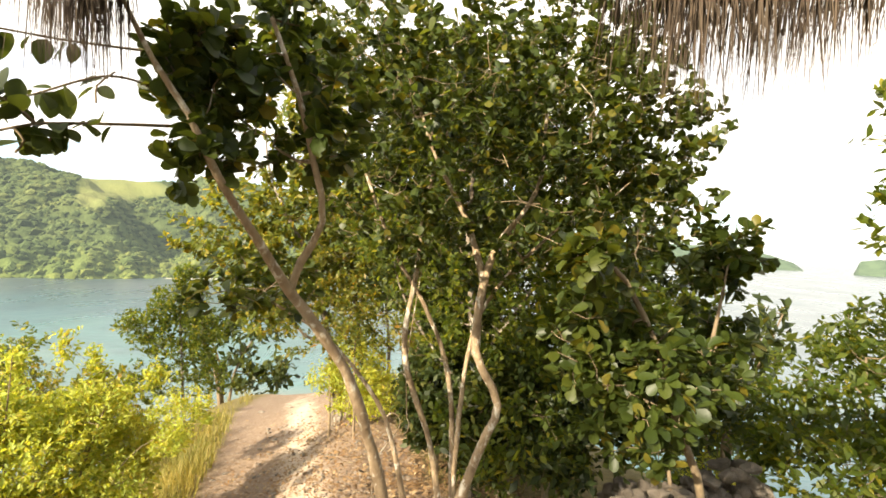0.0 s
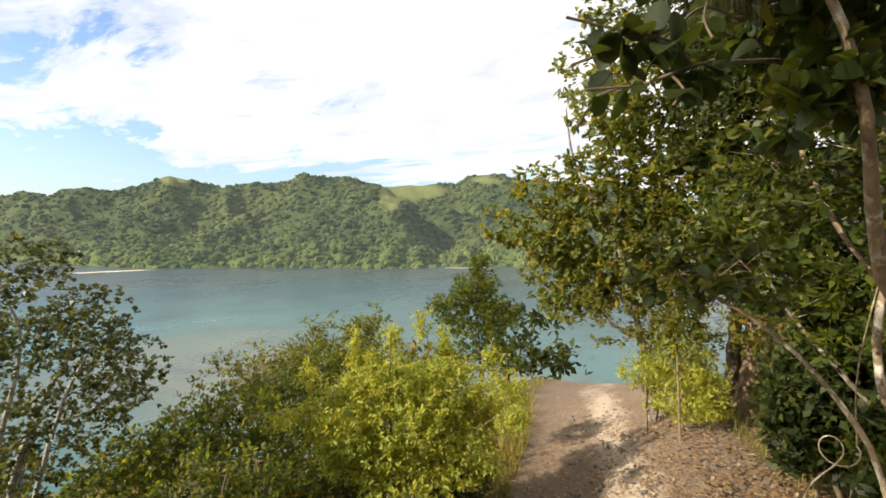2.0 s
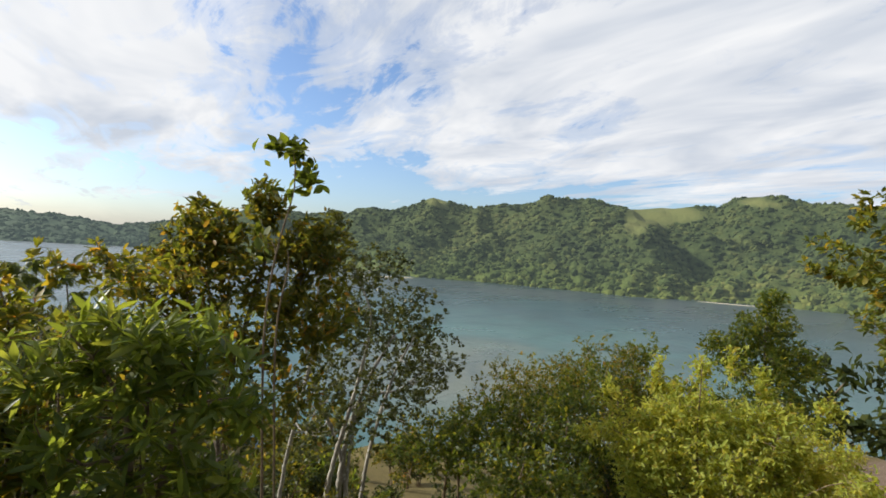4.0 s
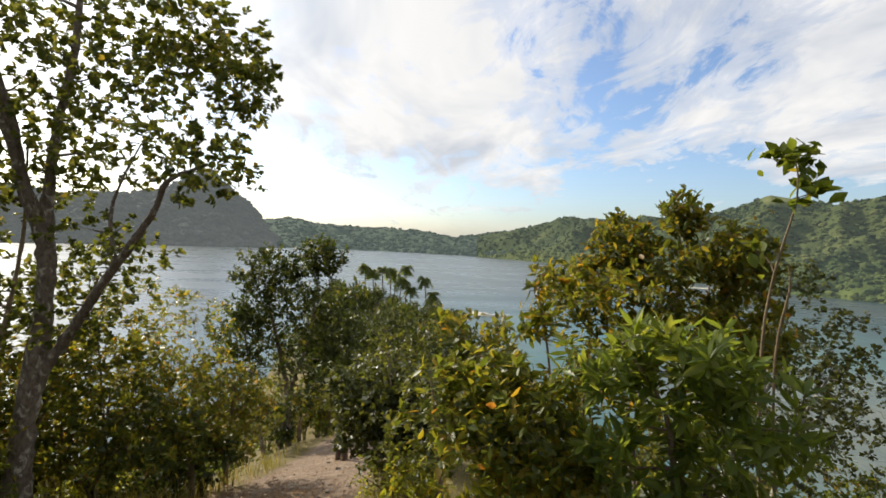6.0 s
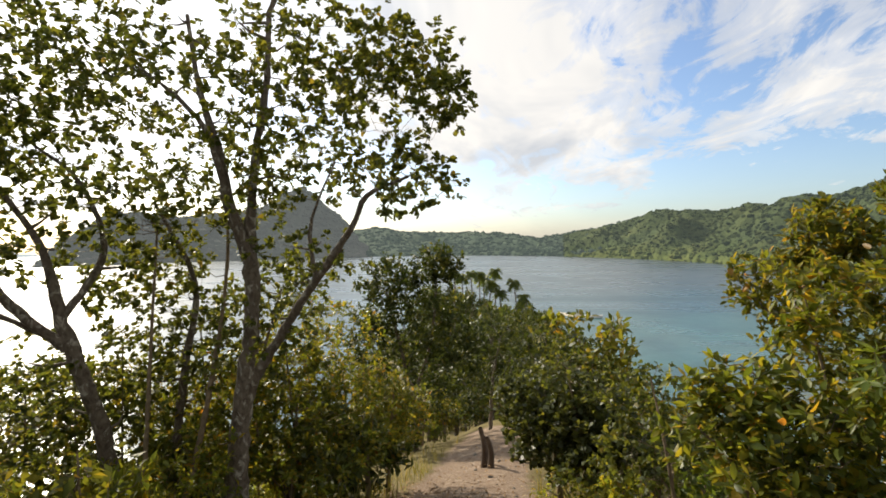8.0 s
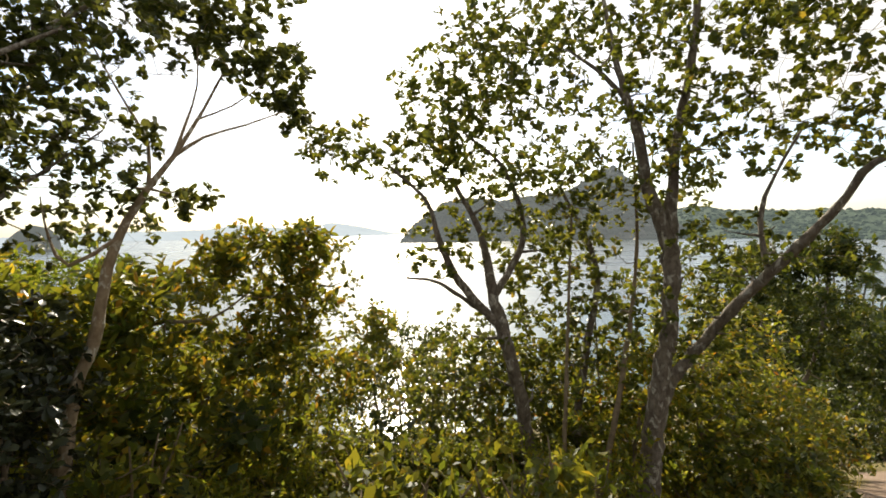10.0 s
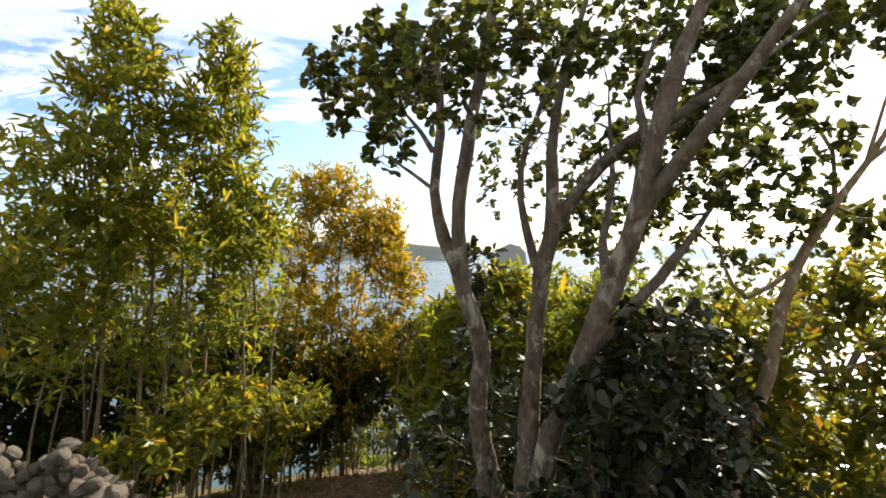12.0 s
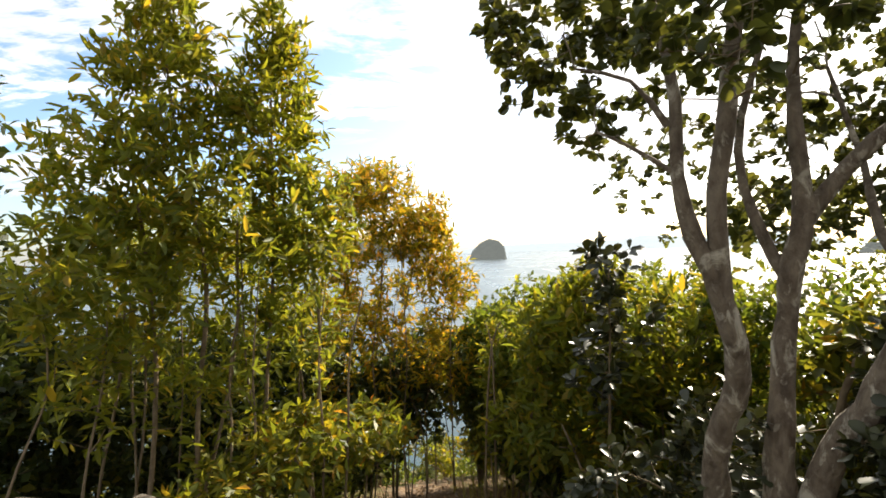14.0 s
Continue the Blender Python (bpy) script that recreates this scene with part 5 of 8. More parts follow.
plant("tree", "large tree with three thick grey leaning trunks", "tree", "round",
    [[(-0.491, -5.839, -1.031, 0.088), (-0.411, -5.688, -0.525, 0.055), (-0.42, -5.576, -0.268, 0.047), (-0.365, -5.532, -0.072, 0.043), (-0.301, -5.536, 0.097, 0.034), (-0.269, -5.537, 0.252, 0.029), (-0.284, -5.576, 0.45, 0.026), (-0.258, -5.647, 0.752, 0.019)],
     [(-0.365, -5.532, -0.072, 0.04), (-0.345, -5.513, 0.127, 0.037), (-0.368, -5.511, 0.354, 0.035), (-0.402, -5.528, 0.563, 0.032), (-0.46, -5.561, 0.887, 0.027), (-0.614, -5.622, 1.474, 0.018), (-0.768, -5.84, 2.32, 0.006)],
     [(-0.574, -5.744, -0.994, 0.085), (-0.586, -5.691, -0.527, 0.058), (-0.596, -5.688, -0.277, 0.05), (-0.621, -5.682, -0.038, 0.048), (-0.655, -5.674, 0.181, 0.042), (-0.655, -5.695, 0.406, 0.032), (-0.714, -5.761, 0.718, 0.024), (-0.85, -5.813, 1.171, 0.014), (-1.062, -5.943, 1.847, 0.005)],
     [(-0.654, -5.674, 0.13, 0.04), (-0.745, -5.637, 0.276, 0.036), (-0.842, -5.569, 0.38, 0.032), (-0.921, -5.479, 0.424, 0.028), (-1.132, -5.449, 0.554, 0.018), (-1.437, -5.466, 0.778, 0.008)],
     [(-0.621, -5.682, -0.038, 0.03), (-0.572, -5.744, 0.134, 0.024), (-0.556, -5.798, 0.355, 0.02), (-0.621, -5.836, 0.57, 0.016), (-0.705, -5.857, 0.797, 0.012)],
     [(-0.6, -5.739, -0.969, 0.09), (-0.646, -5.614, -0.534, 0.062), (-0.725, -5.528, -0.276, 0.056), (-0.796, -5.469, -0.055, 0.053), (-0.848, -5.403, 0.146, 0.05), (-0.882, -5.364, 0.324, 0.045), (-0.938, -5.357, 0.54, 0.04), (-1.063, -5.375, 0.861, 0.032)],
     [(-0.848, -5.403, 0.146, 0.045), (-0.887, -5.384, 0.215, 0.04), (-0.94, -5.333, 0.292, 0.036), (-1.013, -5.288, 0.41, 0.033), (-1.14, -5.22, 0.609, 0.026), (-1.362, -5.263, 0.923, 0.016), (-1.717, -5.472, 1.498, 0.006)],
     [(-0.848, -5.403, 0.146, 0.04), (-0.921, -5.512, 0.387, 0.034), (-1.03, -5.594, 0.471, 0.03), (-1.151, -5.689, 0.599, 0.026), (-1.433, -5.85, 0.917, 0.018), (-1.72, -5.98, 1.201, 0.01)],
     [(-0.725, -5.528, -0.276, 0.035), (-0.937, -5.593, -0.07, 0.028), (-1.091, -5.692, 0.073, 0.022), (-1.334, -5.969, 0.28, 0.012), (-1.589, -6.122, 0.523, 0.006)],
     [(-0.796, -5.469, -0.055, 0.03), (-0.809, -5.615, 0.095, 0.022), (-0.874, -5.75, 0.31, 0.016), (-0.897, -5.902, 0.63, 0.01)],
     [(-0.882, -5.364, 0.324, 0.025), (-0.879, -5.477, 0.516, 0.018), (-0.95, -5.553, 0.714, 0.012)],
     [(-0.259, -5.567, 0.384, 0.016), (-0.173, -5.575, 0.503, 0.01), (-0.039, -5.602, 0.551, 0.006)],
     [(-0.269, -5.537, 0.252, 0.012), (-0.155, -5.564, 0.338, 0.008), (-0.089, -5.588, 0.377, 0.005)]],
    [(0.01, -5.72, 0.66, 0.22, 0.2, 60),
     (-0.2, -5.74, 0.76, 0.2, 0.18, 44),
     (-0.08, -5.66, 0.44, 0.1, 0.09, 12),
     (-0.59, -5.99, 0.85, 0.32, 0.25, 40),
     (-0.98, -6.09, 0.69, 0.35, 0.33, 34),
     (-1.33, -5.8, 0.36, 0.29, 0.33, 22),
     (-1.14, -5.91, 0.83, 0.38, 0.27, 22),
     (-0.55, -6.6, 0.55, 0.31, 0.31, 26),
     (-0.8, -6.66, 0.36, 0.29, 0.32, 30),
     (-1.02, -6.39, 0.33, 0.27, 0.27, 30),
     (-1.42, -6.09, 0.1, 0.23, 0.23, 24),
     (-1.38, -5.64, 0.64, 0.23, 0.21, 30),
     (-1.2, -5.78, 0.68, 0.33, 0.24, 90),
     (-1.57, -5.92, 0.99, 0.22, 0.2, 26),
     (-1.49, -6.04, 0.45, 0.33, 0.23, 60),
     (-1.05, -5.99, 0.36, 0.32, 0.22, 70),
     (-0.86, -6.09, 0.17, 0.23, 0.18, 36),
     (-0.97, -5.69, 0.87, 0.32, 0.19, 44),
     (-0.27, -5.33, 0.57, 0.21, 0.19, 40),
     (-0.52, -5.53, 0.73, 0.3, 0.18, 50),
     (-0.53, -5.94, 0.56, 0.24, 0.2, 24),
     (-0.32, -6.12, 1.75, 0.44, 0.31, 22),
     (-0.94, -5.99, 1.86, 0.49, 0.33, 20),
     (-1.39, -5.76, 1.74, 0.49, 0.36, 18),
     (-1.58, -5.47, 1.23, 0.42, 0.34, 14),
     (-1.71, -5.99, 0.96, 0.37, 0.3, 44),
     (-1.7, -5.99, 0.23, 0.23, 0.2, 14)], seed=30, dense=0.72, thick=0.62, big=0.72, per=12)

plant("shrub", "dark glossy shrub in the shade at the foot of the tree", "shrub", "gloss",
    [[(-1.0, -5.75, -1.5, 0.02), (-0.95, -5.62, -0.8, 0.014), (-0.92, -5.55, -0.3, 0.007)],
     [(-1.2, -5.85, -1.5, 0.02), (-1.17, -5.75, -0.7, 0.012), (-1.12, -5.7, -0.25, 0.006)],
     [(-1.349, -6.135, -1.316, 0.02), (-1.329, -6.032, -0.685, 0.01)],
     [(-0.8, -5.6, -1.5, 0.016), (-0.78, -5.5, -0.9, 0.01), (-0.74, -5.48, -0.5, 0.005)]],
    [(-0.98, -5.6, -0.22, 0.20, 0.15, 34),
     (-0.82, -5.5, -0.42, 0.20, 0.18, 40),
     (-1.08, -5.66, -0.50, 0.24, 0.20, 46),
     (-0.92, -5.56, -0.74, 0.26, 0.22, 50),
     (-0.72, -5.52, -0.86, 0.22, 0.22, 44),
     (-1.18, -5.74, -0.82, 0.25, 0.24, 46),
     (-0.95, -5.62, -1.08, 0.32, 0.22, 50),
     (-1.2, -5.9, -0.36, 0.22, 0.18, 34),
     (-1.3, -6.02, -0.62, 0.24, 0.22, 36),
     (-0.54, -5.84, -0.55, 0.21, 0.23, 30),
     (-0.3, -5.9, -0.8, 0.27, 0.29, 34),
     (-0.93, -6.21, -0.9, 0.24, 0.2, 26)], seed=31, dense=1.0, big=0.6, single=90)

plant("bush", "leafy shrub with bowed pale stems", "bush", "mixed",
    [[(-1.155, -6.39, -1.322, 0.02), (-1.131, -6.191, -0.492, 0.018), (-1.255, -6.181, -0.278, 0.014), (-1.454, -6.254, -0.258, 0.01)],
     [(-1.544, -6.542, -1.421, 0.03), (-1.556, -6.539, -0.822, 0.025), (-1.325, -6.475, -0.615, 0.016)],
     [(-1.556, -6.539, -0.822, 0.02), (-1.811, -6.58, -0.517, 0.016), (-2.176, -6.556, -0.516, 0.012), (-2.52, -6.612, -0.328, 0.006)]],
    [(-1.5, -6.45, -0.55, 0.39, 0.24, 50),
     (-1.78, -6.49, -0.31, 0.37, 0.19, 36),
     (-2.01, -6.62, -0.79, 0.47, 0.3, 50),
     (-1.38, -6.37, -0.88, 0.35, 0.23, 40),
     (-2.32, -6.93, -0.29, 0.34, 0.23, 30),
     (-1.93, -6.54, -1.17, 0.48, 0.19, 40),
     (-2.93, -6.84, -0.09, 0.32, 0.24, 40),
     (-2.91, -6.85, -0.44, 0.36, 0.32, 50),
     (-2.54, -6.83, -0.06, 0.34, 0.19, 30),
     (-2.67, -6.76, -0.82, 0.42, 0.34, 60),
     (-3.24, -6.99, -1.21, 0.43, 0.39, 50),
     (-2.48, -6.63, -1.29, 0.5, 0.25, 50),
     (-1.29, -6.28, -0.29, 0.22, 0.14, 20),
     (-4.43, -8.1, -1.04, 0.37, 0.24, 40),
     (-4.23, -7.87, -1.42, 0.4, 0.29, 40)], seed=32, dense=0.8, plain=2)

plant("tree", "thin-stemmed tree with long yellow-green leaves", "tree", "willow",
    [[(1.729, -6.835, -1.791, 0.022), (1.743, -6.899, -0.823, 0.019), (1.719, -6.977, -0.059, 0.016), (1.84, -6.964, 0.65, 0.011), (1.93, -6.96, 1.403, 0.007)],
     [(1.956, -6.655, -1.748, 0.02), (1.904, -6.776, -0.805, 0.017), (1.935, -6.816, -0.053, 0.013), (2.005, -6.757, 0.698, 0.008)],
     [(1.545, -7.089, -1.897, 0.02), (1.471, -7.132, -0.866, 0.017), (1.408, -7.167, 0.042, 0.013), (1.423, -7.227, 0.743, 0.01), (1.432, -7.279, 1.417, 0.007)],
     [(1.302, -7.222, -1.803, 0.016), (1.177, -7.282, -0.513, 0.012), (1.232, -7.256, 0.223, 0.008)],
     [(1.883, -6.857, -1.835, 0.018), (1.616, -7.045, -0.561, 0.013), (1.573, -7.072, 0.293, 0.009)],
     [(1.387, -7.217, -1.944, 0.007), (1.313, -7.255, -1.123, 0.007), (1.301, -7.261, -0.588, 0.005), (1.239, -7.29, 0.032, 0.003)],
     [(2.21, -6.048, -1.547, 0.008), (2.116, -6.162, -0.869, 0.007), (2.019, -6.269, -0.448, 0.006), (2.035, -6.252, -0.149, 0.003)],
     [(1.234, -7.313, -1.977, 0.01), (1.261, -7.3, -1.134, 0.009), (1.304, -7.28, -0.592, 0.008), (1.343, -7.26, 0.096, 0.004)],
     [(2.229, -6.648, -1.816, 0.011), (2.156, -6.717, -1.032, 0.01), (2.087, -6.779, -0.538, 0.009), (2.042, -6.818, 0.261, 0.005)],
     [(1.1, -6.919, -1.732, 0.01), (1.065, -6.936, -0.995, 0.009), (1.078, -6.93, -0.517, 0.007), (1.031, -6.952, -0.053, 0.004)],
     [(2.128, -6.693, -1.81, 0.01), (2.01, -6.797, -1.038, 0.009), (1.977, -6.824, -0.539, 0.008), (1.972, -6.828, 0.138, 0.004)],
     [(2.08, -6.401, -1.659, 0.01), (2.028, -6.452, -0.936, 0.009), (1.968, -6.51, -0.484, 0.007), (1.947, -6.529, -0.079, 0.004)],
     [(1.018, -6.994, -1.764, 0.012), (0.953, -7.022, -1.017, 0.011), (0.934, -7.03, -0.531, 0.009), (0.847, -7.064, -0.122, 0.005)],
     [(1.625, -6.738, -1.718, 0.01), (1.519, -6.81, -0.99, 0.009), (1.514, -6.813, -0.513, 0.008), (1.447, -6.856, -0.065, 0.004)],
     [(1.467, -6.765, -1.703, 0.009), (1.391, -6.812, -0.979, 0.008), (1.39, -6.813, -0.507, 0.007), (1.356, -6.833, -0.041, 0.004)],
     [(2.032, -6.773, -1.826, 0.01), (2.016, -6.786, -1.036, 0.009), (2.025, -6.779, -0.534, 0.008), (2.02, -6.783, 0.107, 0.004)],
     [(1.524, -7.142, -1.923, 0.011), (1.503, -7.154, -1.103, 0.01), (1.566, -7.116, -0.572, 0.008), (1.576, -7.11, 0.218, 0.004)],
     [(1.951, -6.942, -1.895, 0.007), (1.903, -6.979, -1.084, 0.006), (1.879, -6.997, -0.565, 0.005), (1.881, -6.995, 0.138, 0.003)]],
    [(1.85, -6.96, 1.01, 0.43, 0.51, 76),
     (1.43, -7.23, 0.93, 0.35, 0.51, 70),
     (1.93, -6.96, 1.48, 0.24, 0.32, 26),
     (1.4, -7.3, 1.46, 0.2, 0.28, 20),
     (2.04, -6.73, 0.49, 0.42, 0.46, 60),
     (1.63, -7.03, 0.29, 0.62, 0.42, 90),
     (1.23, -7.26, 0.3, 0.35, 0.39, 50),
     (2.06, -6.56, -0.04, 0.49, 0.41, 60),
     (1.71, -7.02, -0.34, 0.66, 0.35, 36),
     (1.28, -7.26, -0.36, 0.35, 0.35, 20),
     (2.06, -6.88, -0.63, 0.56, 0.32, 20),
     (1.57, -7.22, -0.82, 0.52, 0.32, 14)], seed=33, dense=1.35, big=0.92, plain=2)

plant("tree", "thin-stemmed tree with yellow and orange leaves", "tree", "orange",
    [[(1.193, -8.685, -2.41, 0.023), (1.133, -8.704, -1.289, 0.018), (1.04, -8.731, -0.238, 0.014), (0.997, -8.795, 0.65, 0.007)],
     [(0.986, -8.746, -2.424, 0.021), (0.955, -8.754, -1.188, 0.016), (0.789, -8.794, -0.242, 0.011), (0.631, -8.826, 0.278, 0.007)],
     [(1.404, -8.486, -2.327, 0.018), (1.406, -8.485, -1.135, 0.014), (1.316, -8.518, -0.125, 0.009)],
     [(0.321, -8.845, -2.799, 0.008), (0.471, -8.824, -1.628, 0.007), (0.545, -8.812, -0.872, 0.006), (0.749, -8.773, -0.064, 0.003)],
     [(0.894, -8.301, -2.518, 0.008), (0.912, -8.296, -1.46, 0.007), (0.907, -8.298, -0.778, 0.006), (0.955, -8.284, -0.397, 0.003)],
     [(0.852, -8.56, -2.668, 0.008), (0.731, -8.588, -1.555, 0.008), (0.526, -8.628, -0.835, 0.006), (0.391, -8.649, 0.093, 0.003)],
     [(1.368, -8.208, -2.514, 0.011), (1.347, -8.216, -1.457, 0.01), (1.433, -8.181, -0.77, 0.009), (1.492, -8.156, -0.052, 0.005)],
     [(0.665, -8.758, -2.771, 0.009), (0.666, -8.757, -1.612, 0.008), (0.658, -8.759, -0.863, 0.007), (0.56, -8.777, -0.072, 0.004)],
     [(0.856, -8.63, -2.71, 0.007), (0.81, -8.64, -1.577, 0.006), (0.754, -8.653, -0.844, 0.005), (0.793, -8.644, -0.321, 0.003)],
     [(1.12, -8.22, -2.493, 0.011), (1.012, -8.254, -1.451, 0.01), (1.037, -8.246, -0.771, 0.009), (0.919, -8.282, 0.024, 0.005)],
     [(0.96, -8.598, -2.7, 0.009), (0.869, -8.621, -1.573, 0.008), (0.589, -8.681, -0.847, 0.007), (0.538, -8.69, -0.387, 0.004)],
     [(0.415, -8.482, -2.588, 0.011), (0.415, -8.482, -1.505, 0.01), (0.418, -8.482, -0.804, 0.008), (0.382, -8.487, -0.424, 0.004)],
     [(0.788, -8.317, -2.518, 0.009), (0.813, -8.31, -1.46, 0.008), (0.77, -8.321, -0.779, 0.007), (0.797, -8.314, 0.137, 0.004)],
     [(0.765, -8.548, -2.654, 0.01), (0.85, -8.528, -1.539, 0.009), (0.911, -8.512, -0.82, 0.007), (0.982, -8.493, -0.241, 0.004)],
     [(0.668, -8.445, -2.585, 0.008), (0.663, -8.446, -1.502, 0.007), (0.892, -8.392, -0.796, 0.006), (0.845, -8.404, -0.204, 0.003)]],
    [(1.05, -8.78, 0.7, 0.38, 0.27, 44),
     (0.78, -8.79, 0.28, 0.43, 0.32, 60),
     (1.23, -8.67, 0.18, 0.43, 0.43, 60),
     (0.53, -8.84, -0.04, 0.27, 0.27, 30),
     (0.91, -8.64, -0.33, 0.57, 0.31, 44),
     (1.31, -8.4, -0.51, 0.46, 0.35, 34),
     (0.79, -8.56, -0.73, 0.41, 0.3, 30),
     (0.64, -8.88, 0.39, 0.32, 0.32, 40),
     (1.23, -8.67, 0.64, 0.37, 0.32, 44),
     (0.31, -8.75, -0.24, 0.21, 0.31, 24),
     (1.09, -8.48, -1.12, 0.56, 0.35, 40),
     (0.4, -8.63, -0.83, 0.3, 0.41, 30)], seed=34, dense=1.35, big=0.85, plain=2)

plant("shrub", "green shrub with upright thin stems", "shrub", "willow",
    [[(-0.251, -7.469, -1.5, 0.01), (-0.286, -7.463, -0.829, 0.008), (-0.326, -7.456, -0.338, 0.004)],
     [(-0.454, -7.121, -1.339, 0.01), (-0.447, -7.122, -0.549, 0.007), (-0.393, -7.136, -0.175, 0.004)],
     [(-0.035, -7.898, -1.704, 0.01), (-0.087, -7.894, -0.703, 0.006)],
     [(-0.85, -7.179, -1.702, 0.007), (-0.811, -7.194, -0.98, 0.007), (-0.868, -7.172, -0.515, 0.005), (-0.795, -7.199, -0.437, 0.003)],
     [(-0.728, -7.14, -1.666, 0.008), (-0.807, -7.112, -0.952, 0.007), (-0.906, -7.072, -0.498, 0.006), (-1.059, -7.002, -0.478, 0.003)],
     [(-0.447, -7.402, -1.795, 0.012), (-0.397, -7.413, -1.033, 0.01), (-0.432, -7.406, -0.54, 0.009), (-0.299, -7.432, -0.409, 0.005)],
     [(-0.091, -7.306, -1.717, 0.012), (-0.107, -7.304, -0.983, 0.011), (-0.201, -7.291, -0.51, 0.009), (-0.322, -7.269, -0.398, 0.005)],
     [(0.189, -7.246, -1.672, 0.01), (0.164, -7.245, -0.954, 0.009), (0.118, -7.243, -0.491, 0.008), (0.062, -7.24, -0.353, 0.004)],
     [(-0.109, -7.556, -1.867, 0.011), (-0.124, -7.555, -1.072, 0.01), (-0.145, -7.552, -0.559, 0.008), (-0.172, -7.548, -0.608, 0.005)],
     [(-0.206, -7.552, -1.869, 0.011), (-0.385, -7.521, -1.071, 0.01), (-0.519, -7.491, -0.56, 0.008), (-0.66, -7.453, -0.49, 0.004)],
     [(-0.315, -7.731, -1.981, 0.009), (-0.242, -7.742, -1.142, 0.008), (-0.272, -7.738, -0.599, 0.007), (-0.332, -7.728, -0.485, 0.004)],
     [(0.118, -7.373, -1.75, 0.01), (0.108, -7.373, -1.001, 0.009), (0.115, -7.373, -0.516, 0.007), (0.156, -7.375, -0.375, 0.004)],
     [(-0.022, -7.75, -1.98, 0.009), (-0.121, -7.74, -1.137, 0.008), (-0.162, -7.736, -0.595, 0.007), (-0.275, -7.72, -0.41, 0.004)],
     [(0.09, -7.764, -1.984, 0.009), (0.124, -7.766, -1.139, 0.008), (0.054, -7.762, -0.594, 0.007), (0.05, -7.762, -0.574, 0.004)],
     [(-0.796, -7.056, -1.625, 0.009), (-0.8, -7.055, -0.932, 0.008), (-0.813, -7.05, -0.489, 0.007), (-0.799, -7.055, -0.433, 0.004)]],
    [(-0.34, -7.35, -0.46, 0.34, 0.28, 60),
     (-0.09, -7.89, -0.7, 0.28, 0.32, 44),
     (-0.51, -7.0, -0.71, 0.25, 0.34, 44),
     (-0.22, -7.27, -0.98, 0.37, 0.3, 50),
     (-0.53, -7.41, -0.13, 0.25, 0.14, 20),
     (-1.05, -7.23, -0.47, 0.43, 0.46, 50),
     (-0.97, -7.27, -1.02, 0.43, 0.36, 40)], seed=35, dense=1.5, plain=2)

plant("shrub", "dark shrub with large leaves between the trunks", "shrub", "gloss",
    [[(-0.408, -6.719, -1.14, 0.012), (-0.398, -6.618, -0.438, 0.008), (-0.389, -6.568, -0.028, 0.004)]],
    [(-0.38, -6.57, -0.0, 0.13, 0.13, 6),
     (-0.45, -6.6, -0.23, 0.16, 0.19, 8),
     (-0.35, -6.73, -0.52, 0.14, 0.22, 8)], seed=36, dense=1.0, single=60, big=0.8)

plant("bush", "low olive undergrowth with yellowing leaves", "bush", "yellow",
    [[(1.184, -6.742, -1.394, 0.012), (1.181, -6.849, -0.937, 0.006)],
     [(0.895, -7.038, -1.553, 0.012), (0.856, -7.149, -1.049, 0.006)]],
    [(1.21, -6.94, -0.94, 0.37, 0.19, 26),
     (0.91, -7.24, -1.02, 0.3, 0.2, 22),
     (1.41, -6.64, -1.04, 0.35, 0.12, 16)], seed=37, dense=2, plain=True, single=110)

plant("bush", "dense dark bush behind the stone wall", "bush", "dark",
    [[(3.423, -6.984, -1.662, 0.034), (3.377, -7.202, -0.85, 0.023), (3.448, -7.301, -0.299, 0.014)],
     [(3.852, -6.99, -1.505, 0.034), (3.857, -6.983, -0.451, 0.014)]],
    [(3.45, -7.3, -0.38, 0.53, 0.58, 60),
     (3.85, -7.0, -0.86, 0.6, 0.65, 50),
     (3.17, -7.09, -0.96, 0.45, 0.4, 30),
     (3.54, -7.36, 0.27, 0.3, 0.4, 12),
     (3.34, -7.24, 0.89, 0.24, 0.52, 9)], seed=38, dense=1.7, plain=True)

plant("bush", "light green bush beyond the stone wall", "bush", "green",
    [[(2.88, 3.057, -1.788, 0.03), (2.927, 3.285, -1.14, 0.02), (2.972, 3.379, -0.643, 0.01)]],
    [(3.23, 3.55, -0.59, 0.48, 0.37, 60),
     (2.8, 3.4, -0.9, 0.54, 0.39, 60),
     (3.07, 2.86, -0.97, 0.51, 0.51, 60),
     (2.37, 3.47, -1.16, 0.42, 0.33, 50),
     (2.44, 2.92, -1.19, 0.51, 0.25, 44)], seed=40, plain=True)

plant("tree", "leafy tree seen against the bright sea", "tree", "green",
    [[(2.834, 2.22, -1.027, 0.05), (2.788, 2.278, -0.079, 0.04), (2.709, 2.372, 0.743, 0.02)],
     [(2.784, 2.282, -0.014, 0.03), (2.483, 2.467, 0.554, 0.014), (2.336, 2.606, 0.857, 0.006)]],
    [(2.55, 2.4, 0.79, 0.43, 0.31, 30),
     (2.66, 2.42, 0.47, 0.44, 0.32, 30),
     (2.82, 2.24, 1.04, 0.48, 0.48, 40),
     (2.5, 2.59, 0.23, 0.24, 0.24, 10)], seed=41)

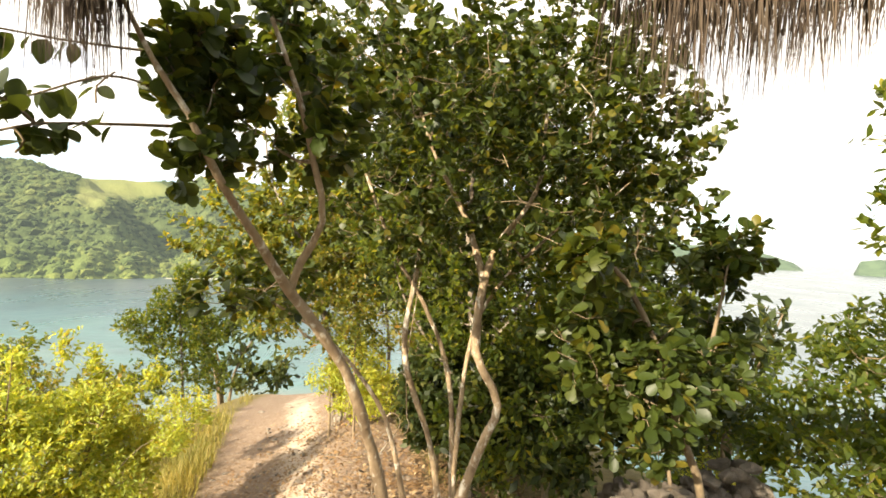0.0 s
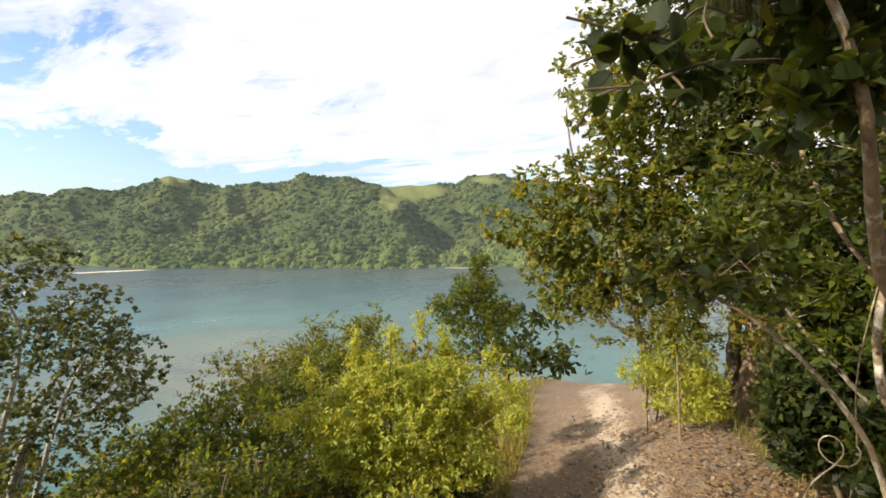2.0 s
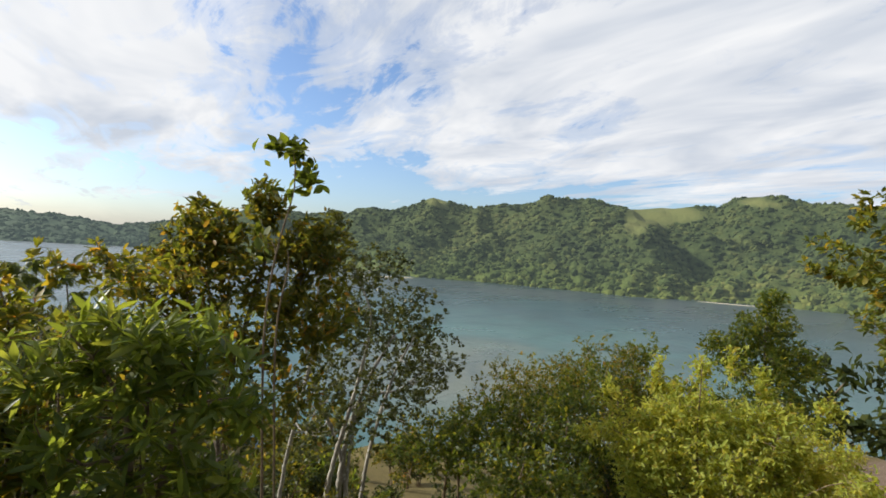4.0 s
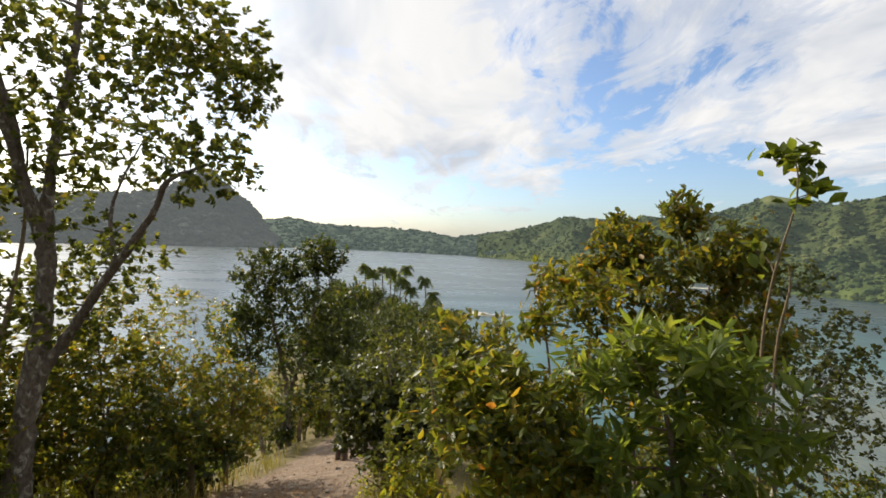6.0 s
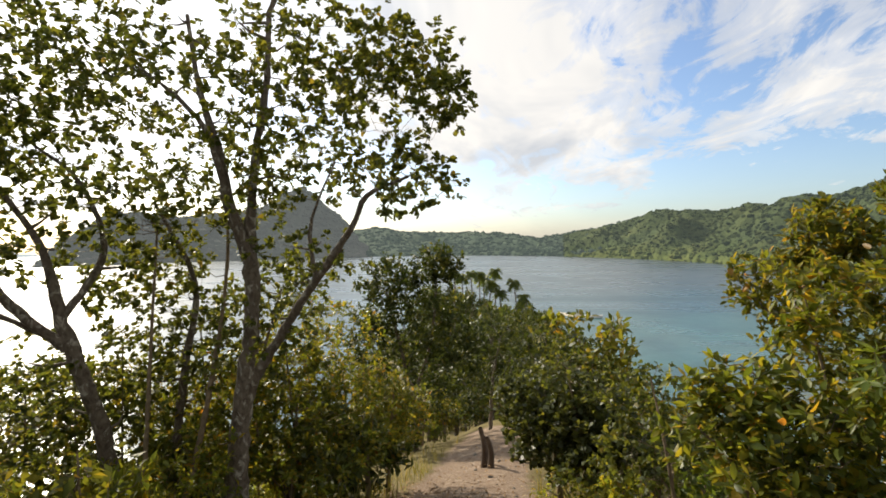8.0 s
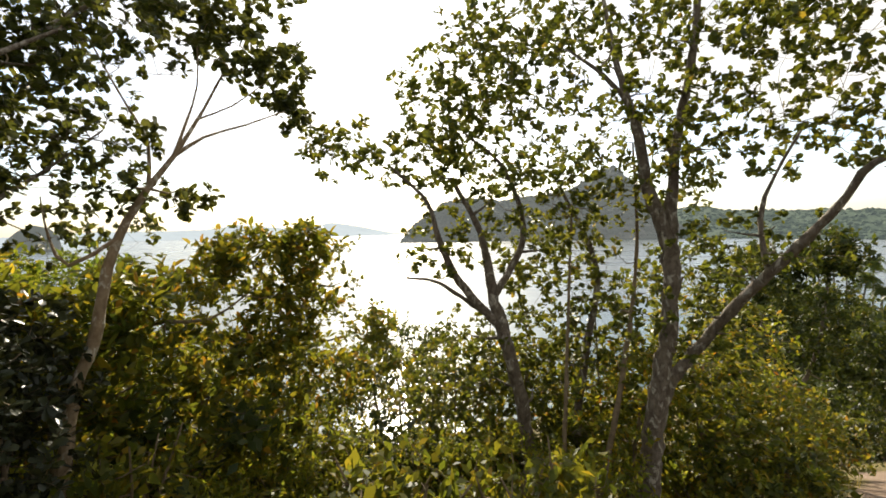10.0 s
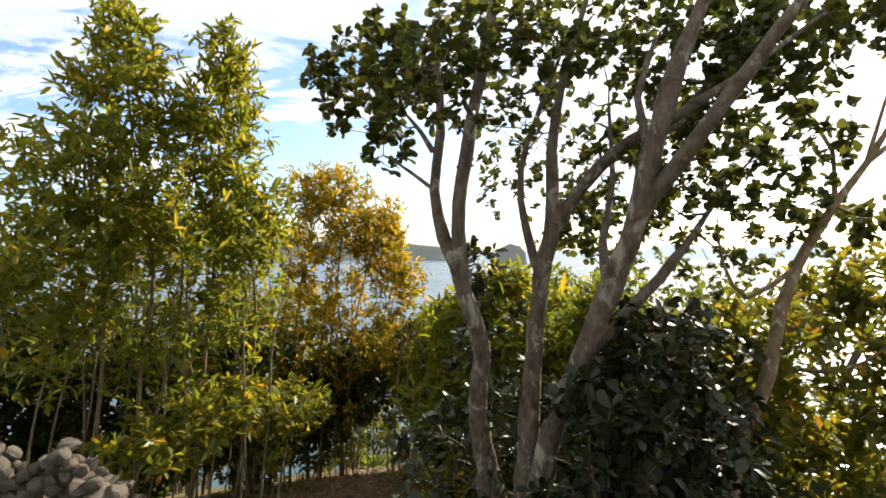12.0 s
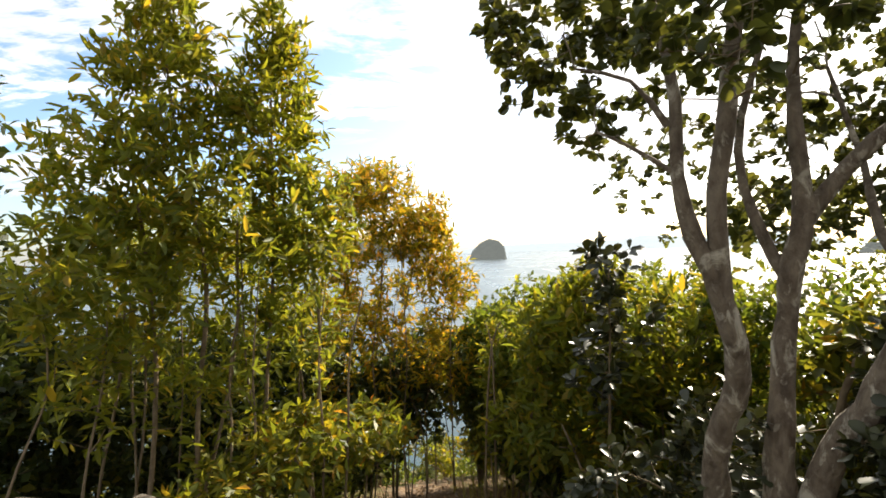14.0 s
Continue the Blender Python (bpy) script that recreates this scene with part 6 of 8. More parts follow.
plant("bush", "shaded green undergrowth at the foot of the tree", "bush", "dark",
    [[(0.763, 3.313, -1.87, 0.02), (0.769, 3.415, -1.212, 0.01)],
     [(1.591, 3.229, -1.63, 0.02), (1.607, 3.444, -0.972, 0.01)]],
    [(0.78, 3.72, -1.15, 0.46, 0.42, 60),
     (1.23, 3.38, -1.12, 0.44, 0.36, 50),
     (1.74, 3.38, -0.95, 0.46, 0.38, 50),
     (0.65, 4.15, -0.72, 0.56, 0.47, 50),
     (0.85, 3.19, -1.36, 0.4, 0.18, 30)], seed=42, plain=True)

plant("bush", "sunlit undergrowth behind the curving trunks", "bush", "mixed",
    [[(-0.99, 5.918, -2.205, 0.02), (-1.055, 6.11, -1.162, 0.01)],
     [(0.066, 5.5, -1.993, 0.02), (0.009, 5.6, -0.767, 0.01)]],
    [(-1.52, 6.32, -0.94, 0.87, 0.65, 60),
     (-0.64, 5.97, -0.85, 0.73, 0.73, 60),
     (0.14, 5.5, -0.99, 0.67, 0.61, 60),
     (-1.15, 6.4, -0.02, 0.94, 0.58, 50),
     (-0.03, 6.0, 0.1, 0.87, 0.6, 50)], seed=43, dense=1.3, plain=True)

plant("tree", "leafy tree crowding the edge of the path", "tree", "dark",
    [[(0.5, 6.1, -2.9, 0.08), (0.5, 6.1, -1.6, 0.06), (0.6, 6.2, -0.4, 0.05), (0.6, 6.2, 0.9, 0.03), (0.7, 6.3, 2.0, 0.015)],
     [(0.5, 6.1, -1.4, 0.04), (0.1, 6.3, -0.2, 0.03), (-0.3, 6.4, 1.0, 0.012)]],
    [(-0.5, 6.3, 0.9, 0.75, 0.7, 90),
     (0.4, 6.2, 1.6, 0.8, 0.7, 90),
     (-0.2, 6.1, -0.3, 0.8, 0.6, 80),
     (0.6, 5.9, 0.3, 0.7, 0.7, 70),
     (0.8, 6.0, -1.4, 0.6, 0.6, 60),
     (-0.6, 6.6, 2.0, 0.8, 0.6, 60)], seed=51, dense=1.7, big=1.35, plain=True)

plant("tree", "tall leafy tree with dull dark leaves", "tree", "dark",
    [[(1.2, 5.2, -2.6, 0.07), (1.1, 5.2, -1.2, 0.05), (1.0, 5.1, 0.2, 0.04), (1.0, 5.1, 1.6, 0.015)],
     [(1.1, 5.2, -0.9, 0.04), (1.6, 5.1, 0.2, 0.02), (1.9, 5.0, 1.0, 0.01)]],
    [(1.0, 5.0, 1.3, 0.8, 0.7, 80),
     (1.7, 4.9, 0.5, 0.7, 0.7, 70),
     (0.7, 4.9, 0.1, 0.7, 0.6, 70),
     (1.2, 4.8, -0.9, 0.9, 0.6, 70),
     (0.4, 4.6, -1.2, 0.6, 0.5, 40),
     (1.9, 4.7, -0.4, 0.6, 0.7, 50)], seed=52, dense=2.0, plain=True)

plant("tree", "dense green tree behind the curving trunks", "tree", "green",
    [[(0.3, 4.0, -2.2, 0.05), (0.3, 4.0, -1.0, 0.04), (0.2, 4.0, 0.2, 0.03), (0.3, 4.0, 1.2, 0.012)],
     [(0.3, 4.0, -1.0, 0.03), (0.8, 3.9, -0.2, 0.02), (1.1, 3.8, 0.5, 0.01)],
     [(0.3, 4.0, -1.3, 0.025), (-0.3, 4.2, -0.5, 0.015), (-0.5, 4.3, 0.2, 0.008)]],
    [(0.2, 4.0, 0.9, 0.7, 0.55, 70),
     (0.9, 3.8, 0.4, 0.6, 0.55, 60),
     (-0.4, 4.2, 0.1, 0.5, 0.45, 44),
     (0.3, 3.9, -0.5, 0.8, 0.5, 70),
     (1.1, 3.6, -0.7, 0.6, 0.5, 50),
     (0.6, 3.5, -1.3, 0.7, 0.4, 44),
     (1.12, 2.67, -0.45, 0.48, 0.55, 60),
     (0.78, 2.69, -0.28, 0.34, 0.47, 50)], seed=53, dense=1.5, plain=True)

plant("tree", "yellow-green tree in the sun at the edge of the wood", "tree", "lime",
    [[(-0.9, 8.9, -3.1, 0.05), (-0.9, 8.9, -2.0, 0.04), (-1.0, 8.8, -0.8, 0.025), (-1.0, 8.8, 0.2, 0.01)]],
    [(-1.0, 8.8, -0.2, 0.8, 0.6, 70),
     (-1.4, 8.7, -1.0, 0.7, 0.5, 60),
     (-0.6, 8.7, -1.3, 0.8, 0.6, 60),
     (-0.4, 9.0, 0.4, 0.8, 0.6, 50)], seed=54, dense=1.2, plain=True)

plant("tree", "thin upright tree with dull green leaves", "tree", "willow",
    [[(2.358, -8.618, -2.505, 0.03), (2.279, -8.662, -1.058, 0.022), (2.209, -8.701, 0.137, 0.012), (2.208, -8.701, 0.624, 0.006)],
     [(2.905, -8.254, -2.415, 0.03), (2.838, -8.303, -0.746, 0.02), (2.862, -8.286, 0.296, 0.008)],
     [(1.821, -9.106, -2.554, 0.03), (1.759, -9.131, -0.847, 0.02), (1.693, -9.157, 0.02, 0.008)]],
    [(2.21, -8.7, 0.19, 0.69, 0.52, 70),
     (2.86, -8.29, 0.09, 0.69, 0.58, 70),
     (1.75, -9.13, -0.5, 0.66, 0.48, 60),
     (2.26, -8.44, -0.75, 0.78, 0.44, 70),
     (1.59, -8.98, -1.27, 0.69, 0.46, 50),
     (2.93, -7.72, -0.75, 0.64, 0.48, 50)], seed=55, plain=True, dense=1.5)

plant("bush", "tangled green bush with thin stems", "bush", "green",
    [[(-0.051, -8.699, -2.211, 0.02), (-0.063, -8.698, -1.173, 0.012), (-0.077, -8.697, -0.49, 0.005)],
     [(-0.505, -8.44, -2.095, 0.02), (-0.505, -8.44, -0.743, 0.008)]],
    [(-0.08, -8.8, -0.7, 0.45, 0.3, 60),
     (-0.5, -8.44, -0.74, 0.42, 0.37, 60),
     (0.13, -8.71, -1.17, 0.39, 0.34, 44),
     (-0.29, -8.27, -1.33, 0.49, 0.31, 50),
     (-1.02, -8.31, -0.74, 0.42, 0.42, 50)], seed=56, plain=True, dense=1.9)

plant("bush", "dark tangle of twigs and leaves beside the litter", "bush", "dark",
    [[(0.914, -8.459, -2.077, 0.015), (0.885, -8.464, -1.377, 0.01), (0.864, -8.467, -0.808, 0.004)],
     [(-0.095, -7.692, -1.603, 0.015), (-0.098, -7.691, -1.119, 0.006)]],
    [(0.9, -8.66, -1.1, 0.44, 0.34, 50),
     (1.24, -8.39, -1.26, 0.42, 0.28, 40),
     (-0.1, -7.69, -1.2, 0.23, 0.26, 40),
     (-0.35, -7.45, -1.3, 0.32, 0.18, 30),
     (0.65, -9.3, -0.99, 0.39, 0.33, 34)], seed=57, plain=True, dense=1.9)

plant("bush", "olive bushes filling the slope below the forked trees", "bush", "mixed",
    [[(-4.808, -7.538, -3.066, 0.037), (-4.862, -7.495, -1.838, 0.019)],
     [(-5.349, -6.302, -2.845, 0.037), (-5.344, -6.308, -1.58, 0.019)],
     [(-6.04, -5.725, -2.952, 0.037), (-5.992, -5.809, -1.764, 0.019)]],
    [(-4.99, -7.71, -1.85, 0.73, 0.47, 60),
     (-5.3, -6.74, -1.53, 0.67, 0.43, 60),
     (-5.79, -6.12, -1.71, 0.67, 0.49, 60),
     (-6.41, -5.55, -1.56, 0.7, 0.51, 60),
     (-4.87, -6.82, -2.06, 0.76, 0.35, 44),
     (-5.54, -5.59, -2.08, 0.72, 0.33, 44)], seed=60, plain=True, dense=1.2, big=1.1)

plant("bush", "yellowing bush between the trees and the western path", "bush", "yellow",
    [[(-5.43, -4.849, -2.741, 0.03), (-5.671, -4.86, -1.532, 0.015)],
     [(-6.969, -4.867, -3.19, 0.03), (-7.213, -5.046, -1.662, 0.015)],
     [(-4.862, -5.2, -2.705, 0.03), (-4.968, -5.088, -1.494, 0.015)]],
    [(-5.84, -4.97, -1.36, 0.68, 0.62, 80),
     (-7.39, -5.15, -1.41, 0.7, 0.7, 80),
     (-5.12, -5.22, -1.45, 0.58, 0.64, 70),
     (-5.62, -4.58, -1.93, 0.81, 0.46, 70),
     (-7.11, -4.6, -2.16, 0.65, 0.65, 60),
     (-4.5, -5.26, -1.81, 0.53, 0.48, 50),
     (-6.79, -5.34, -0.92, 0.51, 0.44, 30)], seed=61, dense=0.9, plain=True)

plant("bush", "dull olive bushes on the slope above the bay", "bush", "mixed",
    [[(-7.007, 5.583, -3.998, 0.04), (-7.292, 5.593, -2.713, 0.02)],
     [(-5.606, 6.023, -3.558, 0.04), (-6.196, 6.228, -2.477, 0.02)],
     [(-7.196, 3.943, -3.787, 0.03), (-7.251, 3.875, -3.063, 0.015)]],
    [(-7.45, 5.72, -2.58, 1.15, 0.63, 80),
     (-6.43, 6.31, -2.18, 0.92, 0.72, 70),
     (-7.33, 4.7, -3.01, 0.96, 0.57, 60),
     (-7.4, 3.69, -3.19, 0.98, 0.44, 50),
     (-6.18, 5.49, -2.9, 1.21, 0.56, 60),
     (-5.34, 6.53, -2.5, 0.88, 0.78, 50)], seed=62, dense=1.4, plain=True)

plant("tree", "grey-stemmed tree on the slope with dull leaves", "tree", "round",
    [[(-7.919, 2.05, -3.729, 0.05), (-7.816, 2.387, -2.29, 0.04), (-7.759, 2.55, -1.259, 0.025), (-7.84, 2.314, -0.528, 0.012)],
     [(-7.755, 2.561, -3.623, 0.04), (-7.628, 2.889, -2.193, 0.03), (-7.577, 3.252, -1.477, 0.012)],
     [(-7.78, 1.331, -3.35, 0.04), (-7.711, 1.657, -1.568, 0.03), (-7.705, 1.682, -0.356, 0.012)]],
    [(-7.77, 2.52, -0.46, 0.67, 0.42, 50),
     (-7.6, 3.2, -1.17, 0.59, 0.51, 50),
     (-7.6, 3.66, -1.94, 0.52, 0.61, 44),
     (-7.74, 1.95, -1.05, 0.73, 0.89, 70),
     (-7.65, 2.55, -1.76, 0.9, 0.74, 60),
     (-7.69, 1.76, -0.09, 0.48, 0.48, 36),
     (-7.19, 2.64, -2.64, 0.93, 0.54, 44),
     (-7.5, 1.7, -2.37, 0.78, 0.7, 44)], seed=63, dense=1.1, plain=True, big=1.4, bark='pale')

plant("bush", "green bushes below the bright bush", "bush", "green",
    [[(-5.707, 3.672, -3.416, 0.03), (-5.789, 3.897, -2.617, 0.015)],
     [(-6.401, 3.139, -3.458, 0.03), (-6.362, 3.209, -2.704, 0.015)]],
    [(-6.16, 4.39, -2.55, 0.7, 0.47, 70),
     (-6.11, 3.61, -2.76, 0.72, 0.43, 60),
     (-6.38, 2.97, -2.78, 0.64, 0.36, 44),
     (-5.34, 4.42, -2.75, 0.57, 0.43, 50),
     (-5.18, 3.7, -2.95, 0.84, 0.26, 44)], seed=64, dense=1.3, plain=True)

plant("bush", "green bush on the bank beside the northern path", "bush", "dark",
    [[(0.024, 4.631, -1.861, 0.02), (-0.037, 4.64, -1.38, 0.008)],
     [(0.355, 4.57, -1.819, 0.02), (0.203, 4.601, -1.078, 0.008)],
     [(0.466, 3.609, -1.649, 0.02), (0.297, 3.658, -1.147, 0.008)]],
    [(-0.03, 4.64, -1.47, 0.38, 0.43, 70),
     (-0.11, 4.95, -1.28, 0.22, 0.33, 30),
     (0.2, 4.6, -1.03, 0.46, 0.56, 70),
     (0.32, 3.65, -1.3, 0.29, 0.49, 70),
     (0.28, 4.79, -0.47, 0.53, 0.53, 60)], seed=65, dense=1.8, plain=True)

plant("bush", "leafy green bushes shading the fallen leaves", "bush", "green",
    [[(-0.484, -9.659, -2.462, 0.02), (-0.502, -9.656, -0.626, 0.008)],
     [(-1.117, -9.738, -2.532, 0.02), (-1.115, -9.739, -0.537, 0.008)],
     [(0.113, -9.908, -2.561, 0.02), (0.08, -9.908, -0.888, 0.008)]],
    [(-0.5, -9.66, -0.63, 0.6, 0.42, 60),
     (-1.11, -9.74, -0.54, 0.62, 0.5, 60),
     (0.02, -9.91, -0.83, 0.37, 0.37, 40),
     (-0.68, -9.42, -1.28, 0.81, 0.46, 60),
     (-1.77, -9.53, -0.66, 0.68, 0.62, 60)], seed=66, plain=True, dense=1.9)

plant("tree", "thin many-stemmed tree near the western path", "tree", "olive",
    [[(-4.253, -5.219, -2.657, 0.04), (-4.652, -5.126, -1.423, 0.03), (-4.951, -5.106, -0.271, 0.02), (-5.126, -5.212, 0.714, 0.01)],
     [(-4.912, -5.431, -3.076, 0.04), (-5.369, -5.24, -1.621, 0.025), (-5.77, -5.063, -0.452, 0.012)],
     [(-4.154, -5.299, -2.59, 0.03), (-4.368, -5.383, -1.173, 0.02), (-4.588, -5.458, 0.178, 0.01)]],
    [(-5.13, -5.21, 0.66, 0.69, 0.52, 44),
     (-5.74, -5.11, -0.4, 0.68, 0.5, 40),
     (-4.59, -5.46, 0.22, 0.61, 0.5, 40),
     (-5.06, -5.28, -0.83, 0.69, 0.52, 36)], seed=67, plain=True, dense=0.8, big=1.4)

plant("bush", "yellowing bush with thin stems on the slope above the sea", "bush", "yellow",
    [[(-1.971, -7.968, -2.354, 0.02), (-2.191, -7.931, -1.156, 0.008)],
     [(-2.73, -7.796, -2.445, 0.02), (-2.79, -7.777, -1.462, 0.008)],
     [(-3.404, -7.754, -2.635, 0.02), (-3.472, -7.722, -1.695, 0.008)]],
    [(-2.1, -7.95, -1.1, 0.67, 0.61, 70),
     (-2.72, -7.8, -1.67, 0.72, 0.5, 70),
     (-1.91, -7.57, -1.75, 0.66, 0.46, 60),
     (-3.47, -7.73, -1.81, 0.64, 0.4, 60),
     (-3.46, -8.17, -1.39, 0.56, 0.37, 40)], seed=70, dense=1.1, plain=2)

plant("bush", "tangled olive bush with many thin stems under the forked trees", "bush", "olive",
    [[(-4.45, -6.732, -2.753, 0.02), (-4.475, -6.711, -1.242, 0.008)],
     [(-4.93, -6.257, -2.781, 0.02), (-4.966, -6.216, -0.922, 0.008)],
     [(-5.405, -5.62, -2.768, 0.02), (-5.353, -5.701, -0.805, 0.008)],
     [(-5.602, -4.798, -2.593, 0.02), (-5.552, -4.915, -0.956, 0.008)],
     [(-5.6, -5.277, -2.744, 0.018), (-5.599, -5.279, -1.119, 0.008)],
     [(-4.697, -6.504, -2.771, 0.018), (-4.729, -6.472, -0.812, 0.006)]],
    [(-4.47, -6.71, -1.52, 0.54, 0.49, 60),
     (-4.93, -6.26, -1.14, 0.6, 0.44, 70),
     (-4.82, -6.08, -1.97, 0.68, 0.42, 60),
     (-5.38, -5.65, -1.02, 0.6, 0.49, 70),
     (-5.25, -5.48, -1.95, 0.68, 0.42, 60),
     (-5.56, -4.9, -1.37, 0.52, 0.47, 60),
     (-5.52, -4.43, -1.9, 0.55, 0.35, 50),
     (-4.23, -6.78, -2.15, 0.64, 0.32, 44),
     (-5.13, -6.01, -0.33, 0.54, 0.33, 30),
     (-5.64, -4.97, -0.45, 0.48, 0.32, 24)], seed=71, dense=0.8, big=1.3, plain=2)

plant("bush", "dense shaded thicket of thin stems and dull leaves", "bush", "dark",
    [[(3.252, -6.786, -1.907, 0.014), (3.053, -7.028, -0.566, 0.006)],
     [(2.839, -7.393, -2.014, 0.014), (2.754, -7.47, -0.434, 0.006)],
     [(2.306, -7.944, -2.169, 0.014), (2.176, -8.028, -0.483, 0.006)],
     [(1.84, -8.329, -2.295, 0.014), (1.675, -8.406, -0.419, 0.006)],
     [(1.427, -9.04, -2.613, 0.014), (1.423, -9.042, -0.71, 0.006)],
     [(0.631, -9.242, -2.657, 0.014), (0.605, -9.247, -0.843, 0.006)]],
    [(3.09, -6.98, -0.73, 0.64, 0.54, 70),
     (3.0, -6.78, -1.31, 0.61, 0.37, 60),
     (2.7, -7.52, -0.79, 0.6, 0.45, 70),
     (2.58, -7.49, -1.37, 0.59, 0.39, 60),
     (2.24, -8.11, -0.88, 0.63, 0.42, 70),
     (2.05, -7.99, -1.48, 0.65, 0.35, 60),
     (1.67, -8.62, -0.97, 0.6, 0.44, 60),
     (1.47, -8.6, -1.6, 0.64, 0.37, 60),
     (0.97, -9.27, -1.45, 0.65, 0.53, 70),
     (0.41, -9.48, -1.12, 0.48, 0.42, 50)], seed=72, plain=True, dense=1.5)

plant("shrub", "broad-leaved shrubs behind the leaning trunks", "shrub", "green",
    [[(-0.292, -7.717, -1.817, 0.014), (-0.284, -7.717, -0.407, 0.006)],
     [(-0.716, -7.282, -1.584, 0.014), (-0.691, -7.286, -0.351, 0.006)],
     [(-1.254, -6.942, -1.422, 0.014), (-1.204, -6.96, -0.313, 0.006)],
     [(-1.293, -7.107, -1.493, 0.014), (-1.245, -7.134, -0.335, 0.006)],
     [(-1.63, -6.639, -1.35, 0.014), (-1.54, -6.709, -0.302, 0.006)]],
    [(-0.29, -7.82, -0.66, 0.37, 0.33, 60),
     (-0.28, -7.62, -1.18, 0.39, 0.31, 50),
     (-0.69, -7.29, -0.56, 0.32, 0.32, 60),
     (-0.75, -7.18, -1.05, 0.34, 0.31, 50),
     (-1.18, -6.97, -0.44, 0.3, 0.3, 60),
     (-1.19, -6.86, -0.88, 0.32, 0.29, 50),
     (-1.12, -7.31, -0.55, 0.4, 0.4, 60),
     (-1.1, -7.09, -1.0, 0.38, 0.31, 50),
     (-1.51, -6.98, -0.33, 0.43, 0.39, 60),
     (-1.59, -6.54, -0.68, 0.39, 0.42, 60),
     (-1.31, -6.63, -0.87, 0.37, 0.28, 50)], seed=73, dense=0.8, big=0.72)

plant("bush", "pale green bush on the grassy slope", "bush", "green",
    [[(-5.005, 3.116, -3.072, 0.015), (-4.942, 3.213, -2.427, 0.006)],
     [(-5.395, 4.287, -3.353, 0.015), (-5.347, 4.345, -2.196, 0.006)],
     [(-6.063, 6.484, -3.86, 0.015), (-6.061, 6.486, -2.076, 0.006)]],
    [(-4.95, 3.2, -2.55, 0.79, 0.37, 50),
     (-5.35, 4.34, -2.26, 0.58, 0.43, 50),
     (-6.12, 6.43, -2.08, 0.66, 0.43, 40),
     (-6.49, 3.55, -2.61, 0.7, 0.47, 40),
     (-6.13, 7.09, -1.72, 0.4, 0.4, 16),
     (-5.87, 5.27, -2.22, 0.67, 0.42, 40)], seed=75, plain=True)

plant("tree", "slender pale-stemmed tree with bare twigs under its crown", "tree", "round",
    [[(-1.326, -5.996, -1.424, 0.04), (-1.364, -5.992, -1.072, 0.034), (-1.422, -5.985, -0.671, 0.03), (-1.496, -5.975, -0.469, 0.028), (-1.545, -5.966, -0.215, 0.026), (-1.607, -5.954, 0.011, 0.022), (-1.735, -5.945, 0.24, 0.017), (-1.847, -5.944, 0.4, 0.013), (-1.967, -5.956, 0.599, 0.009), (-2.138, -5.996, 0.913, 0.005)],
     [(-1.847, -5.944, 0.4, 0.011), (-1.991, -5.947, 0.51, 0.008), (-2.189, -5.918, 0.593, 0.006), (-2.415, -5.915, 0.699, 0.003)],
     [(-1.735, -5.945, 0.24, 0.012), (-1.747, -5.973, 0.454, 0.009), (-1.659, -6.046, 0.68, 0.006), (-1.571, -6.165, 0.933, 0.004)],
     [(-1.847, -5.944, 0.4, 0.01), (-1.915, -5.974, 0.571, 0.007), (-1.986, -6.002, 0.781, 0.005), (-2.006, -6.048, 1.033, 0.003)],
     [(-1.967, -5.956, 0.599, 0.007), (-2.141, -5.941, 0.694, 0.005), (-2.342, -5.955, 0.866, 0.003)],
     [(-1.607, -5.954, 0.011, 0.012), (-1.42, -5.935, -0.106, 0.01), (-1.358, -5.993, 0.019, 0.006), (-1.338, -5.995, 0.193, 0.003)]],
    [(-2.17, -5.98, 1.03, 0.23, 0.2, 44),
     (-2.39, -5.99, 0.91, 0.21, 0.21, 50),
     (-2.49, -5.99, 0.71, 0.14, 0.14, 22),
     (-1.95, -6.07, 1.15, 0.26, 0.14, 36),
     (-2.27, -6.05, 1.33, 0.33, 0.15, 34),
     (-1.74, -5.92, 0.52, 0.08, 0.08, 5),
     (-1.68, -5.94, 0.19, 0.11, 0.11, 8),
     (-1.97, -6.06, 0.2, 0.14, 0.12, 14),
     (-1.47, -6.08, 1.06, 0.19, 0.14, 16)], seed=80, dense=0.52, thick=0.9, bark='tan', per=11)

# ---- undergrowth and woods: a few kinds, set out over the slopes ----
spot = random.Random(11)


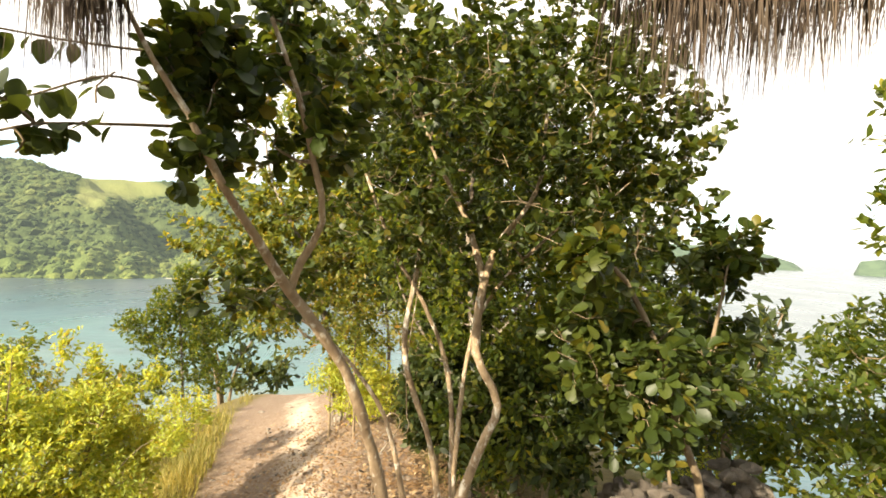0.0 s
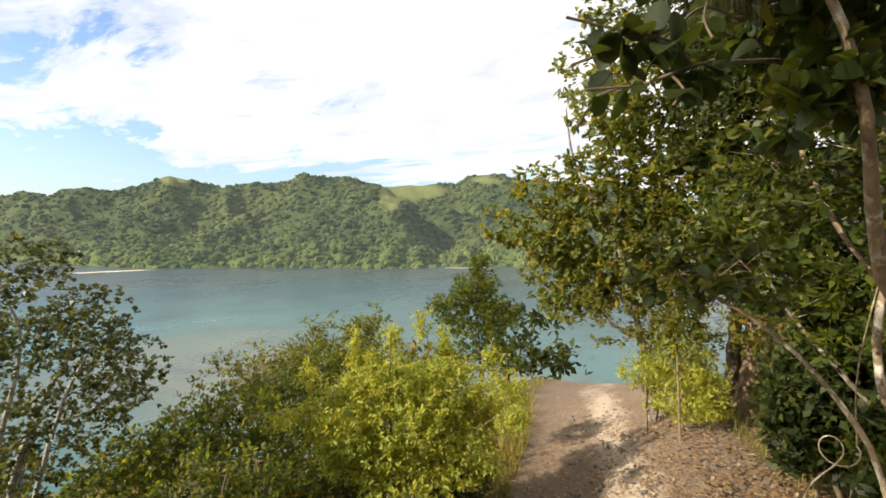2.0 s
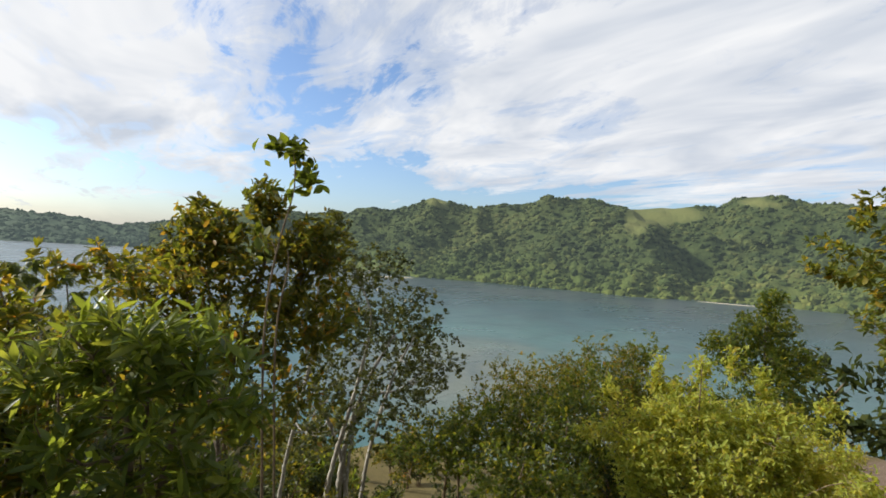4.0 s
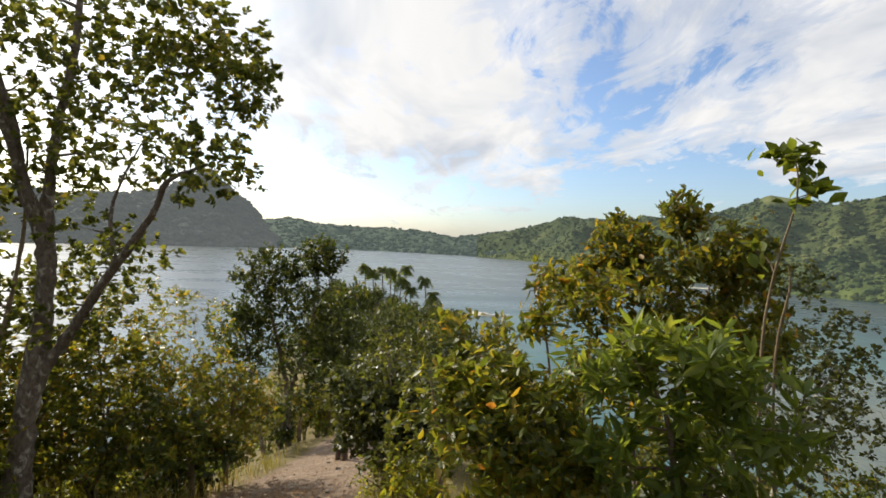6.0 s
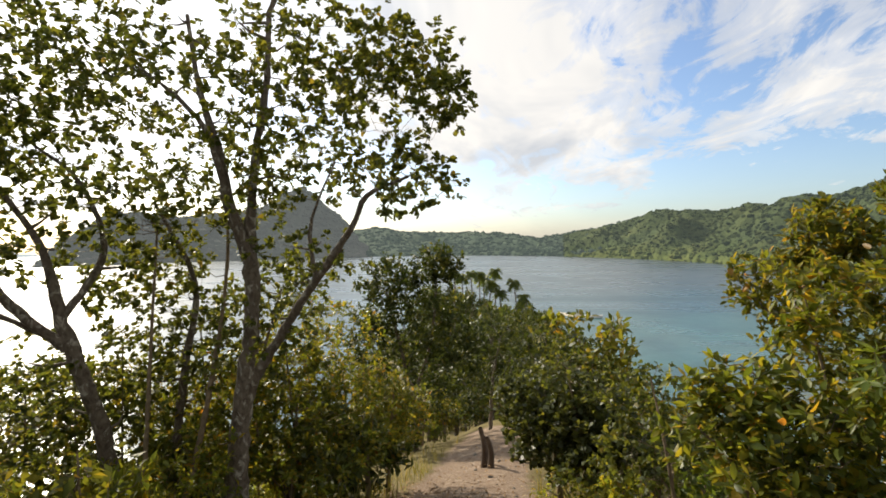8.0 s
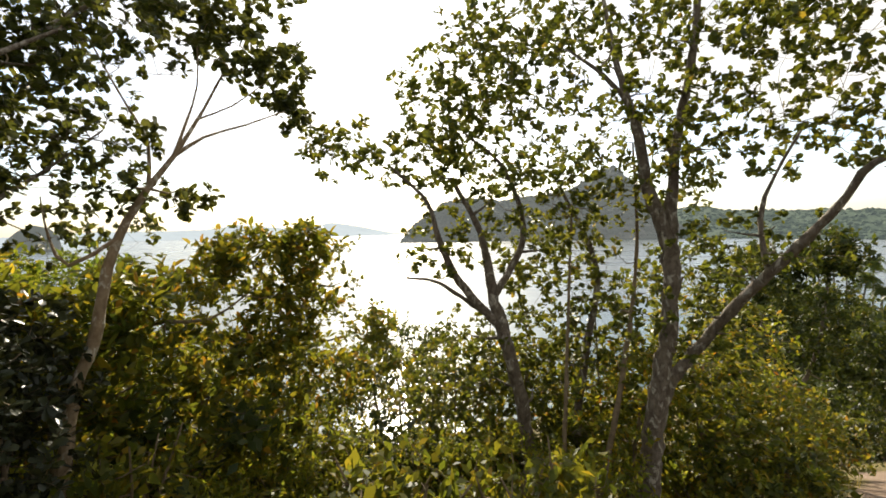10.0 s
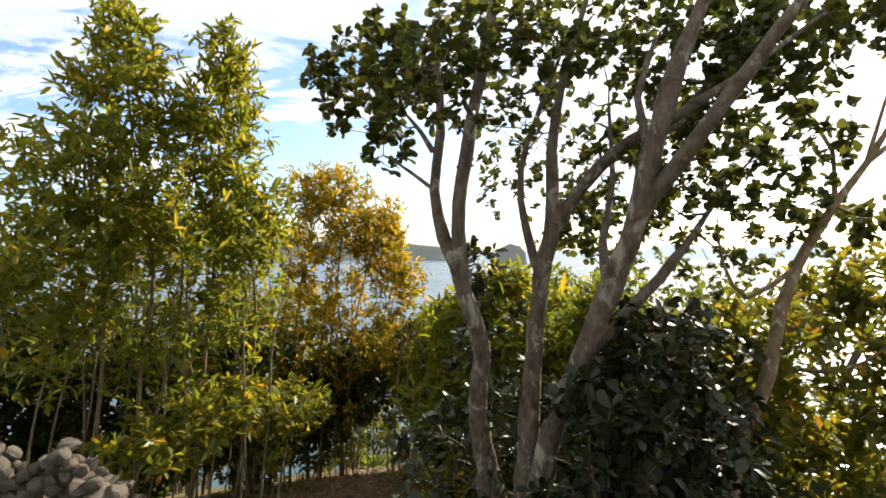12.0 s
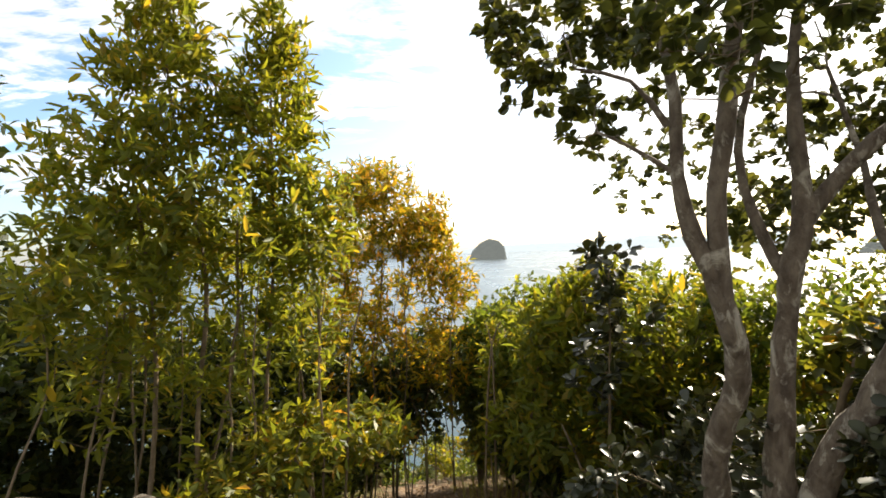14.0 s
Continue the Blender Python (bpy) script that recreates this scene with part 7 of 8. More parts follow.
def wild(name, label, category, leaf, tall, wide, tips, seed, big=1.0, stems=4, per=None, bark=None, plain=True):
    """A bush or tree with its foot at the world's middle, to be set out later."""
    rng = np.random.default_rng(seed)
    lines = []
    for k in range(stems):
        a = rng.uniform(0, 6.28)
        d = rng.uniform(0.2, 0.8) * wide
        r = 0.011 * tall + 0.004
        lines.append(spline([(0.05 * d * math.cos(a), 0.05 * d * math.sin(a), -0.12 * tall, r * 1.2), (0.3 * d * math.cos(a), 0.3 * d * math.sin(a), tall * 0.4, r * 0.8), (d * math.cos(a), d * math.sin(a), tall * rng.uniform(0.65, 0.92), r * 0.3)], tall / 8))
    clumps = []
    for k in range(7):
        a, q = rng.uniform(0, 6.28), rng.uniform(0.0, 0.7) * wide
        clumps.append((q * math.cos(a), q * math.sin(a), tall * rng.uniform(0.28, 0.86), wide * rng.uniform(0.3, 0.5), tall * rng.uniform(0.12, 0.22), tips // 7))
    limbs, twigs, ends, ways = canopy(lines, clumps, rng)
    thing = empty(name, (0, 0, 0), label, category, "undergrowth on the slopes")
    for line in lines:
        part("stem", mesh_of("stem", *tubes([line], 5), bark or TWIG), thing)
    tagged(part("twig", mesh_of("twig", *tubes(limbs + (twigs[::2] if tall < 1 else twigs[::4] if tall < 3 else []), 3), TWIG), thing), kind="stuff")
    tagged(part("crown", foliage(ends, ways, leaf, rng, big, 0.1, per, plain), thing), kind="stuff")
    return thing


def stand(x, y, s):
    return Matrix.LocRotScale((x, y, ground_z(x, y) - 0.02), Euler((spot.uniform(-0.08, 0.08), spot.uniform(-0.08, 0.08), spot.uniform(0, 6.28))), (s, s, s * spot.uniform(0.85, 1.15)))


def set_out(kinds, places):
    """Stand copies of the kinds at places of x, y, scale; the first of each kind is itself set down."""
    used = set()
    for x, y, s in places:
        k = spot.choice(kinds)
        if k.name in used:
            copy_thing(k, stand(x, y, s))
        else:
            used.add(k.name)
            k.matrix_basis = stand(x, y, s)


def cover_with(name, label, category, kinds, places):
    """Growth beyond counting: the kinds repeated at the places, as one mesh."""
    vs, fs, ms, mats, n0 = [], [], [], [], 0
    shapes = {}
    for k in kinds:
        rows = []
        for o in k.children:
            me = o.data
            co = np.empty(len(me.vertices) * 3, np.float32)
            me.vertices.foreach_get("co", co)
            ix = np.empty(len(me.loops), np.int32)
            me.loops.foreach_get("vertex_index", ix)
            if me.materials[0] not in mats:
                mats.append(me.materials[0])
            rows.append((co.reshape(-1, 3), ix.reshape(-1, 4), mats.index(me.materials[0])))
        shapes[k.name] = rows
    for x, y, s in places:
        m = np.array(stand(x, y, s))
        for co, ix, mi in shapes[spot.choice(kinds).name]:
            vs.append(co @ m[:3, :3].T + m[:3, 3])
            fs.append(ix + n0)
            ms.append(np.full(len(ix), mi, np.int32))
            n0 += len(co)
    v, f, mi = np.concatenate(vs), np.concatenate(fs), np.concatenate(ms)
    me = bpy.data.meshes.new(name)
    me.vertices.add(len(v))
    me.vertices.foreach_set("co", v.astype(np.float32).ravel())
    me.loops.add(f.size)
    me.loops.foreach_set("vertex_index", f.astype(np.int32).ravel())
    me.polygons.add(len(f))
    me.polygons.foreach_set("loop_start", np.arange(0, f.size, 4, dtype=np.int32))
    me.polygons.foreach_set("material_index", mi)
    me.polygons.foreach_set("use_smooth", np.ones(len(f), bool))
    for q in mats:
        me.materials.append(q)
    me.update()
    return tagged(part(name, me), label, category, kind="stuff")


def places(count, r0, r1, size, clear, sector=(0, 360), power=1.0):
    out, tries = [], 0
    while len(out) < count and tries < count * 30:
        tries += 1
        r = r0 + (r1 - r0) * spot.random() ** power
        a = radians(spot.uniform(*sector))
        x, y = TOP[0] - r * math.sin(a), TOP[1] + r * math.cos(a)
        if ground_z(x, y) < SEA + 1.2 or path_gap(x, y) < clear:
            continue
        if (-1.1 < x < 3.4 and -3.9 < y < 1.4) or (0.7 < x < 3.6 and -7.0 < y < -4.6) or (0.2 < x < 3.2 and 1.0 < y < 3.7):
            continue
        out.append((x, y, size * spot.uniform(0.65, 1.25)))
    return out


low = [wild("bush", "low green undergrowth bush", "bush", "green", 0.62, 0.42, 63, 101, 0.85),
       wild("bush", "low olive undergrowth bush with dull leaves", "bush", "mixed", 0.7, 0.4, 63, 102, 0.85),
       wild("bush", "low dark undergrowth bush", "bush", "dark", 0.6, 0.45, 56, 103, 0.75),
       wild("bush", "low yellow-green undergrowth bush", "bush", "lime", 0.55, 0.4, 63, 104, 1.0),
       wild("bush", "thin upright undergrowth bush", "bush", "willow", 0.8, 0.36, 56, 105, 0.85)]
set_out(low, places(70, 3.4, 7.5, 1.0, 0.35, (60, 215)) + places(26, 4.0, 8.0, 1.0, 0.4, (10, 60)) + places(24, 4.2, 8, 1.0, 0.3, (290, 355)) + places(50, 3.6, 7, 1.2, 0.3, (108, 215)))
cover_with("undergrowth", "mixed low undergrowth between the bushes", "undergrowth", low, places(34, 4.5, 12, 1.3, 0.5, (-60, 225)))
mid = [wild("bush", "dense green bush on the slope", "bush", "green", 1.7, 1.15, 110, 111, 1.9, per=9),
       wild("bush", "dense olive bush on the slope", "bush", "mixed", 1.8, 1.1, 110, 112, 1.9, per=9),
       wild("bush", "dense dark bush on the slope", "bush", "dark", 1.6, 1.2, 110, 113, 1.7, per=9)]
set_out(mid, places(44, 8.5, 20, 1.0, 0.9, (28, 88)) + places(24, 5.6, 9, 0.8, 0.5, (110, 215)) + places(30, 9, 20, 1.0, 0.9, (96, 215)) + places(16, 8, 18, 1.1, 0.8, (290, 345)))
cover_with("undergrowth", "dense bushes covering the lower slopes", "undergrowth", mid, places(30, 16, 46, 2.1, 1.0, (15, 215)) + places(20, 9, 20, 1.0, 1.0, (28, 215)) + places(14, 18, 46, 1.9, 1.0, (290, 370)))
wood = [wild("tree", "broad dark tree of the coastal wood", "tree", "dark", 5.2, 2.6, 170, 121, 4.6, 4, 8, BARK),
        wild("tree", "dark green tree of the coastal wood", "tree", "dark", 5.6, 2.5, 170, 122, 4.0, 4, 8, BARK),
        wild("tree", "dull green tree of the coastal wood", "tree", "mixed", 4.8, 2.4, 170, 123, 4.4, 4, 8, BARK)]


def under_line(spots):
    """Trees of the point grow lower towards its end: none stands above the wood's crown line, which falls from south to north."""
    out = []
    for x, y, s in spots:
        b, r = math.degrees(math.atan2(TOP[0] - x, y - TOP[1])), math.hypot(x - TOP[0], y - TOP[1])
        line = np.interp(b, [85.5, 87.4, 89.3, 91.7, 95.0, 98.1, 103.3, 106], [-11.0, -9.2, -7.0, -6.4, -6.0, -5.4, -4.2, -3.8])
        room = math.tan(radians(line)) * r * spot.uniform(1.0, 1.14) - ground_z(x, y)
        s = min(s, room / 5.4)
        if s > 0.35:
            out.append((x, y, s))
    return out


set_out(wood, under_line(places(34, 17, 34, 0.74, 1.0, (86, 106)) + places(60, 28, 75, 2.0, 1.0, (85.5, 106), 0.8) + places(20, 30, 60, 1.7, 1.0, (85.5, 94)) + places(54, 68, 122, 2.3, 1.0, (89, 104))))
cover_with("coastal_wood", "trees along the foot of the slope", "woods", wood, places(18, 40, 62, 0.9, 1.0, (15, 84)) + places(14, 40, 62, 0.9, 1.0, (108, 215)))


# ---- coconut palms on the low point ----
def palm(label, tall, seed):
    rng = np.random.default_rng(seed)
    thing = empty("palm_tree", (0, 0, 0), label, "palm tree", "palms on the point")
    lean = rng.normal(size=2) * 0.5
    line = spline([(0, 0, -0.4, 0.22), (lean[0] * 0.3, lean[1] * 0.3, tall * 0.5, 0.15), (lean[0], lean[1], tall, 0.12)], 0.8)
    part("trunk", mesh_of("trunk", *tubes([line], 7), BARK), thing)
    top = line[-1, :3]
    for k in range(22):
        a = 2.4 * k + rng.uniform(-0.3, 0.3)
        rise = rng.uniform(-0.7, 1.9)
        s = np.linspace(0, 1, 7)
        reach = 2.3 * rng.uniform(0.75, 1.1) / (1 + 0.25 * max(0.0, rise))
        rib = np.stack([top[0] + np.cos(a) * reach * s, top[1] + np.sin(a) * reach * s, top[2] + reach * (rise * s - (0.75 + 0.5 * rise) * s**2)], 1)
        side = np.array([-math.sin(a), math.cos(a), 0])
        v, f = [], []
        for i in range(6):
            for q in (0.0, 0.2, 0.4, 0.6, 0.8):
                for e in (-1, 1):
                    p = rib[i] * (1 - q) + rib[i + 1] * q
                    d = rib[i + 1] - rib[i]
                    l = 0.85 * (1 - (s[i] - 0.35) ** 2)
                    n0 = len(v)
                    v += [p, p + d * 0.22, p + d * 0.5 + side * e * l + np.array([0, 0, -0.45 * l])]
                    f.append((n0, n0 + 1, n0 + 2))
        part("frond", mesh_of("frond", np.array(v), f, LEAF["green"][0]), thing)
    return thing


for k, (b, far, high) in enumerate([(100.9, 114, -2.75), (99.9, 117, -3.3), (98.8, 114, -3.05), (98.0, 116, -3.25), (96.25, 114, -2.8), (97.1, 110, -4.2), (95.65, 111, -5.3), (93.7, 112, -4.1), (92.6, 108, -5.9), (97.5, 119, -3.6)]):
    x, y = TOP[0] - far * math.sin(radians(b)), TOP[1] + far * math.cos(radians(b))
    foot = max(SEA + 1.0, ground_z(x, y)) - 0.2
    p = palm("coconut palm with a thin bare trunk", math.tan(radians(high)) * far - foot - 1.0, 200 + k)
    p.location = (x, y, foot)

# ---- outrigger boat in the shallows ----
PAINT = rough_material("boat_paint", (0.62, 0.62, 0.60), (0.74, 0.74, 0.72), 3, 0.5, 0.1)
boat = empty("boat", (0, 0, 0), "white outrigger boat lying in the shallows", "boat")
hull = []
for i in range(13):
    t = i / 12 * 2 - 1
    w = 0.55 * (1 - abs(t) ** 2.4) + 0.03
    z = 0.45 + 0.5 * abs(t) ** 3
    hull.append([(t * 4.6, -w, z), (t * 4.6, -w * 0.7, -0.25), (t * 4.6, w * 0.7, -0.25), (t * 4.6, w, z), (t * 4.6, w * 0.8, z - 0.02), (t * 4.6, 0, 0.1 + 0.5 * abs(t) ** 3), (t * 4.6, -w * 0.8, z - 0.02)])
part("hull", mesh_of("hull", [p for r in hull for p in r], [(i * 7 + k, i * 7 + (k + 1) % 7, i * 7 + 7 + (k + 1) % 7, i * 7 + 7 + k) for i in range(12) for k in range(7)], PAINT), boat)
for e in (-1, 1):
    part("outrigger", mesh_of("outrigger", *tubes([np.array([(-3.6, e * 2.4, 0.12, 0.07), (0, e * 2.5, 0.0, 0.08), (3.8, e * 2.4, 0.2, 0.05)])], 6), PAINT), boat)
for x in (-1.9, 1.7):
    part("crossbeam", mesh_of("crossbeam", *tubes([np.array([(x, -2.5, 0.1, 0.05), (x, -1.0, 0.75, 0.05), (x, 1.0, 0.75, 0.05), (x, 2.5, 0.1, 0.05)])], 6), TIMBER), boat)
boat.matrix_world = pose(-166 * math.sin(radians(86.6)), 166 * math.cos(radians(86.6)), SEA + 0.2, 0, 0, 75)


# ---- low dry stone walls ----
def stone_shapes(count):
    """Broken coral rubble: lumps with a few flat faces knocked off them and weathered edges."""
    out = []
    for k in range(count):
        rng = np.random.default_rng(500 + k)
        bm = bmesh.new()
        bmesh.ops.create_icosphere(bm, subdivisions=2, radius=1)
        cuts = [(unit(rng.normal(size=3)), rng.uniform(0.5, 0.82)) for q in range(9)]
        for v in bm.verts:
            p = np.array(v.co[:])
            for d, far in cuts:
                over = p @ d - far
                if over > 0:
                    p = p - d * over * 0.92
            v.co = Vector(p * (1.22 + 0.10 * noise.noise((p[0] * 3 + k * 7, p[1] * 3, p[2] * 3))))
        me = bpy.data.meshes.new("stone")
        bm.to_mesh(me)
        bm.free()
        me.polygons.foreach_set("use_smooth", [False] * len(me.polygons))
        me.materials.append(STONE)
        out.append(me)
    return out


STONES = stone_shapes(7)


def stone_wall(label, line, height, thick, seed):
    rng = random.Random(seed)
    x0, y0 = line[0]
    wall = empty("stone_wall", (x0, y0, ground_z(x0, y0)), label, "stone wall")
    for (ax, ay), (bx, by) in zip(line[:-1], line[1:]):
        long = math.hypot(bx - ax, by - ay)
        ux, uy = (bx - ax) / long, (by - ay) / long
        level = 0.0
        while level < height - 0.02:
            size = rng.uniform(0.031, 0.047)
            d = rng.uniform(0.0, 0.09)
            while d < long:
                if level > height * (0.72 + 0.5 * noise.noise(((ax + ux * d) * 2.3, (ay + uy * d) * 2.3, seed))) * (min(1.0, 0.4 + 1.6 * d) if (ax, ay) == line[0] else 1.0):
                    d += size * 1.6
                    continue
                s = size * rng.uniform(0.65, 1.6)
                for row in (-1, 1):
                    q = row * (thick / 2 - s * 0.6) + rng.uniform(-0.02, 0.02)
                    x, y = ax + ux * d - uy * q, ay + uy * d + ux * q
                    ob = new("stone", rng.choice(STONES))
                    ob.parent = wall
                    ob.location = (x - x0, y - y0, ground_z(x, y) + level + size * 0.75 + rng.uniform(-0.022, 0.022) - ground_z(x0, y0))
                    ob.rotation_euler = (rng.uniform(-0.4, 0.4), rng.uniform(-0.4, 0.4), rng.uniform(0, 6.3))
                    ob.scale = (s * 1.15, s * 0.95, size * rng.uniform(0.75, 0.95))
                d += s * 1.85
            level += size * 1.35
    return wall


stone_wall("low dry wall of broken pale stones", [(1.2, -6.32), (1.75, -6.0), (2.8, -5.5)], 0.88, 0.2, 3)
stone_wall("low dry wall of broken pale stones by the hut", [(1.1, 3.22), (1.9, 3.15), (2.9, 3.05)], 0.62, 0.24, 4)

# ---- broken old stump beside the northern path ----
rng = np.random.default_rng(77)
v, f = [], []
for i in range(15):
    h = i / 14
    for k in range(28):
        a = 2 * math.pi * k / 28
        flute = 1 + 0.16 * math.sin(3 * a + 1.0) + 0.10 * math.sin(7 * a) + 0.05 * rng.normal()
        r = (0.20 + 0.20 * (1 - h) ** 3) * flute
        top = 1.5 + 0.28 * noise.noise((math.cos(a) * 1.6, math.sin(a) * 1.6, 2.0)) + 0.10 * rng.uniform(-1, 1)
        v.append((r * math.cos(a) + 0.10 * h * h, r * math.sin(a), h * top))
for i in range(14):
    for k in range(28):
        a, b = i * 28 + k, i * 28 + (k + 1) % 28
        f.append((a, b, b + 28, a + 28))
f.append(tuple(range(14 * 28, 15 * 28)))
stump = tagged(part("tree_stump", mesh_of("tree_stump", v, f, rough_material("dead_wood", (0.20, 0.13, 0.08), (0.36, 0.27, 0.18), 7, 0.9, 0.8, (0.09, 0.06, 0.04), 4, (0.5, 0.65), (3, 3, 0.3)))), "broken grey-brown dead tree stump with a torn top", "tree stump")
stump.location = (-0.2, 7.4, ground_z(-0.2, 7.4) - 0.1)
for k, (x, y, h) in enumerate([(-0.66, -6.95, 0.85), (-8.75, -3.42, 0.58), (-8.62, -3.30, 0.44), (-8.9, -3.36, 0.30)]):
    line = spline([(0, 0, -0.1, 0.06), (0.03, 0.02, h * 0.5, 0.045), (0.02 + 0.02 * k, -0.04, h, 0.035)], 0.08)
    s = tagged(part("tree_stump", mesh_of("tree_stump", *tubes([line], 8), BARK_DARK)), "short dark broken stem in the undergrowth" if k == 0 else "short dark broken stem beside the path", "tree stump", "" if k == 0 else "broken stems beside the path")
    s.location = (x, y, ground_z(x, y))

# ---- a loop of dry vine by the northern path ----
turn = np.linspace(-0.5, 7.2, 34)
line = np.stack([-0.24 + 0.052 * np.cos(turn) + 0.008 * turn, 2.6 + 0.02 * np.sin(turn * 0.7), -0.97 + 0.056 * np.sin(turn), np.full(34, 0.0032)], 1)
tail = spline([(-0.3, 2.6, ground_z(-0.3, 2.6) - 0.03, 0.005), (-0.32, 2.62, -1.25, 0.004), (*line[0, :3], 0.0032)], 0.05)
up = spline([(*line[-1, :3], 0.0032), (-0.16, 2.55, -0.6, 0.003), (-0.1, 2.46, -0.1, 0.002)], 0.06)
vine = np.concatenate([tail[:-1], line, up[1:]])
tagged(part("vine", mesh_of("vine", *tubes([vine], 6), BARK_TAN)), "pale dry vine looped beside the curving trunks", "vine")

# ---- thatched hut roof over the clearing ----
hut = empty("thatched_hut", (1.25, -1.48, ground_z(1.0, -1.2)), "open hut with a thatched roof and ragged straw eaves", "hut")
hz = ground_z(1.0, -1.2)
for x, y in ((0.6, -0.4), (0.6, -2.2), (2.7, -0.4), (2.7, -2.2)):
    part("post", mesh_of("post", *tubes([np.array([(x - 1, y + 1.2, ground_z(x, y) - hz - 0.05, 0.055), (x - 1, y + 1.2, 1.2, 0.05), (x - 1.0, y + 1.2, 2.55, 0.045)])], 10), TIMBER), hut)
for e in (1, -1):
    # each slope is a thick slab of straw from the ridge down to the eave
    v = []
    for i in range(9):
        for j in range(15):
            s, t = i / 8, j / 14
            v.append((-1.92 + 4.44 * t, e * 2.28 * s + 0.02 * noise.noise((i, j, e)), 3.95 - 1.75 * s + 0.03 * noise.noise((i * 0.7, j * 0.7, e * 3))))
    f = [(i * 15 + j, i * 15 + j + 1, i * 15 + j + 16, i * 15 + j + 15) for i in range(8) for j in range(14)]
    me = mesh_of("roof", v, f, STRAW)
    slab = part("roof", me, hut)
    slab.modifiers.new("thickness", "SOLIDIFY").thickness = 0.14
rng = np.random.default_rng(31)
count = 16000
x = np.concatenate([rng.uniform(-1.94, 2.5, count - 700), rng.uniform(-1.94, -1.84, 700)])
side = np.ones(count)
ragged = np.array([0.5 + noise.noise((q * 2.2, 1.0, 5.0)) + 0.5 * noise.noise((q * 7, 2.0, 5.0)) for q in x])
reach = np.clip((x + 1.35) / 0.4, 0.05, 1.0)
length = (0.05 + 0.50 * reach) * (0.35 + 0.65 * np.clip(ragged, 0, 1.4)) * rng.uniform(0.6, 1.1, count)
corner = (x < -1.84)
length = np.where(corner, 0.40 * rng.uniform(0.5, 1.1, count), length)
y = 2.22 + rng.uniform(0, 0.14, count)
z = 2.26 + rng.uniform(-0.03, 0.06, count)
lean = rng.normal(size=(count, 2)) * 0.03
wd = rng.uniform(0.0012, 0.0036, count)
a = np.stack([x - wd, y, z], 1)
b = np.stack([x + wd, y + wd * rng.normal(size=count), z], 1)
c = np.stack([x + lean[:, 0], y + lean[:, 1] + 0.05 * length, z - length], 1)
v = np.stack([a, b, c], 1).reshape(-1, 3)
tagged(part("eave_fringe", mesh_of("eave_fringe", v, np.arange(count * 3).reshape(-1, 3), STRAW, False), hut, "ragged hanging straw"), kind="stuff")

# ---- grass, fallen leaves and pebbles ----


def grass(label, zones, mat, seed):
    rng = np.random.default_rng(seed)
    v = []
    for cx, cy, rx, ry, count, tall in zones:
        for k in range(count):
            x, y = cx + rx * rng.normal() * 0.5, cy + ry * rng.normal() * 0.5
            if path_gap(x, y) < -0.05 + 0.2 * rng.random():
                continue
            z = ground_z(x, y) - 0.02
            for q in range(3):
                a, h = rng.uniform(0, 6.28), tall * rng.uniform(0.4, 1.1)
                d = np.array([math.cos(a), math.sin(a), 0])
                s = np.array([-d[1], d[0], 0]) * 0.0045 * (0.6 + tall)
                p = np.array([x, y, z]) + d * 0.02
                mid, tip = p + d * h * 0.18 + np.array([0, 0, h * 0.62]), p + d * h * rng.uniform(0.3, 0.7) + np.array([0, 0, h * 0.95])
                v += [p - s, p + s, mid + s * 0.8, mid - s * 0.8, mid - s * 0.8, mid + s * 0.8, tip, tip]
    f = np.arange(len(v)).reshape(-1, 4)
    return tagged(part("grass", mesh_of("grass", np.array(v), f, mat, True)), label, "grass", kind="stuff")


GRASS = leaf_material("grass_blade", [(0.0, (0.12, 0.13, 0.03)), (0.5, (0.21, 0.20, 0.05)), (1.0, (0.36, 0.30, 0.12))], 0.6, 0.35, 1.3)
grass("dry yellow-green grass along the paths", [(-5.2, 2.6, 2.2, 1.4, 2200, 0.42), (-3.9, 2.9, 1.3, 0.9, 1300, 0.36), (-3.2, 7.5, 1.2, 2.4, 900, 0.32), (-3.6, 5.6, 1.0, 1.6, 700, 0.35), (-2.7, 6.6, 0.9, 2.0, 900, 0.34), (-1.5, 8.2, 0.7, 0.8, 700, 0.3), (-2.6, 10.6, 1.4, 0.8, 1200, 0.36), (-4.2, 4.6, 1.4, 1.6, 700, 0.4), (-0.3, 6.2, 0.9, 2.5, 350, 0.22), (-3.3, -5.2, 2.2, 1.6, 1300, 0.34), (-2.4, -5.8, 1.4, 1.2, 600, 0.36), (-3.0, -5.9, 1.3, 0.9, 1300, 0.42), (-5.0, -4.6, 2.0, 1.0, 500, 0.32), (-6, -1.9, 3.0, 1.0, 500, 0.3), (-9, -4.2, 4, 0.8, 260, 0.3), (0.2, -7.8, 1.2, 1.2, 300, 0.25)], GRASS, 8)
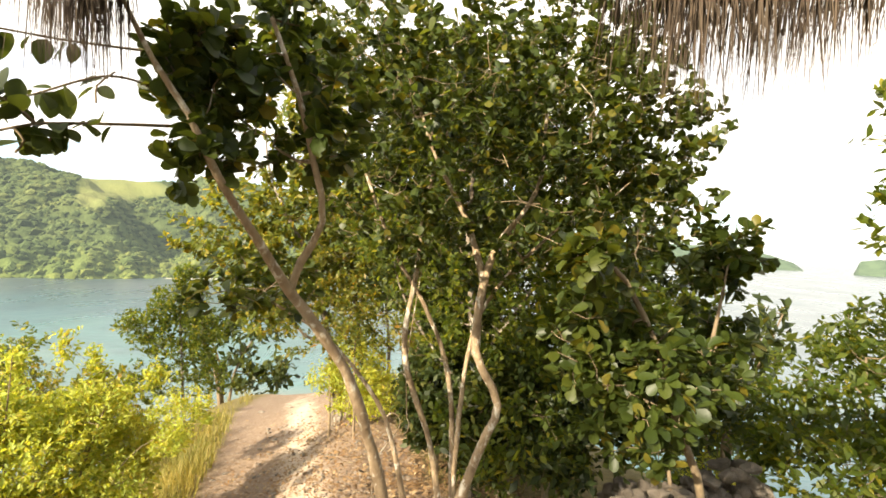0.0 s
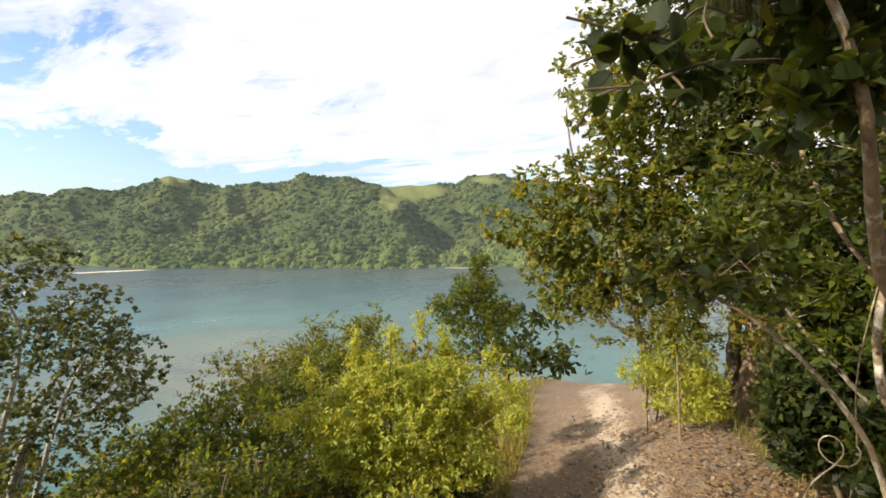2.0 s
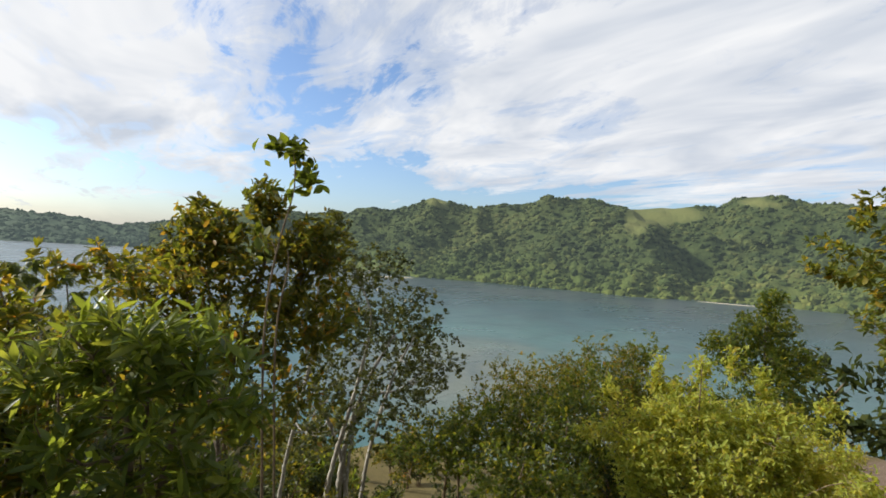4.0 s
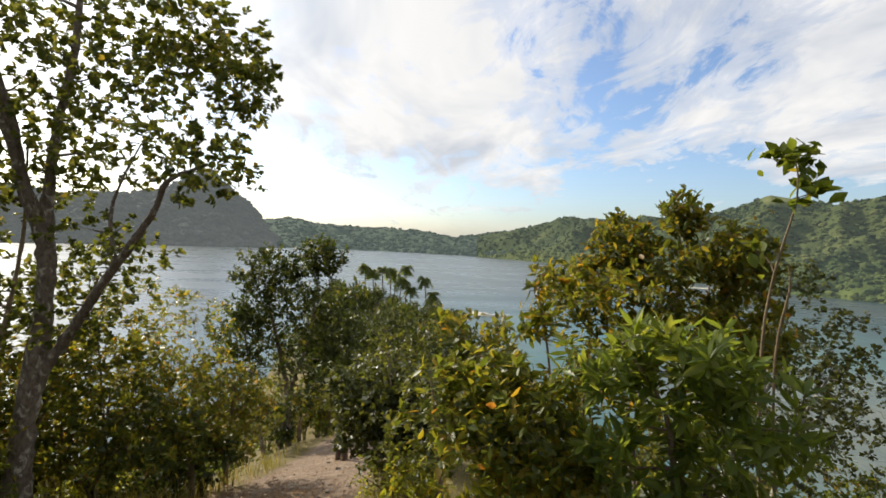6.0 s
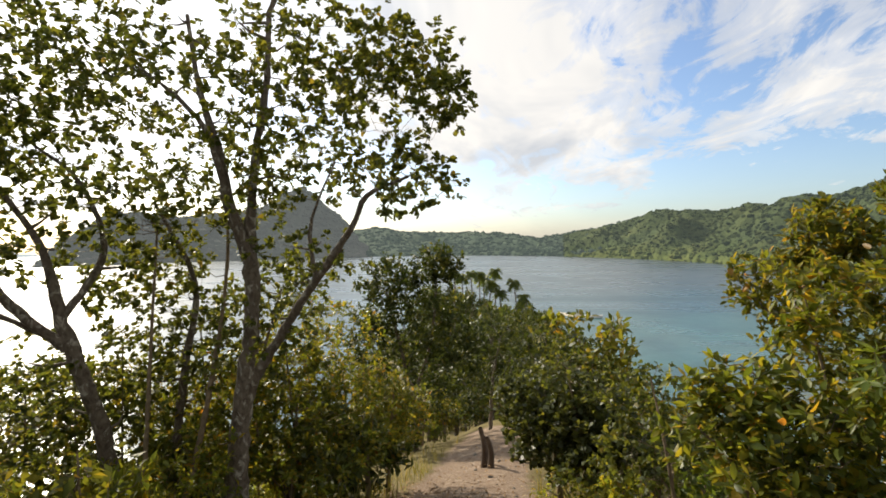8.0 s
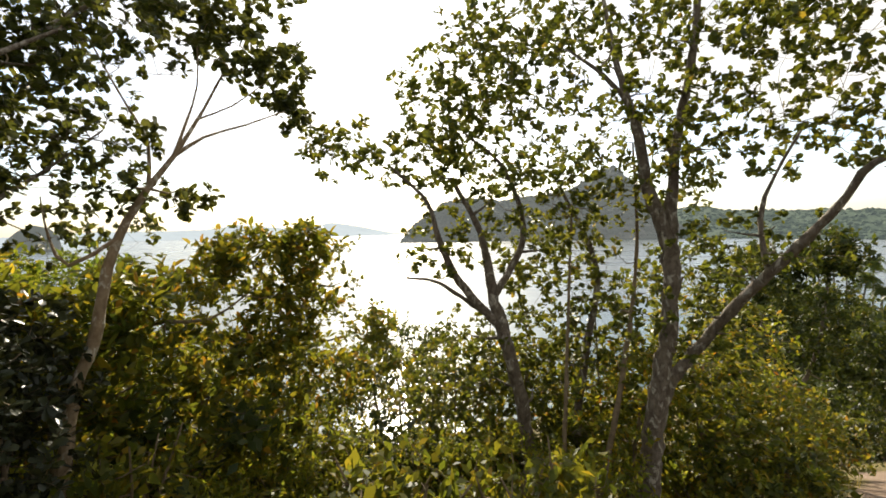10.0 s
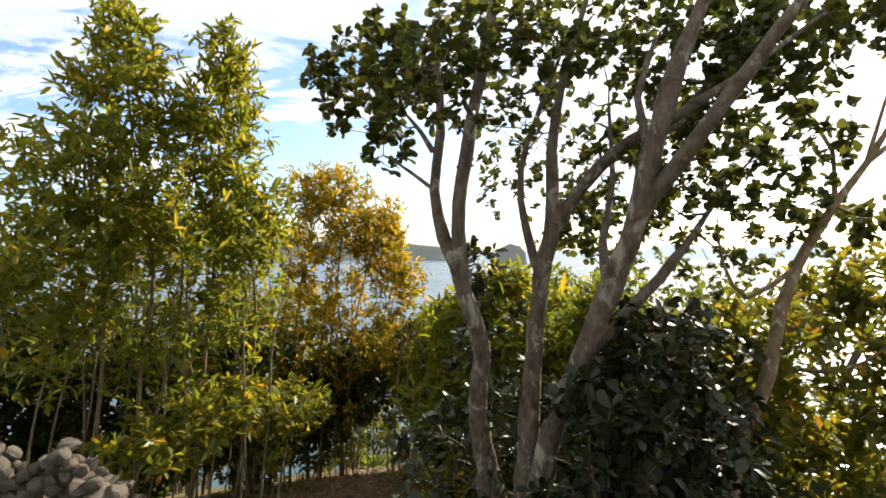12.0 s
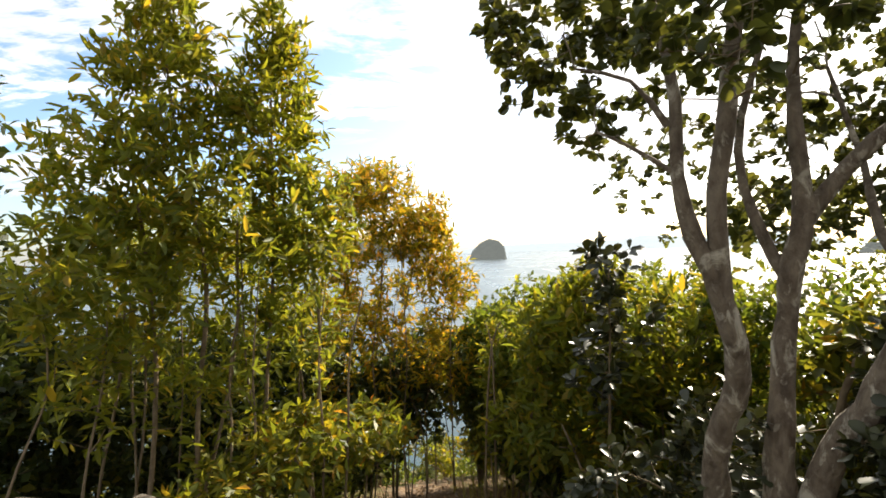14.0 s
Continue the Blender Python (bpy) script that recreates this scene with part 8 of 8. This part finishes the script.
LITTER = leaf_material("fallen_leaf", [(0.0, (0.12, 0.075, 0.045)), (0.5, (0.21, 0.125, 0.068)), (0.85, (0.30, 0.20, 0.115)), (1.0, (0.36, 0.29, 0.2))], 0.7, 0.1)
rng = np.random.default_rng(9)
at = []
for cx, cy, rx, ry, count in ((0.5, -7.4, 0.8, 1.9, 9000), (-0.1, 4.0, 0.9, 2.0, 4600), (-1.5, 5.4, 1.3, 2.4, 3800), (-6, -3.2, 3.5, 1.0, 900), (-5.4, -4.3, 1.7, 0.8, 2200), (-4.7, -3.2, 1.0, 0.6, 3600), (-2, -4.2, 1.5, 1.0, 700), (-1.2, -0.8, 1.0, 2.4, 500)):
    for k in range(count):
        x, y = cx + rx * rng.normal() * 0.6, cy + ry * rng.normal() * 0.6
        at.append((x, y, ground_z(x, y) + 0.006))
at = np.array(at)
way = rng.normal(size=at.shape) * np.array([1, 1, 0.12])
tagged(part("fallen_leaves", leaf_mesh("fallen_leaves", at, way, rng.uniform(0.02, 0.066, len(at)), 0.5, LITTER, rng, 0.92, True)), "brown fallen leaves scattered on the earth", "leaves", kind="stuff")
pebbles = []
for cx, cy, rx, ry, count in ((-1.5, 6.0, 1.1, 2.6, 320), (-0.6, 3.8, 1.0, 1.6, 380), (-9, -3.1, 5, 0.6, 120), (0.5, -7.4, 0.6, 1.2, 50)):
    for k in range(count):
        pebbles.append((cx + rx * rng.normal() * 0.6, cy + ry * rng.normal() * 0.6, 0.008 + 0.034 * rng.random() ** 4))
v0 = np.array([q.co[:] for q in STONES[1].vertices])
f0 = np.array([list(p.vertices) for p in STONES[1].polygons])
v, f = [], []
for k, (x, y, s) in enumerate(pebbles):
    a = rng.uniform(0, 6.28)
    turn = np.array([[math.cos(a), -math.sin(a), 0], [math.sin(a), math.cos(a), 0], [0, 0, 1]])
    v.append(v0 @ turn * np.array([s * rng.uniform(0.8, 1.5), s, s * 0.6]) + np.array([x, y, ground_z(x, y) - 0.05 + 0.3 * s]))
    f.append(f0 + k * len(v0))
tagged(part("pebbles", mesh_of("pebbles", np.concatenate(v), np.concatenate(f), STONE, False)), "small pale stones lying on the path", "stones", kind="stuff")
